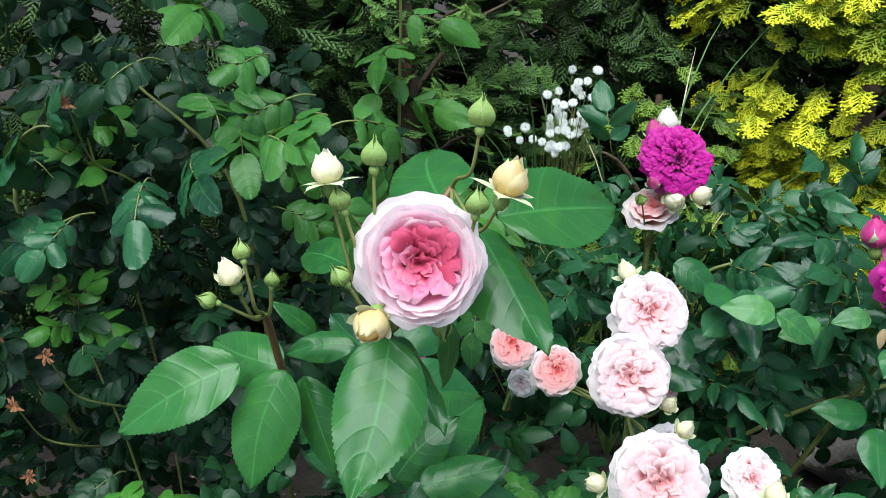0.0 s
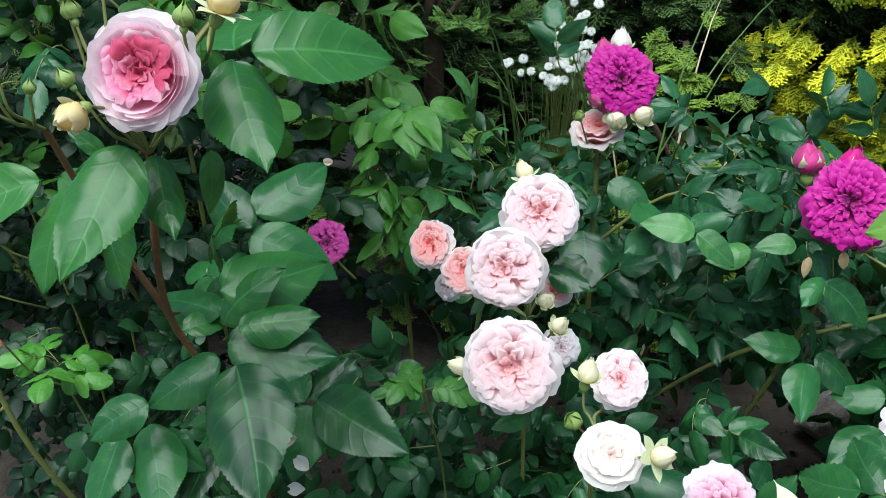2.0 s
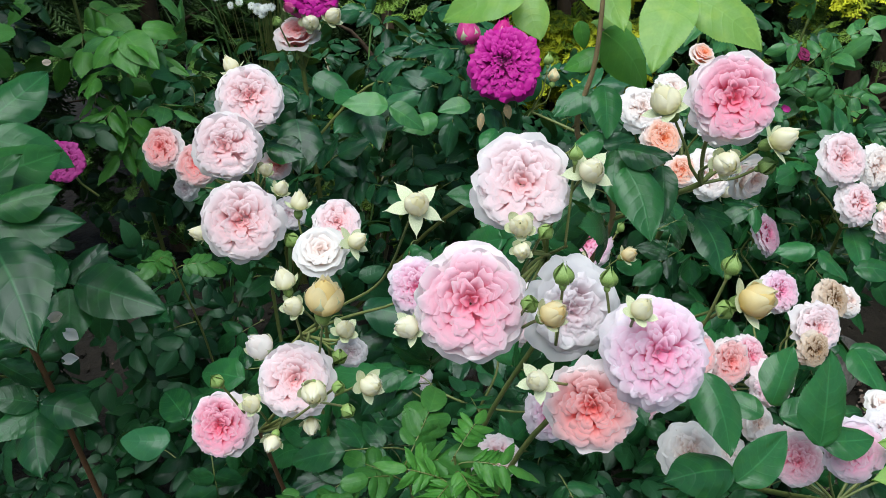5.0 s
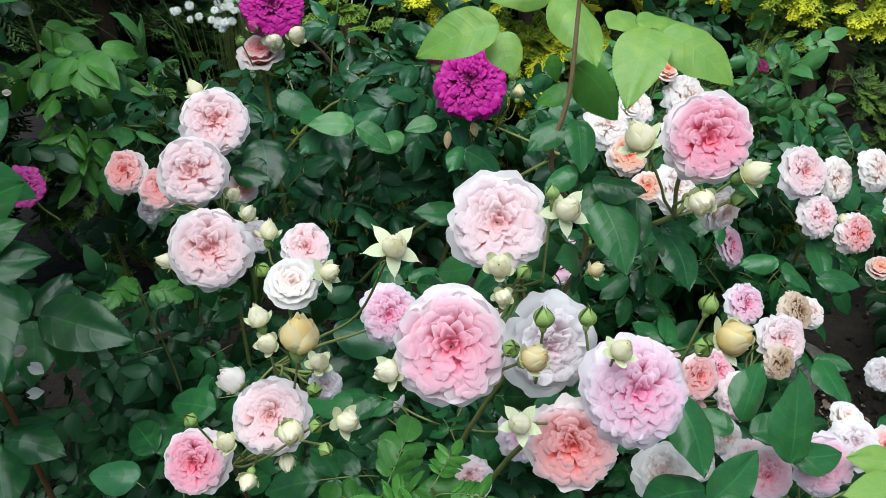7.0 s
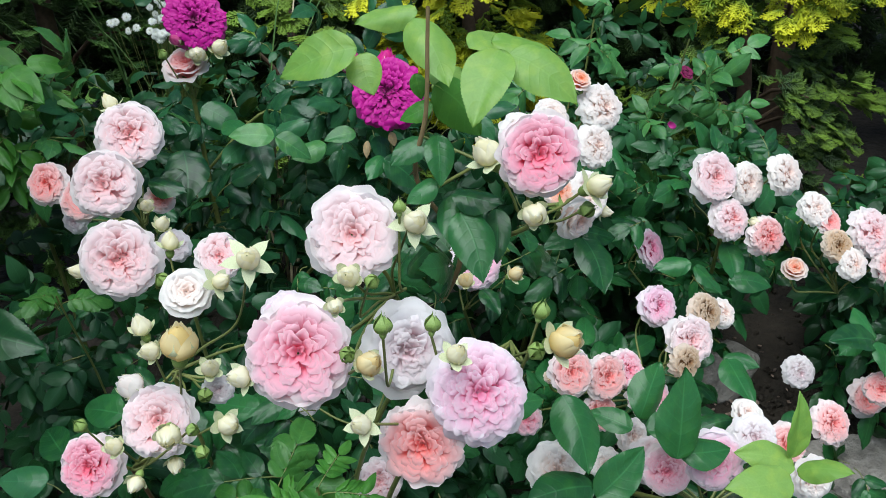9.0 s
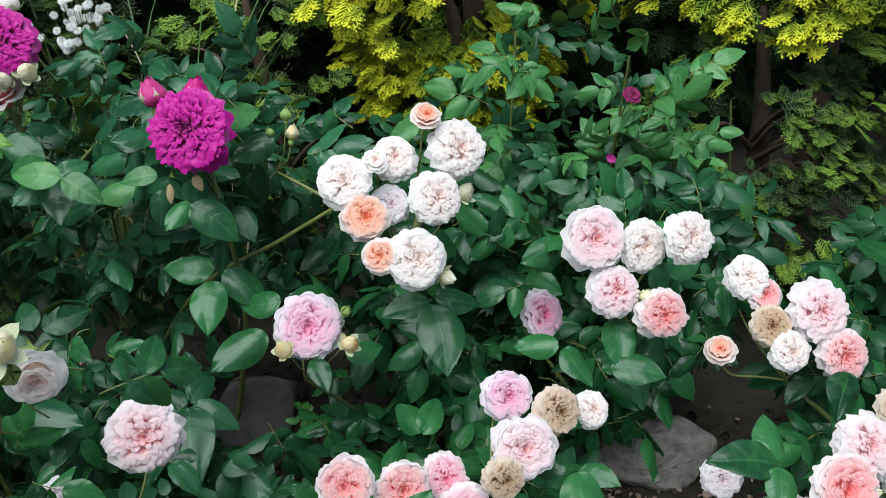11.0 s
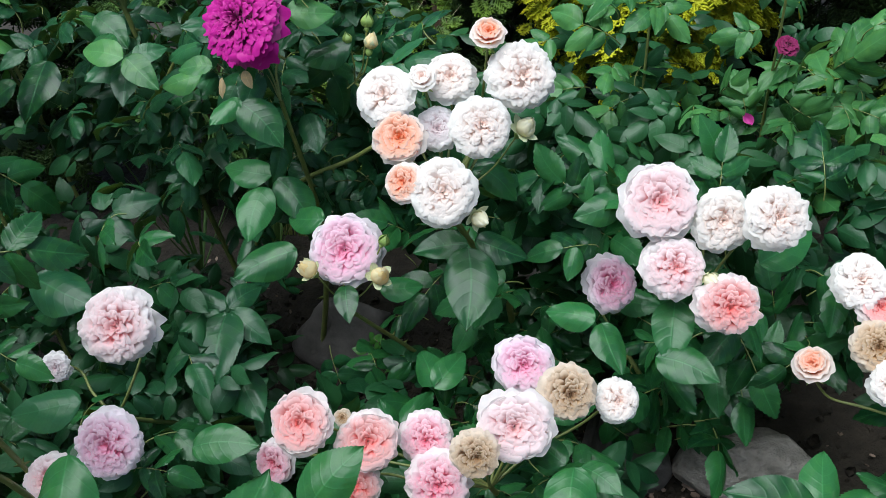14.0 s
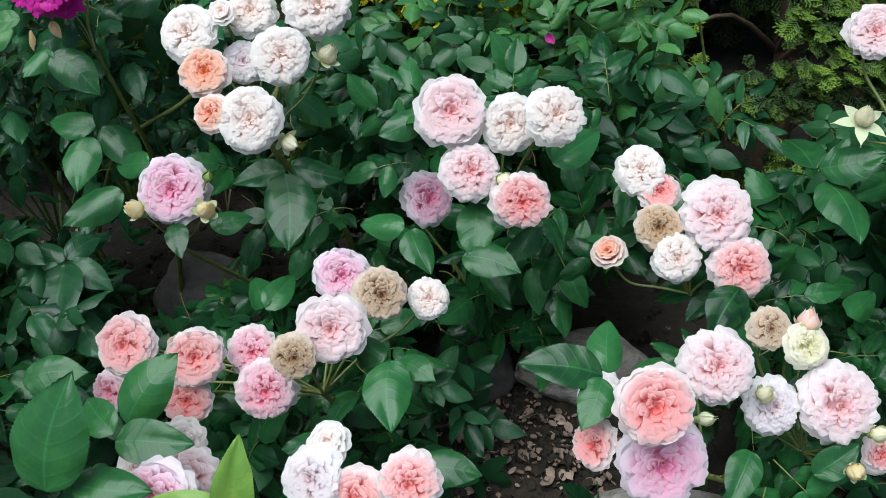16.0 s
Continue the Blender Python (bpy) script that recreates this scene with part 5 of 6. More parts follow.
leaflet(wild_rose, (0.379, 0.860, 0.496), (0.479, 0.829, 0.494), (0.30, -0.54, 0.79), LEAF_DARK, 1.2, 'rose', 5)
leaflet(wild_rose, (0.332, 1.074, 0.476), (0.308, 1.112, 0.512), (0.23, -0.72, 0.66), LEAF_DARK, 1.2, 'rose', 0)
leaflet(wild_rose, (0.344, 1.078, 0.476), (0.407, 1.106, 0.492), (0.32, -0.62, 0.72), LEAF_DARK, 1.2, 'rose', 1)
leaflet(wild_rose, (0.340, 1.072, 0.469), (0.389, 1.050, 0.448), (0.32, -0.62, 0.72), LEAF_DARK, 1.2, 'rose', 2)
leaflet(wild_rose, (0.635, 0.620, 0.530), (0.575, 0.585, 0.540), (0.19, -0.47, 0.86), LEAF_DARK, 1.1, 'rose', 3)
leaflet(wild_rose, (0.702, 0.678, 0.430), (0.769, 0.684, 0.448), (0.28, -0.45, 0.85), LEAF, 1.1, 'rose', 4)
leaflet(wild_rose, (0.645, 0.871, 0.380), (0.698, 0.814, 0.357), (0.22, -0.65, 0.73), LEAF_DARK, 1.1, 'rose', 5)

# tall rose
bloom(tall_rose, 'pale', 'bowl', (1.154, 0.989, 0.600), 0.0471, (0.20, -0.84, 0.50), H_N, 13)
bloom(tall_rose, 'white', 'full', (1.222, 0.999, 0.578), 0.0373, (0.25, -0.88, 0.40), H_N, 10)
bloom(tall_rose, 'white', 'pompon', (1.279, 0.980, 0.597), 0.0378, (0.39, -0.76, 0.52), H_N, 23)
bloom(tall_rose, 'pale', 'pompon', (1.175, 0.960, 0.534), 0.0393, (0.25, -0.83, 0.49), H_N, 21)
bloom(tall_rose, 'coral', 'pompon', (1.237, 0.943, 0.503), 0.0394, (0.25, -0.88, 0.40), H_N, 24)
bloom(tall_rose, 'mauve', 'bowl', (1.090, 1.075, 0.430), 0.0400, (0.62, -0.60, 0.50), H5_N, 19)
bud(tall_rose, 'cream', (1.217, 0.950, 0.528), 0.0203, (0.53, -0.83, 0.16), H_N, 0.2, 0.5)
leaflet(tall_rose, (1.179, 0.972, 0.483), (1.184, 0.905, 0.449), (0.23, -0.68, 0.69), LEAF, 1.3, 'rose', 1)
leaflet(tall_rose, (1.109, 1.031, 0.578), (1.063, 0.993, 0.577), (0.14, -0.74, 0.66), LEAF, 1.2, 'rose', 3)
leaflet(tall_rose, (1.095, 0.921, 0.480), (1.034, 0.929, 0.484), (0.11, -0.59, 0.80), LEAF, 1.15, 'rose', 5)
leaflet(tall_rose, (1.101, 0.921, 0.476), (1.135, 0.872, 0.457), (0.41, -0.58, 0.70), LEAF, 1.15, 'rose', 2)
leaflet(tall_rose, (1.164, 0.918, 0.440), (1.231, 0.894, 0.447), (0.39, -0.50, 0.77), LEAF, 1.15, 'rose', 4)
leaflet(tall_rose, (1.268, 1.035, 0.504), (1.332, 1.072, 0.534), (0.42, -0.65, 0.63), LEAF, 1.1, 'rose', 0)

# low rose
bloom(low_rose, 'mauve', 'bowl', (1.019, 0.878, 0.438), 0.0366, (0.25, -0.81, 0.54), K_N, 14)
bloom(low_rose, 'tan', 'pompon', (1.079, 0.830, 0.445), 0.0327, (0.39, -0.76, 0.52), K_N, 9)
bloom(low_rose, 'white', 'pompon', (1.128, 0.862, 0.417), 0.0265, (0.35, -0.68, 0.65), K_N, 23)
bloom(low_rose, 'pale', 'bowl', (1.031, 0.782, 0.431), 0.0432, (0.25, -0.83, 0.49), K_N, 13)
bloom(low_rose, 'tan', 'pompon', (1.002, 0.731, 0.431), 0.0279, (0.26, -0.90, 0.36), K_N, 25)
bloom(low_rose, 'pink', 'pompon', (0.930, 0.780, 0.396), 0.0335, (0.25, -0.81, 0.54), K_N, 24)
bloom(low_rose, 'coral', 'bowl', (0.880, 0.737, 0.421), 0.0359, (0.25, -0.83, 0.49), K_N, 18)
bloom(low_rose, 'coral', 'bowl', (0.818, 0.714, 0.455), 0.0358, (0.15, -0.80, 0.58), K_N, 7)
bloom(low_rose, 'tan', 'open', (0.817, 0.806, 0.383), 0.0117, (0.23, -0.72, 0.66), K_N, 25)
bloom(low_rose, 'pink', 'pompon', (0.953, 0.742, 0.371), 0.0395, (0.19, -0.85, 0.49), K_N, 21)
bloom(low_rose, 'coral', 'bowl', (0.866, 0.719, 0.371), 0.0300, (0.28, -0.88, 0.39), K_N, 17)
bloom(low_rose, 'pink', 'bowl', (0.760, 0.738, 0.365), 0.0276, (-0.12, -0.92, 0.36), K_N, 17)
bloom(low_rose, 'white', 'open', (0.890, 0.654, 0.376), 0.0283, (0.28, -0.90, 0.35), R_N, 22)
bloom(low_rose, 'pale', 'pompon', (0.907, 0.613, 0.361), 0.0366, (0.19, -0.82, 0.54), R_N, 21)
bloom(low_rose, 'white', 'open', (0.841, 0.629, 0.356), 0.0251, (-0.01, -0.89, 0.46), R_N, 22)
bloom(low_rose, 'pink', 'pompon', (0.907, 0.574, 0.378), 0.0358, (-0.25, -0.79, 0.56), R_N, 16)
bloom(low_rose, 'mauve', 'bowl', (0.941, 0.517, 0.437), 0.0411, (-0.16, -0.84, 0.51), R_N, 14)
bloom(low_rose, 'greyed', 'full', (1.050, 0.604, 0.377), 0.0373, (-0.13, -0.73, 0.68), R_N, 15)
bloom(low_rose, 'white', 'half', (1.058, 0.647, 0.380), 0.0276, (0.04, -0.43, 0.90), R_N, 22)
bloom(low_rose, 'coral', 'full', (1.096, 0.598, 0.362), 0.0343, (-0.05, -0.83, 0.55), R_N, 17)
bloom(low_rose, 'white', 'open', (1.102, 0.535, 0.355), 0.0353, (0.02, -0.93, 0.36), R_N, 10)
bloom(low_rose, 'coral', 'pompon', (1.156, 0.590, 0.397), 0.0334, (0.19, -0.76, 0.62), R_N, 7)
bloom(low_rose, 'greyed', 'pompon', (1.328, 0.917, 0.225), 0.0317, (-0.07, -0.88, 0.47), None, 9)
bloom(low_rose, 'white', 'open', (0.727, 0.501, 0.478), 0.0380, (-0.22, -0.67, 0.71), None, 22)
leaflet(low_rose, (0.729, 0.498, 0.590), (0.740, 0.419, 0.555), (0.06, -0.78, 0.62), LEAF, 1.1, 'rose', 3)
leaflet(low_rose, (0.753, 0.437, 0.487), (0.816, 0.450, 0.533), (0.08, -0.71, 0.70), LEAF, 1.15, 'rose', 1)
leaflet(low_rose, (0.751, 0.444, 0.498), (0.673, 0.417, 0.527), (-0.18, -0.50, 0.85), LEAF, 1.2, 'rose', 5)
leaflet(low_rose, (0.867, 0.474, 0.489), (0.898, 0.495, 0.585), (0.28, -0.64, 0.72), LEAF, 1.15, 'rose', 4)
leaflet(low_rose, (0.879, 0.493, 0.477), (0.948, 0.490, 0.485), (0.26, -0.42, 0.87), LEAF, 1.1, 'rose', 2)
leaflet(low_rose, (0.873, 0.597, 0.452), (0.921, 0.623, 0.512), (0.37, -0.57, 0.73), LEAF, 1.15, 'rose', 3)
leaflet(low_rose, (0.873, 0.573, 0.452), (0.947, 0.572, 0.462), (0.26, -0.42, 0.87), LEAF, 1.1, 'rose', 1)
leaflet(low_rose, (0.860, 0.589, 0.444), (0.814, 0.618, 0.468), (0.07, -0.55, 0.83), LEAF, 1.15, 'rose', 0)
leaflet(low_rose, (1.056, 0.674, 0.356), (0.993, 0.664, 0.362), (0.06, -0.45, 0.89), LEAF, 1.1, 'rose', 5)
leaflet(low_rose, (1.140, 0.674, 0.327), (1.206, 0.670, 0.335), (0.35, -0.39, 0.85), LEAF, 1.1, 'rose', 4)
leaflet(low_rose, (1.025, 0.482, 0.452), (1.042, 0.487, 0.532), (0.15, -0.84, 0.53), LEAF_LIME, 0.8, 'rose', 1)
leaflet(low_rose, (1.027, 0.476, 0.443), (0.959, 0.477, 0.483), (-0.08, -0.52, 0.85), LEAF_LIME, 0.9, 'rose', 2)
leaflet(low_rose, (1.030, 0.472, 0.437), (1.061, 0.430, 0.476), (0.12, -0.54, 0.83), LEAF_LIME, 0.9, 'rose', 3)
leaflet(low_rose, (0.997, 0.435, 0.463), (0.918, 0.412, 0.499), (-0.08, -0.52, 0.85), LEAF_LIME, 0.95, 'rose', 4)
leaflet(low_rose, (1.095, 0.777, 0.389), (1.110, 0.697, 0.373), (0.18, -0.62, 0.76), LEAF, 1.2, 'rose', 2)
leaflet(low_rose, (1.084, 0.791, 0.377), (1.039, 0.818, 0.396), (0.08, -0.63, 0.77), LEAF, 1.1, 'rose', 3)
leaflet(low_rose, (1.100, 0.794, 0.375), (1.142, 0.762, 0.387), (0.27, -0.52, 0.81), LEAF, 1.1, 'rose', 4)
leaflet(low_rose, (0.903, 0.894, 0.375), (0.865, 0.946, 0.392), (0.08, -0.63, 0.77), LEAF, 1.1, 'rose', 5)
leaflet(low_rose, (0.903, 0.892, 0.372), (0.931, 0.942, 0.400), (0.28, -0.60, 0.75), LEAF, 1.1, 'rose', 0)

# edge rose
bloom(edge_rose, 'white', 'pompon', (1.378, 1.023, 0.499), 0.0331, (0.09, -0.78, 0.62), M_N, 23)
bloom(edge_rose, 'coral', 'cup', (1.400, 1.011, 0.475), 0.0273, (0.19, -0.76, 0.62), M_N, 18)
bloom(edge_rose, 'tan', 'full', (1.399, 0.975, 0.447), 0.0326, (0.09, -0.83, 0.54), M_N, 25)
bloom(edge_rose, 'pale', 'pompon', (1.468, 0.981, 0.460), 0.0461, (0.19, -0.82, 0.54), M_N, 24)
bloom(edge_rose, 'white', 'pompon', (1.421, 0.951, 0.418), 0.0324, (0.19, -0.82, 0.54), M_N, 23)
bloom(edge_rose, 'coral', 'pompon', (1.495, 0.949, 0.405), 0.0412, (0.24, -0.84, 0.49), M_N, 7)
bloom(edge_rose, 'apricot', 'half', (1.340, 1.003, 0.384), 0.0264, (-0.14, -0.44, 0.88), M_N, 11)
bloom(edge_rose, 'coral', 'cup', (1.413, 0.837, 0.212), 0.0389, (-0.07, -0.88, 0.47), None, 18)
bloom(edge_rose, 'pale', 'pompon', (1.454, 0.776, 0.395), 0.0462, (0.19, -0.79, 0.58), N_N, 24)
bloom(edge_rose, 'tan', 'pompon', (1.515, 0.837, 0.400), 0.0263, (0.19, -0.73, 0.66), N2_N, 25)
bloom(edge_rose, 'cream', 'open', (1.554, 0.825, 0.386), 0.0275, (0.28, -0.74, 0.60), N2_N, 10)
bloom(edge_rose, 'greyed', 'pompon', (1.518, 0.791, 0.327), 0.0346, (0.19, -0.82, 0.54), N2_N, 9)
bloom(edge_rose, 'pale', 'pompon', (1.588, 0.799, 0.328), 0.0476, (0.24, -0.79, 0.57), N2_N, 21)
bloom(edge_rose, 'coral', 'bowl', (1.388, 0.685, 0.418), 0.0421, (0.19, -0.79, 0.58), N_N, 18)
bloom(edge_rose, 'mauve', 'bowl', (1.397, 0.689, 0.338), 0.0513, (0.19, -0.85, 0.49), N_N, 14)
bloom(edge_rose, 'coral', 'bowl', (1.328, 0.709, 0.339), 0.0284, (-0.56, -0.57, 0.61), N_N, 3)
bloom(edge_rose, 'coral', 'open', (1.643, 0.804, 0.249), 0.0264, (0.38, -0.77, 0.51), N2_N, 7)
bloom(edge_rose, 'pale', 'bowl', (1.609, 0.963, 0.690), 0.0298, (0.09, -0.83, 0.54), E_N, 13)
bud(edge_rose, 'cream', (1.441, 0.715, 0.376), 0.0184, (0.73, -0.44, 0.53), N_N, 0, 0.4)
bud(edge_rose, 'cream', (1.508, 0.778, 0.357), 0.0225, (0.18, -0.61, 0.77), N2_N, 0.1, 0.5)
bud(edge_rose, 'apricot', (1.557, 0.846, 0.406), 0.0285, (0.16, 0.27, 0.95), N2_N, 0.2, 0.6)
bud(edge_rose, 'yellow', (1.604, 0.747, 0.275), 0.0236, (-0.03, -0.97, 0.26), N2_N, 0.2, 0.5)
bud(edge_rose, 'cream', (1.630, 0.774, 0.308), 0.0215, (0.48, -0.60, 0.64), N2_N, 0.2, 0.5)
bud(edge_rose, 'cream', (1.612, 0.959, 0.598), 0.0268, (0.06, -0.45, 0.89), E_N, 1.0, 0.4)
leaflet(edge_rose, (1.335, 0.753, 0.398), (1.257, 0.736, 0.436), (0.16, -0.44, 0.88), LEAF, 1.1, 'rose', 1)
leaflet(edge_rose, (1.340, 0.763, 0.393), (1.346, 0.814, 0.431), (0.27, -0.52, 0.81), LEAF, 1.15, 'rose', 3)
leaflet(edge_rose, (1.335, 0.743, 0.402), (1.319, 0.686, 0.394), (0.08, -0.63, 0.77), LEAF, 1.15, 'rose', 4)
leaflet(edge_rose, (1.493, 0.921, 0.395), (1.463, 0.855, 0.378), (0.18, -0.62, 0.76), LEAF, 1.15, 'rose', 2)
leaflet(edge_rose, (1.579, 1.012, 0.504), (1.556, 1.082, 0.526), (0.08, -0.63, 0.77), LEAF, 1.2, 'rose', 1)
leaflet(edge_rose, (1.575, 0.966, 0.529), (1.630, 0.942, 0.565), (0.28, -0.60, 0.75), LEAF, 1.2, 'rose', 2)
leaflet(edge_rose, (1.581, 0.960, 0.517), (1.610, 0.878, 0.511), (0.28, -0.60, 0.75), LEAF, 1.2, 'rose', 3)
leaflet(edge_rose, (1.503, 0.928, 0.365), (1.463, 0.855, 0.378), (0.17, -0.54, 0.83), LEAF, 1.2, 'rose', 4)
leaflet(edge_rose, (1.614, 0.906, 0.367), (1.655, 0.947, 0.378), (0.27, -0.52, 0.81), LEAF, 1.1, 'rose', 5)
leaflet(edge_rose, (1.493, 0.741, 0.306), (1.471, 0.683, 0.298), (0.07, -0.55, 0.83), LEAF, 1.2, 'rose', 0)
leaflet(edge_rose, (1.563, 0.754, 0.263), (1.607, 0.763, 0.299), (0.27, -0.52, 0.81), LEAF, 1.2, 'rose', 1)


# ---- the shrubs' leaves ----
FACES = []
for ob in scene.objects:
    if ob.name.split(".")[0] == "bloom":
        FACES.append((ob.location.copy(), ob.matrix_basis.to_3x3() @ Vector((0, 0, 1)), ob.scale.x))
    elif ob.name.split(".")[0] == "bud":
        FACES.append((ob.location.copy(), Vector((-0.05, -0.85, 0.5)), 0.7 * ob.scale.x))
FACES = [(p, n.normalized(), r) for p, n, r in FACES]


def clear_of_blooms(q, room):
    """Blooms stand clear of the leaves towards the light."""
    for p, n, r in FACES:
        d = q - p
        along = d.dot(n)
        if -0.6 * r < along < 0.45 and (d - n * along).length < r + room:
            return False
    return True


def leaf_places(rng, count, centre, radii, size, outward=0.5, room=None, tries=12):
    out = []
    c = Vector(centre)
    for _ in range(count * tries):
        if len(out) >= count:
            break
        d = Vector((rng.gauss(0, 1), rng.gauss(0, 1), rng.gauss(0, 1))).normalized() * rng.uniform(0.25, 1.0) ** 0.6
        foot = c + Vector((d.x * radii[0], d.y * radii[1], d.z * radii[2]))
        s = size * rng.uniform(0.72, 1.15)
        way = Vector((d.x, d.y - 0.5, d.z * 0.4 + 0.05)) * outward + Vector((rng.gauss(0, .6), rng.gauss(0, .5), rng.gauss(-0.1, .45)))
        way.normalize()
        face = Vector((rng.gauss(0, 0.52), -0.52 + rng.gauss(0, 0.42), 0.80))
        mid = foot + way * s
        if mid.z < 0.03 or foot.z < 0.02 or not clear_of_blooms(mid, s * 0.85 if room is None else room):
            continue
        out.append((foot, way, face, s))
    return out


def clothe(bush, seed, count, centre, radii, size, mat, pairs=2, kind="rose"):
    rng = random.Random(seed)
    for n, (foot, way, face, s) in enumerate(leaf_places(rng, count, centre, radii, size)):
        leaf(bush, foot, way, face, s, mat, pairs, kind, seed * 1000 + n)


def mass(bush, seed, count, centre, radii, size, mat, pairs=2, kind="rose", label="dense rose foliage"):
    rng = random.Random(seed)
    places = []
    for foot, way, face, s in leaf_places(rng, count, centre, radii, size):
        side = face.cross(way).normalized()
        up = way.cross(side).normalized()
        places.append(Matrix.LocRotScale(foot, Matrix((way, side, up)).transposed().to_quaternion(), Vector((s,) * 3)))
    foliage("foliage", places, mat, kind, pairs, bush, label)


# leaves that can be told apart
clothe(hero_rose, 1, 8, (-0.03, 0.76, 0.62), (0.18, 0.10, 0.20), 0.056, LEAF)
clothe(hero_rose, 2, 3, (-0.20, 0.76, 0.56), (0.12, 0.08, 0.20), 0.052, LEAF)
clothe(mid_rose, 3, 22, (0.30, 0.95, 0.45), (0.22, 0.14, 0.28), 0.060, LEAF)
clothe(mid_rose, 4, 25, (0.28, 0.68, 0.38), (0.20, 0.12, 0.20), 0.060, LEAF)
clothe(front_rose, 5, 40, (0.50, 0.62, 0.42), (0.16, 0.12, 0.22), 0.060, LEAF)
clothe(front_rose, 6, 13, (0.62, 0.48, 0.74), (0.09, 0.06, 0.10), 0.052, LEAF)
clothe(purple_rose, 7, 56, (0.50, 1.28, 0.62), (0.30, 0.12, 0.26), 0.058, LEAF_DARK)
clothe(purple_rose, 8, 13, (0.24, 1.26, 0.66), (0.16, 0.10, 0.22), 0.058, LEAF_DARK)
clothe(wild_rose, 9, 41, (0.93, 1.20, 0.36), (0.18, 0.10, 0.24), 0.062, LEAF)
clothe(wild_rose, 10, 16, (0.56, 1.06, 0.25), (0.18, 0.14, 0.16), 0.058, LEAF_DARK)
clothe(tall_rose, 11, 52, (1.20, 1.12, 0.42), (0.24, 0.10, 0.17), 0.062, LEAF)
clothe(low_rose, 12, 34, (0.92, 0.88, 0.22), (0.22, 0.12, 0.16), 0.060, LEAF)
clothe(low_rose, 13, 25, (0.96, 0.66, 0.18), (0.24, 0.12, 0.14), 0.062, LEAF)
clothe(edge_rose, 14, 46, (1.60, 1.0, 0.28), (0.16, 0.12, 0.22), 0.060, LEAF)
clothe(edge_rose, 15, 31, (1.50, 0.76, 0.16), (0.22, 0.12, 0.14), 0.060, LEAF)
clothe(edge_rose, 16, 22, (1.80, 1.0, 0.42), (0.14, 0.12, 0.28), 0.068, LEAF)
clothe(back_rose, 17, 52, (1.16, 1.42, 0.56), (0.24, 0.10, 0.26), 0.055, LEAF_BACK)
clothe(back_rose, 18, 30, (1.34, 1.44, 0.50), (0.13, 0.08, 0.20), 0.055, LEAF_BACK)

# the rest of the foliage, deeper in
mass(hero_rose, 21, 150, (-0.06, 0.92, 0.34), (0.30, 0.14, 0.32), 0.046, LEAF_SHADED)
mass(mid_rose, 37, 160, (0.22, 1.00, 0.22), (0.30, 0.20, 0.20), 0.046, LEAF_SHADED)
mass(wild_rose, 38, 70, (0.34, 1.16, 0.16), (0.16, 0.16, 0.12), 0.046, LEAF_SHADED)
mass(mid_rose, 22, 78, (0.28, 1.06, 0.32), (0.30, 0.16, 0.30), 0.054, LEAF_SHADED)
mass(front_rose, 23, 120, (0.52, 0.80, 0.22), (0.24, 0.14, 0.20), 0.056, LEAF_SHADED)
mass(purple_rose, 24, 300, (0.42, 1.46, 0.50), (0.46, 0.14, 0.27), 0.052, LEAF_SHADED)
mass(wild_rose, 25, 165, (0.97, 1.34, 0.32), (0.22, 0.12, 0.30), 0.056, LEAF_SHADED)
mass(tall_rose, 26, 135, (1.22, 1.30, 0.36), (0.26, 0.10, 0.24), 0.056, LEAF_SHADED)
mass(low_rose, 27, 90, (0.88, 0.96, 0.14), (0.28, 0.18, 0.14), 0.056, LEAF_SHADED)
mass(edge_rose, 28, 165, (1.76, 1.12, 0.26), (0.24, 0.22, 0.26), 0.056, LEAF_SHADED)
mass(back_rose, 29, 170, (1.15, 1.56, 0.40), (0.32, 0.14, 0.35), 0.044, LEAF_SHADED)

mass(edge_rose, 30, 135, (1.80, 1.30, 0.20), (0.20, 0.16, 0.20), 0.056, LEAF_SHADED)
clothe(edge_rose, 31, 18, (1.74, 1.22, 0.24), (0.18, 0.10, 0.16), 0.057, LEAF)
clothe(tall_rose, 32, 16, (1.10, 1.10, 0.22), (0.16, 0.06, 0.10), 0.055, LEAF)

clothe(purple_rose, 33, 17, (0.68, 1.19, 0.70), (0.15, 0.06, 0.13), 0.059, LEAF_DARK)
clothe(purple_rose, 34, 11, (0.14, 1.22, 0.74), (0.10, 0.06, 0.12), 0.055, LEAF_BACK)

clothe(edge_rose, 35, 16, (1.54, 0.92, 0.26), (0.13, 0.08, 0.10), 0.057, LEAF)
clothe(low_rose, 36, 14, (0.80, 1.0, 0.18), (0.14, 0.10, 0.10), 0.055, LEAF)

# small-leaved burnet shrub
burnet = thing("burnet_shrub", "dark small-leaved burnet shrub with spent brown flowers", "shrub")
rng = random.Random(70)
for k in range(5):
    x = -0.75 + 0.13 * k + rng.uniform(-0.03, 0.03)
    cane(burnet, [(x * 0.8 - 0.05, 1.25, 0), (x, 1.12 + rng.uniform(-.05, .05), 0.5), (x + rng.uniform(-.1, .1), 0.98 + rng.uniform(-.06, .06), 0.9), (x + rng.uniform(-.15, .15), 1.0, 1.05)], 0.0045, 0.0016, CANE, 10, 40 + k)
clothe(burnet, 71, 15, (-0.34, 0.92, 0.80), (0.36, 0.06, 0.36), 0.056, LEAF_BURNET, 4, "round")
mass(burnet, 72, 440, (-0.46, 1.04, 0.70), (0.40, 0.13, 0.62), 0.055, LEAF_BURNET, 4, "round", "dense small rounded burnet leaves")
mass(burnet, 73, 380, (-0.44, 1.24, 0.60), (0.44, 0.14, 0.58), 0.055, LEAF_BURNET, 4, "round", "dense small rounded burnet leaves")
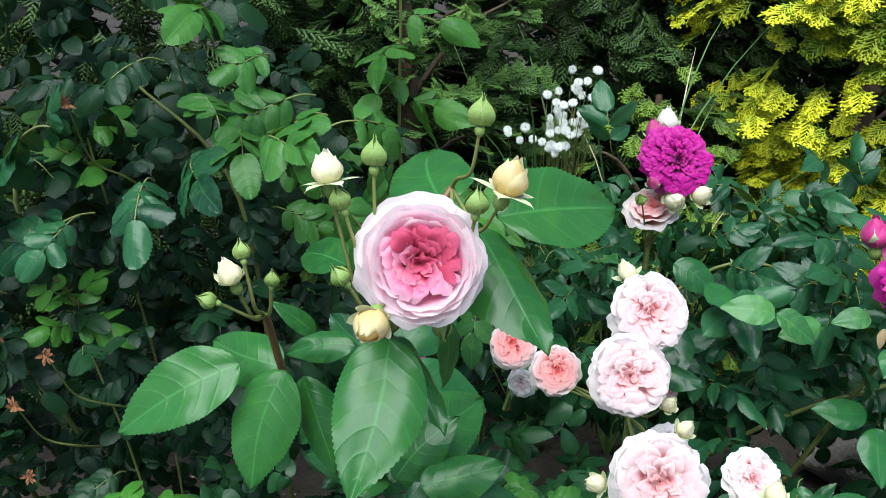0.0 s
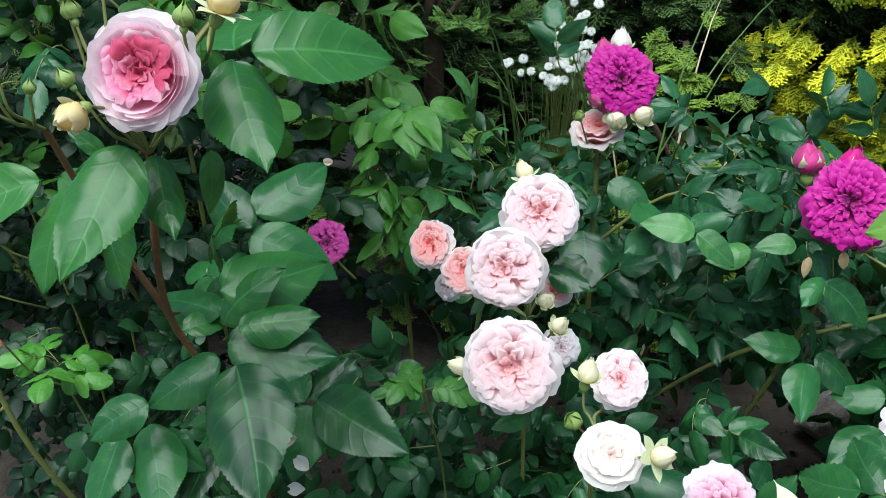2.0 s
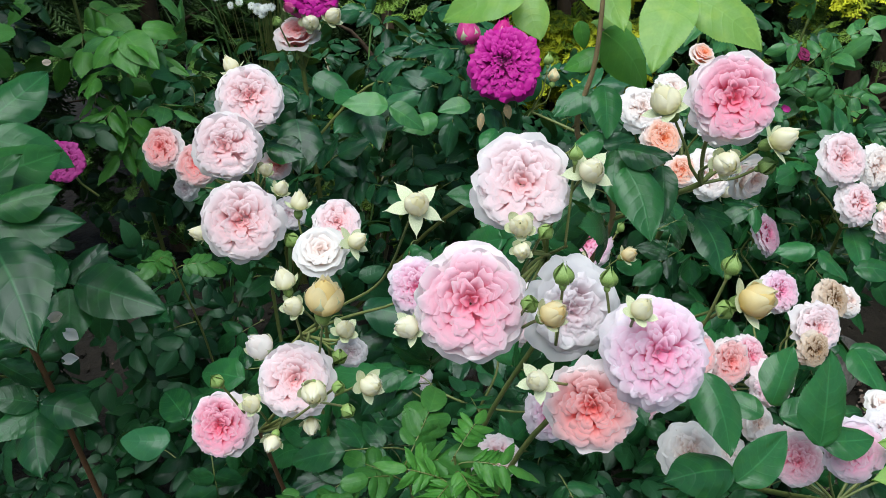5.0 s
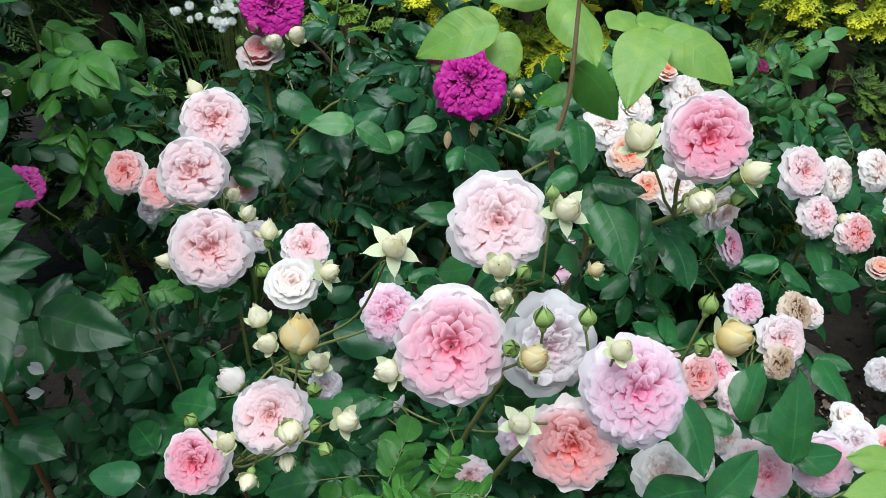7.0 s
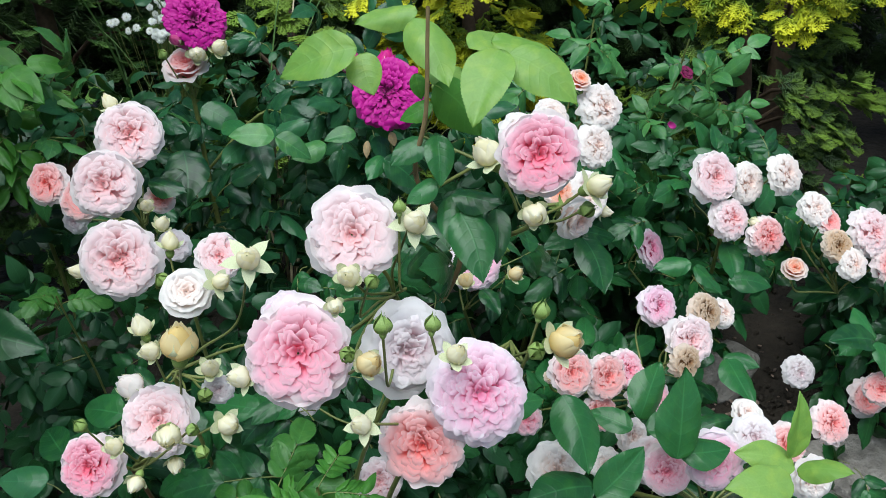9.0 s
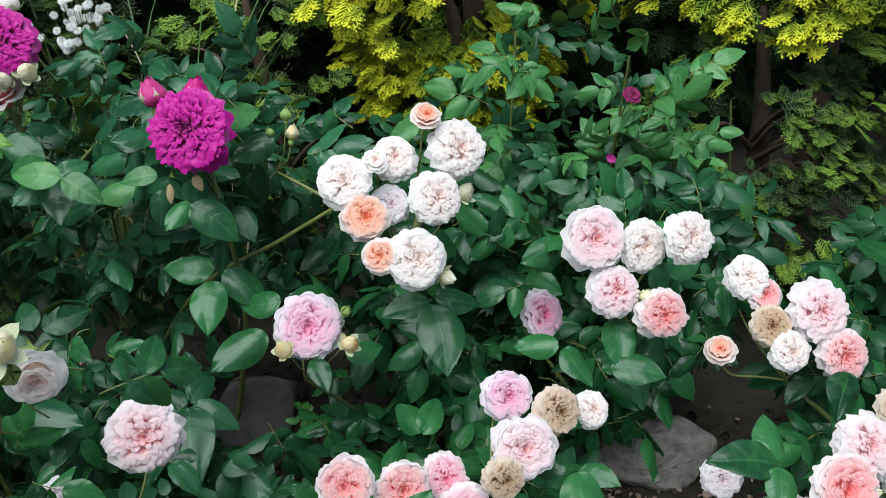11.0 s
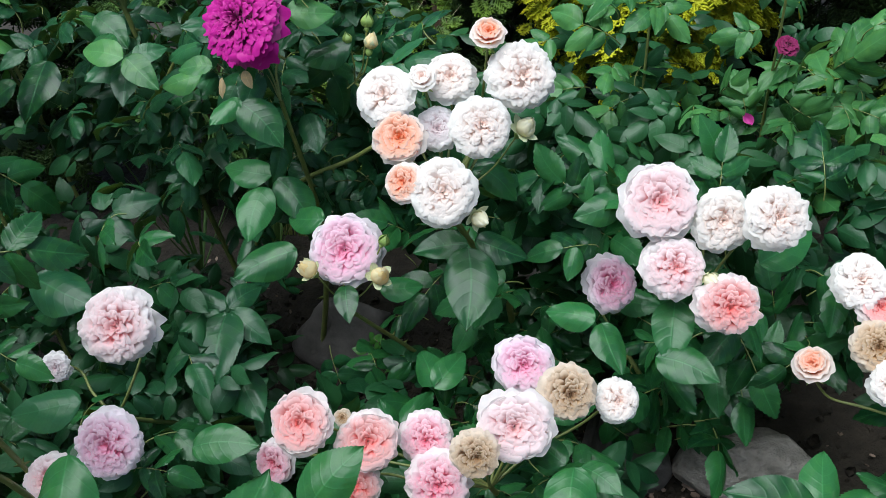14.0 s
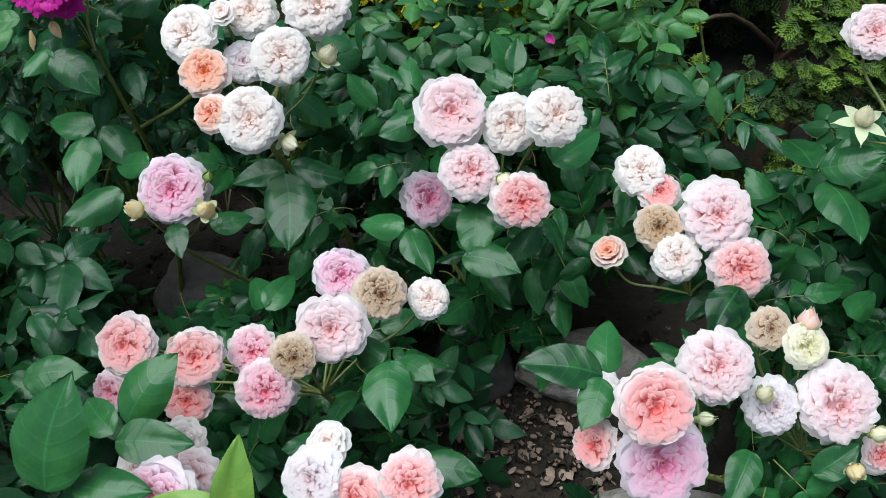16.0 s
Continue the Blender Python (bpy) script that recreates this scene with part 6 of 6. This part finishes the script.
# unseen leaves above the view, added to shade the shrub below
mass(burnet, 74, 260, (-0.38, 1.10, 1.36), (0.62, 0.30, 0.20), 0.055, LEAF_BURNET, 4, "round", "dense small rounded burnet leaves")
clothe(burnet, 75, 14, (-0.14, 0.90, 1.04), (0.12, 0.05, 0.13), 0.070, LEAF_HERB, 4, "round")
clothe(burnet, 76, 7, (-0.32, 0.90, 0.98), (0.12, 0.04, 0.10), 0.070, LEAF_DARK, 4, "round")


# ---- conifers of the hedge behind ----
def frond_points(seed, fine=True):
    """A flat fan of scaly twigs along local x, length 1."""
    rng = random.Random(seed)
    segs = []
    for k in range(15):
        u = 0.10 + 0.88 * k / 14
        s = 1 if k % 2 else -1
        ln = (0.46 * math.sin(math.pi * (0.18 + 0.80 * u)) + 0.06) * rng.uniform(0.8, 1.15)
        ang = s * math.radians(rng.uniform(34, 50))
        a = Vector((u * 0.9, 0, 0.03 * math.sin(4 * u)))
        d = Vector((math.cos(ang), math.sin(ang), rng.uniform(-0.12, 0.12)))
        segs.append((a, a + d * ln, 0.036))
        for j in range(4):
            w = 0.25 + 0.2 * j
            s2 = 1 if j % 2 else -1
            a2 = ang + s2 * math.radians(rng.uniform(30, 48))
            b = a + d * ln * w
            segs.append((b, b + Vector((math.cos(a2), math.sin(a2), rng.uniform(-0.2, 0.2))) * ln * 0.42 * (1.1 - 0.5 * w), 0.034))
    segs.append((Vector((0, 0, 0)), Vector((1.0, 0, -0.03)), 0.014))
    pts, faces = [], []
    for a, b, r in segs:
        f = frame_of(b - a, (0, 0, 1))
        n = len(pts)
        if not fine:
            for t in range(3):
                pts.append(tuple(a + f @ Vector((math.cos(2.094 * t) * r * 0.55, math.sin(2.094 * t) * r * 1.25, 0))))
            pts.append(tuple(b))
            faces += [(n, n + 1, n + 3), (n + 1, n + 2, n + 3), (n + 2, n, n + 3)]
            continue
        m = a * 0.45 + b * 0.55
        for c, q in ((a, 0.6), (m, 1.15)):
            for t in range(3):
                ang = 2.094 * t
                pts.append(tuple(c + f @ Vector((math.cos(ang) * r * 0.6, math.sin(ang) * r * 1.25, 0)) * q))
        pts.append(tuple(b))
        for t in range(3):
            u = (t + 1) % 3
            faces += [(n + t, n + u, n + 3 + u), (n + t, n + 3 + u, n + 3 + t), (n + 3 + t, n + 3 + u, n + 6)]
    return np.array(pts), np.array(faces)


FRONDS = [frond_points(k) for k in range(5)]
FAR_FRONDS = [frond_points(k, False) for k in range(5)]


def conifer(name, label, at, radii, centre_z, count, size, mat, seed, droop=0.6, front=True):
    tree = thing(name, label, "conifer")
    rng = random.Random(seed)
    base = Vector((at[0], at[1], 0))
    heap = Heap()
    tube(heap, smooth_line([base, base + Vector((0.02, 0, centre_z)), base + Vector((0, 0, centre_z + radii[2] * 0.95))], 6), 0.04, 0.008, 9)
    part("trunk", heap.mesh("trunk", BARK), tree)
    heap = Heap()
    each = 3 if mat is THUJA_GREEN else 10
    for k in range(count // each):
        # one bough: its sprays lie side by side, with a gap to the next
        d = Vector((rng.gauss(0, 1), rng.gauss(0, 1), rng.gauss(0, 0.9))).normalized()
        if front and d.y > 0.35:
            d.y = -d.y
        q = rng.uniform(0.70, 1.04) * (1 + 0.16 * noise.noise(d * 3.1 + Vector((seed, 0, 0))))
        p = Vector((base.x + d.x * radii[0] * q, base.y + d.y * radii[1] * q, centre_z + d.z * radii[2] * q))
        if p.z < 0.05:
            continue
        bough = Vector((d.x, d.y, d.z * 0.3 - droop * rng.uniform(0.4, 1.1))).normalized()
        across = bough.cross(Vector((0, 0, 1))).normalized()
        for j in range(each):
            o = across * rng.gauss(0, 0.75) * size + bough * rng.uniform(-0.9, 0.5) * size + Vector((0, 0, rng.gauss(0, 0.22) * size))
            way = (bough + across * rng.gauss(0, 0.45) + Vector((0, 0, rng.gauss(-0.05, 0.22)))).normalized()
            face = Vector((d.x * 0.8 + rng.gauss(0, 0.35), d.y * 0.8 + rng.gauss(0, 0.35), 0.7))
            side = face.cross(way).normalized()
            m = np.array(Matrix((way, side, way.cross(side))).transposed()) * size * rng.uniform(0.6, 1.1)
            pts, faces = (FAR_FRONDS if mat is THUJA_GREEN else FRONDS)[rng.randrange(5)]
            outer = 0.55 * (q - 0.70) / 0.34 + 0.25 * (j / each) - 0.15
            heap.add(pts @ m.T + np.array(p + o), faces, u=np.clip(0.55 * pts[:, 0] + outer, 0, 1))
        if k % (20 if mat is THUJA_GREEN else 6) == 0:
            limb = Heap()
            root = Vector((base.x, base.y, max(0.05, p.z * 0.8 - 0.05)))
            tube(limb, smooth_line([root, root * 0.5 + p * 0.5 + Vector((0, 0, 0.05)), p], 3), 0.008, 0.002, 5)
            part("limb", limb.mesh("limb", BARK), tree)
    tagged(part("crown", heap.mesh("crown", mat), tree), label, "", "", "stuff")
    return tree


conifer("gold_conifer", "golden yellow thuja with flat drooping sprays", (1.06, 2.30), (0.44, 0.50, 0.74), 1.10, 800, 0.088, THUJA_GOLD, 1)
conifer("gold_conifer", "golden yellow thuja at the hedge's end", (1.86, 2.00), (0.50, 0.50, 0.50), 0.98, 640, 0.088, THUJA_GOLD, 2)
conifer("green_conifer", "dense dark green dwarf conifer", (-0.08, 2.10), (0.36, 0.34, 0.62), 0.62, 1100, 0.062, THUJA_MOSS, 3, 0.0)
conifer("olive_conifer", "olive green thuja with lime-tipped sprays", (1.66, 1.84), (0.28, 0.38, 0.33), 0.34, 760, 0.056, THUJA_OLIVE, 4)
conifer("gold_conifer", "low yellow-green thuja in the hedge", (1.00, 2.20), (0.24, 0.28, 0.17), 0.50, 300, 0.070, THUJA_GOLD, 5)
conifer("olive_conifer", "olive green thuja low in the hedge", (0.52, 2.14), (0.34, 0.34, 0.40), 0.34, 520, 0.070, THUJA_OLIVE, 15)
conifer("green_conifer", "dark green hedge conifer", (-0.85, 2.15), (0.7, 0.5, 0.9), 0.80, 1700, 0.12, THUJA_GREEN, 6)
conifer("green_conifer", "dark green hedge conifer", (0.35, 2.75), (0.85, 0.4, 0.9), 0.80, 2000, 0.12, THUJA_GREEN, 7)
conifer("green_conifer", "dark green hedge conifer", (1.55, 2.85), (0.85, 0.4, 0.9), 0.80, 2000, 0.12, THUJA_GREEN, 8)
conifer("green_conifer", "dark green hedge conifer", (2.85, 2.3), (0.6, 0.6, 0.9), 0.85, 1300, 0.12, THUJA_GREEN, 9)
conifer("green_conifer", "dark green hedge conifer in the back row", (0.55, 3.35), (1.25, 0.4, 1.1), 0.95, 1700, 0.19, THUJA_GREEN, 10)
conifer("green_conifer", "dark green hedge conifer in the back row", (2.35, 3.25), (1.25, 0.4, 1.1), 0.95, 1700, 0.19, THUJA_GREEN, 11)


# ---- white double feverfew ----
def daisy_mesh(seed):
    rng = random.Random(seed)
    heap = Heap()
    for ring, (count, r, z) in enumerate(((18, 1.0, 0.0), (15, 0.8, 0.14), (11, 0.55, 0.24), (7, 0.3, 0.30))):
        for k in range(count):
            a = 2 * math.pi * (k + 0.5 * ring) / count + rng.uniform(-0.08, 0.08)
            pts, us = [], []
            for i in range(4):
                u = i / 3
                w = 0.13 * math.sin(0.5 + 2.2 * u)
                for v in (-1, 0, 1):
                    rad = 0.08 + (r - 0.08) * u
                    pts.append((rad * math.cos(a) - w * v * math.sin(a), rad * math.sin(a) + w * v * math.cos(a), z * u + 0.03 * abs(v) - 0.10 * u * u * (ring == 0)))
                    us.append(u)
            heap.sheet(pts, 4, 3, u=us, v=0.0, ring=0.7)
    return heap.mesh("flower", PETALS["daisy"])


feverfew = thing("feverfew", "bushy feverfew with small white double flowers", "flower")
DAISY = [daisy_mesh(k) for k in range(3)]
rng = random.Random(12)
for k in range(54):
    if k < 5:
        x, z = 0.162 + rng.gauss(0, 0.012), 0.747 + rng.gauss(0, 0.012)
    else:
        q = rng.random()
        x, z = 0.242 + 0.04 * q + rng.gauss(0, 0.028), 0.715 + 0.12 * q + rng.gauss(0, 0.022)
    y = 1.76 + rng.uniform(-0.04, 0.04)
    face = Vector((rng.gauss(0, .3), -0.9, 0.5 + rng.gauss(0, .3)))
    part("flower", DAISY[k % 3], feverfew, "", place((x, y, z), face, (1, 0, 0), rng.uniform(0.0082, 0.011)))
    heap = Heap()
    top = Vector((x, y, z)) - face.normalized() * 0.002
    tube(heap, smooth_line([Vector((0.20 + rng.uniform(-.06, .06), 1.82, 0)), Vector((0.5 * x + 0.11, 1.82, 0.45)), top], 5), 0.0018, 0.0006, 5)
    part("stem", heap.mesh("stem", CANE), feverfew)
mass(feverfew, 90, 60, (0.27, 1.84, 0.40), (0.18, 0.08, 0.32), 0.045, LEAF_SHADED, 3, "long", "cut feverfew leaves")


# ---- young shoot with fresh leaves behind the hero rose ----
shoot = thing("rose_bush", "slender rose shoot with fresh glossy light leaves", "rose bush", group="rose bushes of the bed")
cane(shoot, [(0.02, 1.42, 0), (0.01, 1.36, 0.45), (-0.04, 1.34, 0.80), (-0.035, 1.33, 1.08)], 0.005, 0.002, CANE, 10, 61)
cane(shoot, [(0.01, 1.36, 0.45), (0.03, 1.27, 0.70), (0.05, 1.24, 0.80)], 0.003, 0.0015, CANE, 6, 62)
rng = random.Random(63)
for k in range(9):
    z = 0.72 + 0.042 * k
    a = 2.4 * k
    leaf(shoot, (-0.035, 1.335, z), (math.cos(a), -0.7 + 0.3 * math.sin(a), rng.uniform(-0.3, 0.3)), (rng.gauss(0, .3), -0.6, 0.7), 0.064, LEAF_FRESH, 1 + k % 2, "rose", 630 + k)
for k in range(9):
    leaf(shoot, (0.03 + rng.uniform(-.05, .05), 1.25 + rng.uniform(-.03, .03), 0.62 + 0.022 * k), (rng.gauss(0, .7), -0.6, rng.gauss(-0.1, .2)), (rng.gauss(0, .3), -0.5, 0.8), 0.055, LEAF_FRESH, 2, "long" if k % 3 else "rose", 650 + k)


# ---- self-sown ash-like seedlings ----
def seedling(at, label, count, size, seed, mat, pairs=5, kind="long"):
    plant = thing("seedling", label, "plant")
    rng = random.Random(seed)
    top = Vector(at)
    cane(plant, [(at[0], at[1] + 0.12, 0), (at[0] + 0.02, at[1] + 0.06, at[2] * 0.6), tuple(top)], 0.0022, 0.0014, CANE, 0, seed)
    for k in range(count):
        a = 6.28 * k / count + rng.uniform(-0.4, 0.4)
        leaf(plant, top + Vector((0, 0, rng.uniform(-0.04, 0.02))), (math.cos(a), math.sin(a) * 0.7 - 0.2, rng.uniform(-0.1, 0.6)), (rng.gauss(0, .2), -0.45, 0.85), size * rng.uniform(0.8, 1.15), mat, pairs, kind, seed * 50 + k)
    return plant


seedling((0.445, 0.40, 0.60), "fresh green seedling with feathery pinnate leaves", 8, 0.045, 71, LEAF_FRESH, 6)
seedling((0.40, 0.43, 0.57), "fresh green seedling with paired oval leaflets", 6, 0.052, 72, LEAF_HERB, 4, "round")
seedling((0.30, 0.47, 0.50), "small green seedling with paired oval leaflets", 5, 0.050, 73, LEAF_HERB, 4, "round")
seedling((0.13, 0.86, 0.60), "small vetch-like seedling among the roses", 4, 0.040, 74, LEAF_HERB, 6, "round")
seedling((-0.39, 0.93, 0.80), "bright young clover-leaved seedling", 5, 0.036, 75, LEAF_FRESH, 2, "round")
seedling((-0.37, 1.00, 0.98), "bright young clover-leaved seedling", 5, 0.036, 76, LEAF_FRESH, 2, "round")
seedling((-0.30, 0.80, 0.62), "bright young clover-leaved seedling", 6, 0.036, 77, LEAF_FRESH, 2, "round")
seedling((0.70, 1.22, 0.16), "low green seedling on the soil", 5, 0.040, 78, LEAF_HERB, 3, "rose")
seedling((1.52, 1.50, 0.36), "narrow-leaved dark green shoot below the hedge", 7, 0.07, 79, LEAF_DARK, 2, "long")


# ---- spent flowers of the burnet shrub ----
def spent_mesh(seed):
    rng = random.Random(seed)
    heap = Heap()
    pts, r, s = lathe([(0.02, -0.6), (0.22, -0.5), (0.26, -0.25), (0.16, -0.05), (0.02, 0.0)], 8)
    heap.sheet(pts, r, s, True)
    for k in range(16):
        a, lean = rng.uniform(0, 6.28), rng.uniform(0.25, 1.0)
        w, ln = rng.uniform(0.05, 0.16), rng.uniform(0.5, 1.0)
        rows = []
        for i in range(5):
            u = i / 4
            rad, z = 0.1 + lean * ln * u + 0.06 * math.sin(9 * u + k), ln * u * (1 - 0.6 * lean) - 0.25 * lean * u * u + 0.05 * math.sin(7 * u + k)
            for v in (-1, 0, 1):
                ww = w * math.sin(0.5 + 2.3 * u)
                rows.append((rad * math.cos(a) - ww * v * math.sin(a), rad * math.sin(a) + ww * v * math.cos(a), z + 0.05 * v * v))
        heap.sheet(rows, 5, 3)
    return heap.mesh("spent_flower", SPENT)


SPENTS = [spent_mesh(k) for k in range(3)]


def spent(bush, at, size, k):
    part("spent_flower", SPENTS[k % 3], bush, "withered reddish brown flower head", place(at, (0.2, -0.8, 0.5), (1, 0, 0.2), size))
    stalk(bush, Vector(at) + Vector((0, 0.006, -0.006)), Vector((0.2, -0.5, 0.8)), Vector(at) + Vector((0.03, 0.12, -0.14)), 0.0010, 0.0016)


spent(burnet, (-0.344, 0.896, 1.047), 0.012, 0)
spent(burnet, (-0.363, 0.792, 0.823), 0.013, 1)
spent(burnet, (-0.315, 0.736, 0.685), 0.010, 2)
spent(burnet, (-0.270, 1.02, 1.085), 0.016, 0)
spent(burnet, (-0.255, 1.03, 1.10), 0.013, 1)
spent(burnet, (-0.451, 0.87, 0.80), 0.012, 2)
spent(burnet, (-0.427, 0.83, 0.74), 0.012, 0)
spent(burnet, (-0.406, 0.79, 0.68), 0.012, 1)
spent(burnet, (-0.11, 0.70, 0.60), 0.013, 2)
spent(burnet, (-0.09, 0.72, 0.55), 0.013, 0)
spent(burnet, (-0.15, 0.70, 0.50), 0.012, 1)


# ---- shed petals caught on leaves, a browned leaf, spent crimson flowers ----
def shed_petal(at, size, facing, mat, label, seed):
    rng = random.Random(seed)
    rows = []
    for i in range(6):
        u = i / 5
        for j in range(6):
            v = j / 2.5 - 1
            w = math.sin(0.4 + 2.4 * u)
            rows.append((u - 0.5, 0.42 * v * w, 0.55 * v * v + 0.5 * (u - 0.5) ** 2 + 0.05 * rng.random()))
    ob = new("petal", mesh_of("petal", rows, grid_faces(6, 6), mat, True, u=[0.8] * 36, v=[0.0] * 36, ring=[0.9] * 36))
    ob.matrix_world = place(at, facing, (rng.uniform(-1, 1), rng.uniform(-1, 1), 0), size)
    return tagged(ob, label, "petal", "shed petals caught on leaves")


# the first is a curled leaf scrap, built with the petal mesh
shed_petal((0.058, 0.764, 0.904), 0.009, (0.2, -0.8, 0.5), PETALS["tan"], "pale dried petal caught on a leaf", 1)
shed_petal((0.02, 0.70, 0.62), 0.016, (0, -0.7, 0.6), PETALS["tan"], "small dried petal on rose leaf", 2)
shed_petal((0.035, 0.69, 0.60), 0.018, (0.1, -0.7, 0.6), PETALS["white"], "small white shed petal on rose leaf", 3)
shed_petal((0.03, 0.685, 0.57), 0.017, (-0.1, -0.7, 0.6), PETALS["white"], "small white shed petal on rose leaf", 4)
shed_petal((1.246, 1.36, 0.545), 0.018, (0, -0.7, 0.7), PETALS["magenta"], "magenta petal fallen onto rose leaf", 5)
shed_petal((-0.10, 0.66, 0.47), 0.018, (0, -0.6, 0.7), PETALS["white"], "white shed petal deep in the foliage", 6)

BROWNED = leaf_material("leaf_browned", (0.28, 0.19, 0.09), (0.50, 0.38, 0.22), 0.6, 0.3, 0.2)
leaflet(purple_rose, (0.600, 1.075, 0.745), (0.628, 1.055, 0.70), (-0.1, -0.8, 0.4), LEAF, 1.2, "rose", 3)
leaflet(purple_rose, (0.626, 1.056, 0.712), (0.634, 1.050, 0.690), (0.2, -0.8, 0.4), BROWNED, 1.1, "rose", 1, "browned crumpled leaflet")
leaflet(purple_rose, (0.590, 1.060, 0.70), (0.584, 1.050, 0.675), (-0.3, -0.8, 0.3), BROWNED, 0.7, "rose", 2, "browned narrow leaflet")
bloom(back_rose, "maroon", "open", (1.29, 1.40, 0.645), 0.018, (0.3, -0.5, 0.7), (1.28, 1.46, 0.55), 31, "withered crimson flower")
bloom(back_rose, "maroon", "open", (1.244, 1.30, 0.88), 0.016, (0.1, -0.6, 0.7), (1.27, 1.42, 0.75), 31, "withered crimson flower")


# ---- dry and green grass by the feverfew ----
def tuft(at, mat, count, length, label, seed):
    ob = thing("grass_tuft", label, "grass", (0, 0, 0))
    rng = random.Random(seed)
    for k in range(count):
        heap = Heap()
        a, lean, ln = rng.uniform(0, 6.28), rng.uniform(0.15, 0.6), length * rng.uniform(0.6, 1.1)
        rows = []
        for i in range(10):
            u = i / 9
            rad, z = lean * ln * u + 0.35 * ln * max(0, u - 0.5) ** 2, ln * (u - 0.55 * max(0, u - 0.45) ** 2)
            c = Vector((at[0] + rad * math.cos(a), at[1] + rad * math.sin(a), z + at[2]))
            w = 0.0035 * (1 - u) ** 0.6 + 0.0003
            side = Vector((-math.sin(a), math.cos(a), 0))
            rows += [c - side * w, c + Vector((0, 0, -0.0012 * (1 - u))), c + side * w]
        heap.sheet([tuple(q) for q in rows], 10, 3)
        part("blade", heap.mesh("blade", mat), ob)
    return ob


tuft((0.22, 1.74, 0), GRASS, 22, 1.05, "tall green grass blades behind the feverfew", 81)
tuft((0.38, 1.72, 0), GRASS, 16, 1.05, "tall green grass blades behind the feverfew", 82)
tuft((0.44, 1.74, 0), STRAW, 8, 1.0, "dry bent straw below the hedge", 83)
tuft((0.08, 1.62, 0), GRASS, 10, 0.8, "thin green grass blades among the shrubs", 84)


# ---- clods and crumbs of soil where the bed lies bare ----
def crumbs():
    rng = random.Random(91)
    heap = Heap()
    ball = [(0, 0, 1), (0.9, 0, 0.3), (0.28, 0.86, 0.3), (-0.73, 0.53, 0.3), (-0.73, -0.53, 0.3), (0.28, -0.86, 0.3), (0.7, 0.5, -0.5), (-0.3, 0.8, -0.5), (-0.9, 0, -0.5), (-0.3, -0.8, -0.5), (0.7, -0.5, -0.5)]
    faces = [(0, 1, 2), (0, 2, 3), (0, 3, 4), (0, 4, 5), (0, 5, 1), (1, 6, 2), (2, 6, 7), (2, 7, 3), (3, 7, 8), (3, 8, 4), (4, 8, 9), (4, 9, 5), (5, 9, 10), (5, 10, 1), (1, 10, 6)]
    for k in range(2600):
        if k < 1100:
            x, y = rng.gauss(1.24, 0.13), rng.gauss(1.04, 0.14)
        elif k < 1900:
            x, y = rng.gauss(0.58, 0.16), rng.gauss(1.30, 0.14)
        else:
            x, y = rng.uniform(-0.4, 1.9), rng.uniform(0.4, 1.7)
        s = 0.0035 + 0.010 * rng.random() ** 3
        m = np.array(pose(x, y, ground_height(x, y) + 0.3 * s, rng.uniform(0, 360), rng.uniform(0, 360), rng.uniform(0, 360))) * 1.0
        pts = np.array([[c * s * rng.uniform(0.7, 1.3) for c in q] for q in ball])
        heap.add(pts @ m[:3, :3].T + m[:3, 3], faces)
    ob = new("soil_crumbs", heap.mesh("soil_crumbs", SOIL, False))
    return tagged(ob, "loose dark clods and crumbs of soil", "soil", "", "stuff")


crumbs()
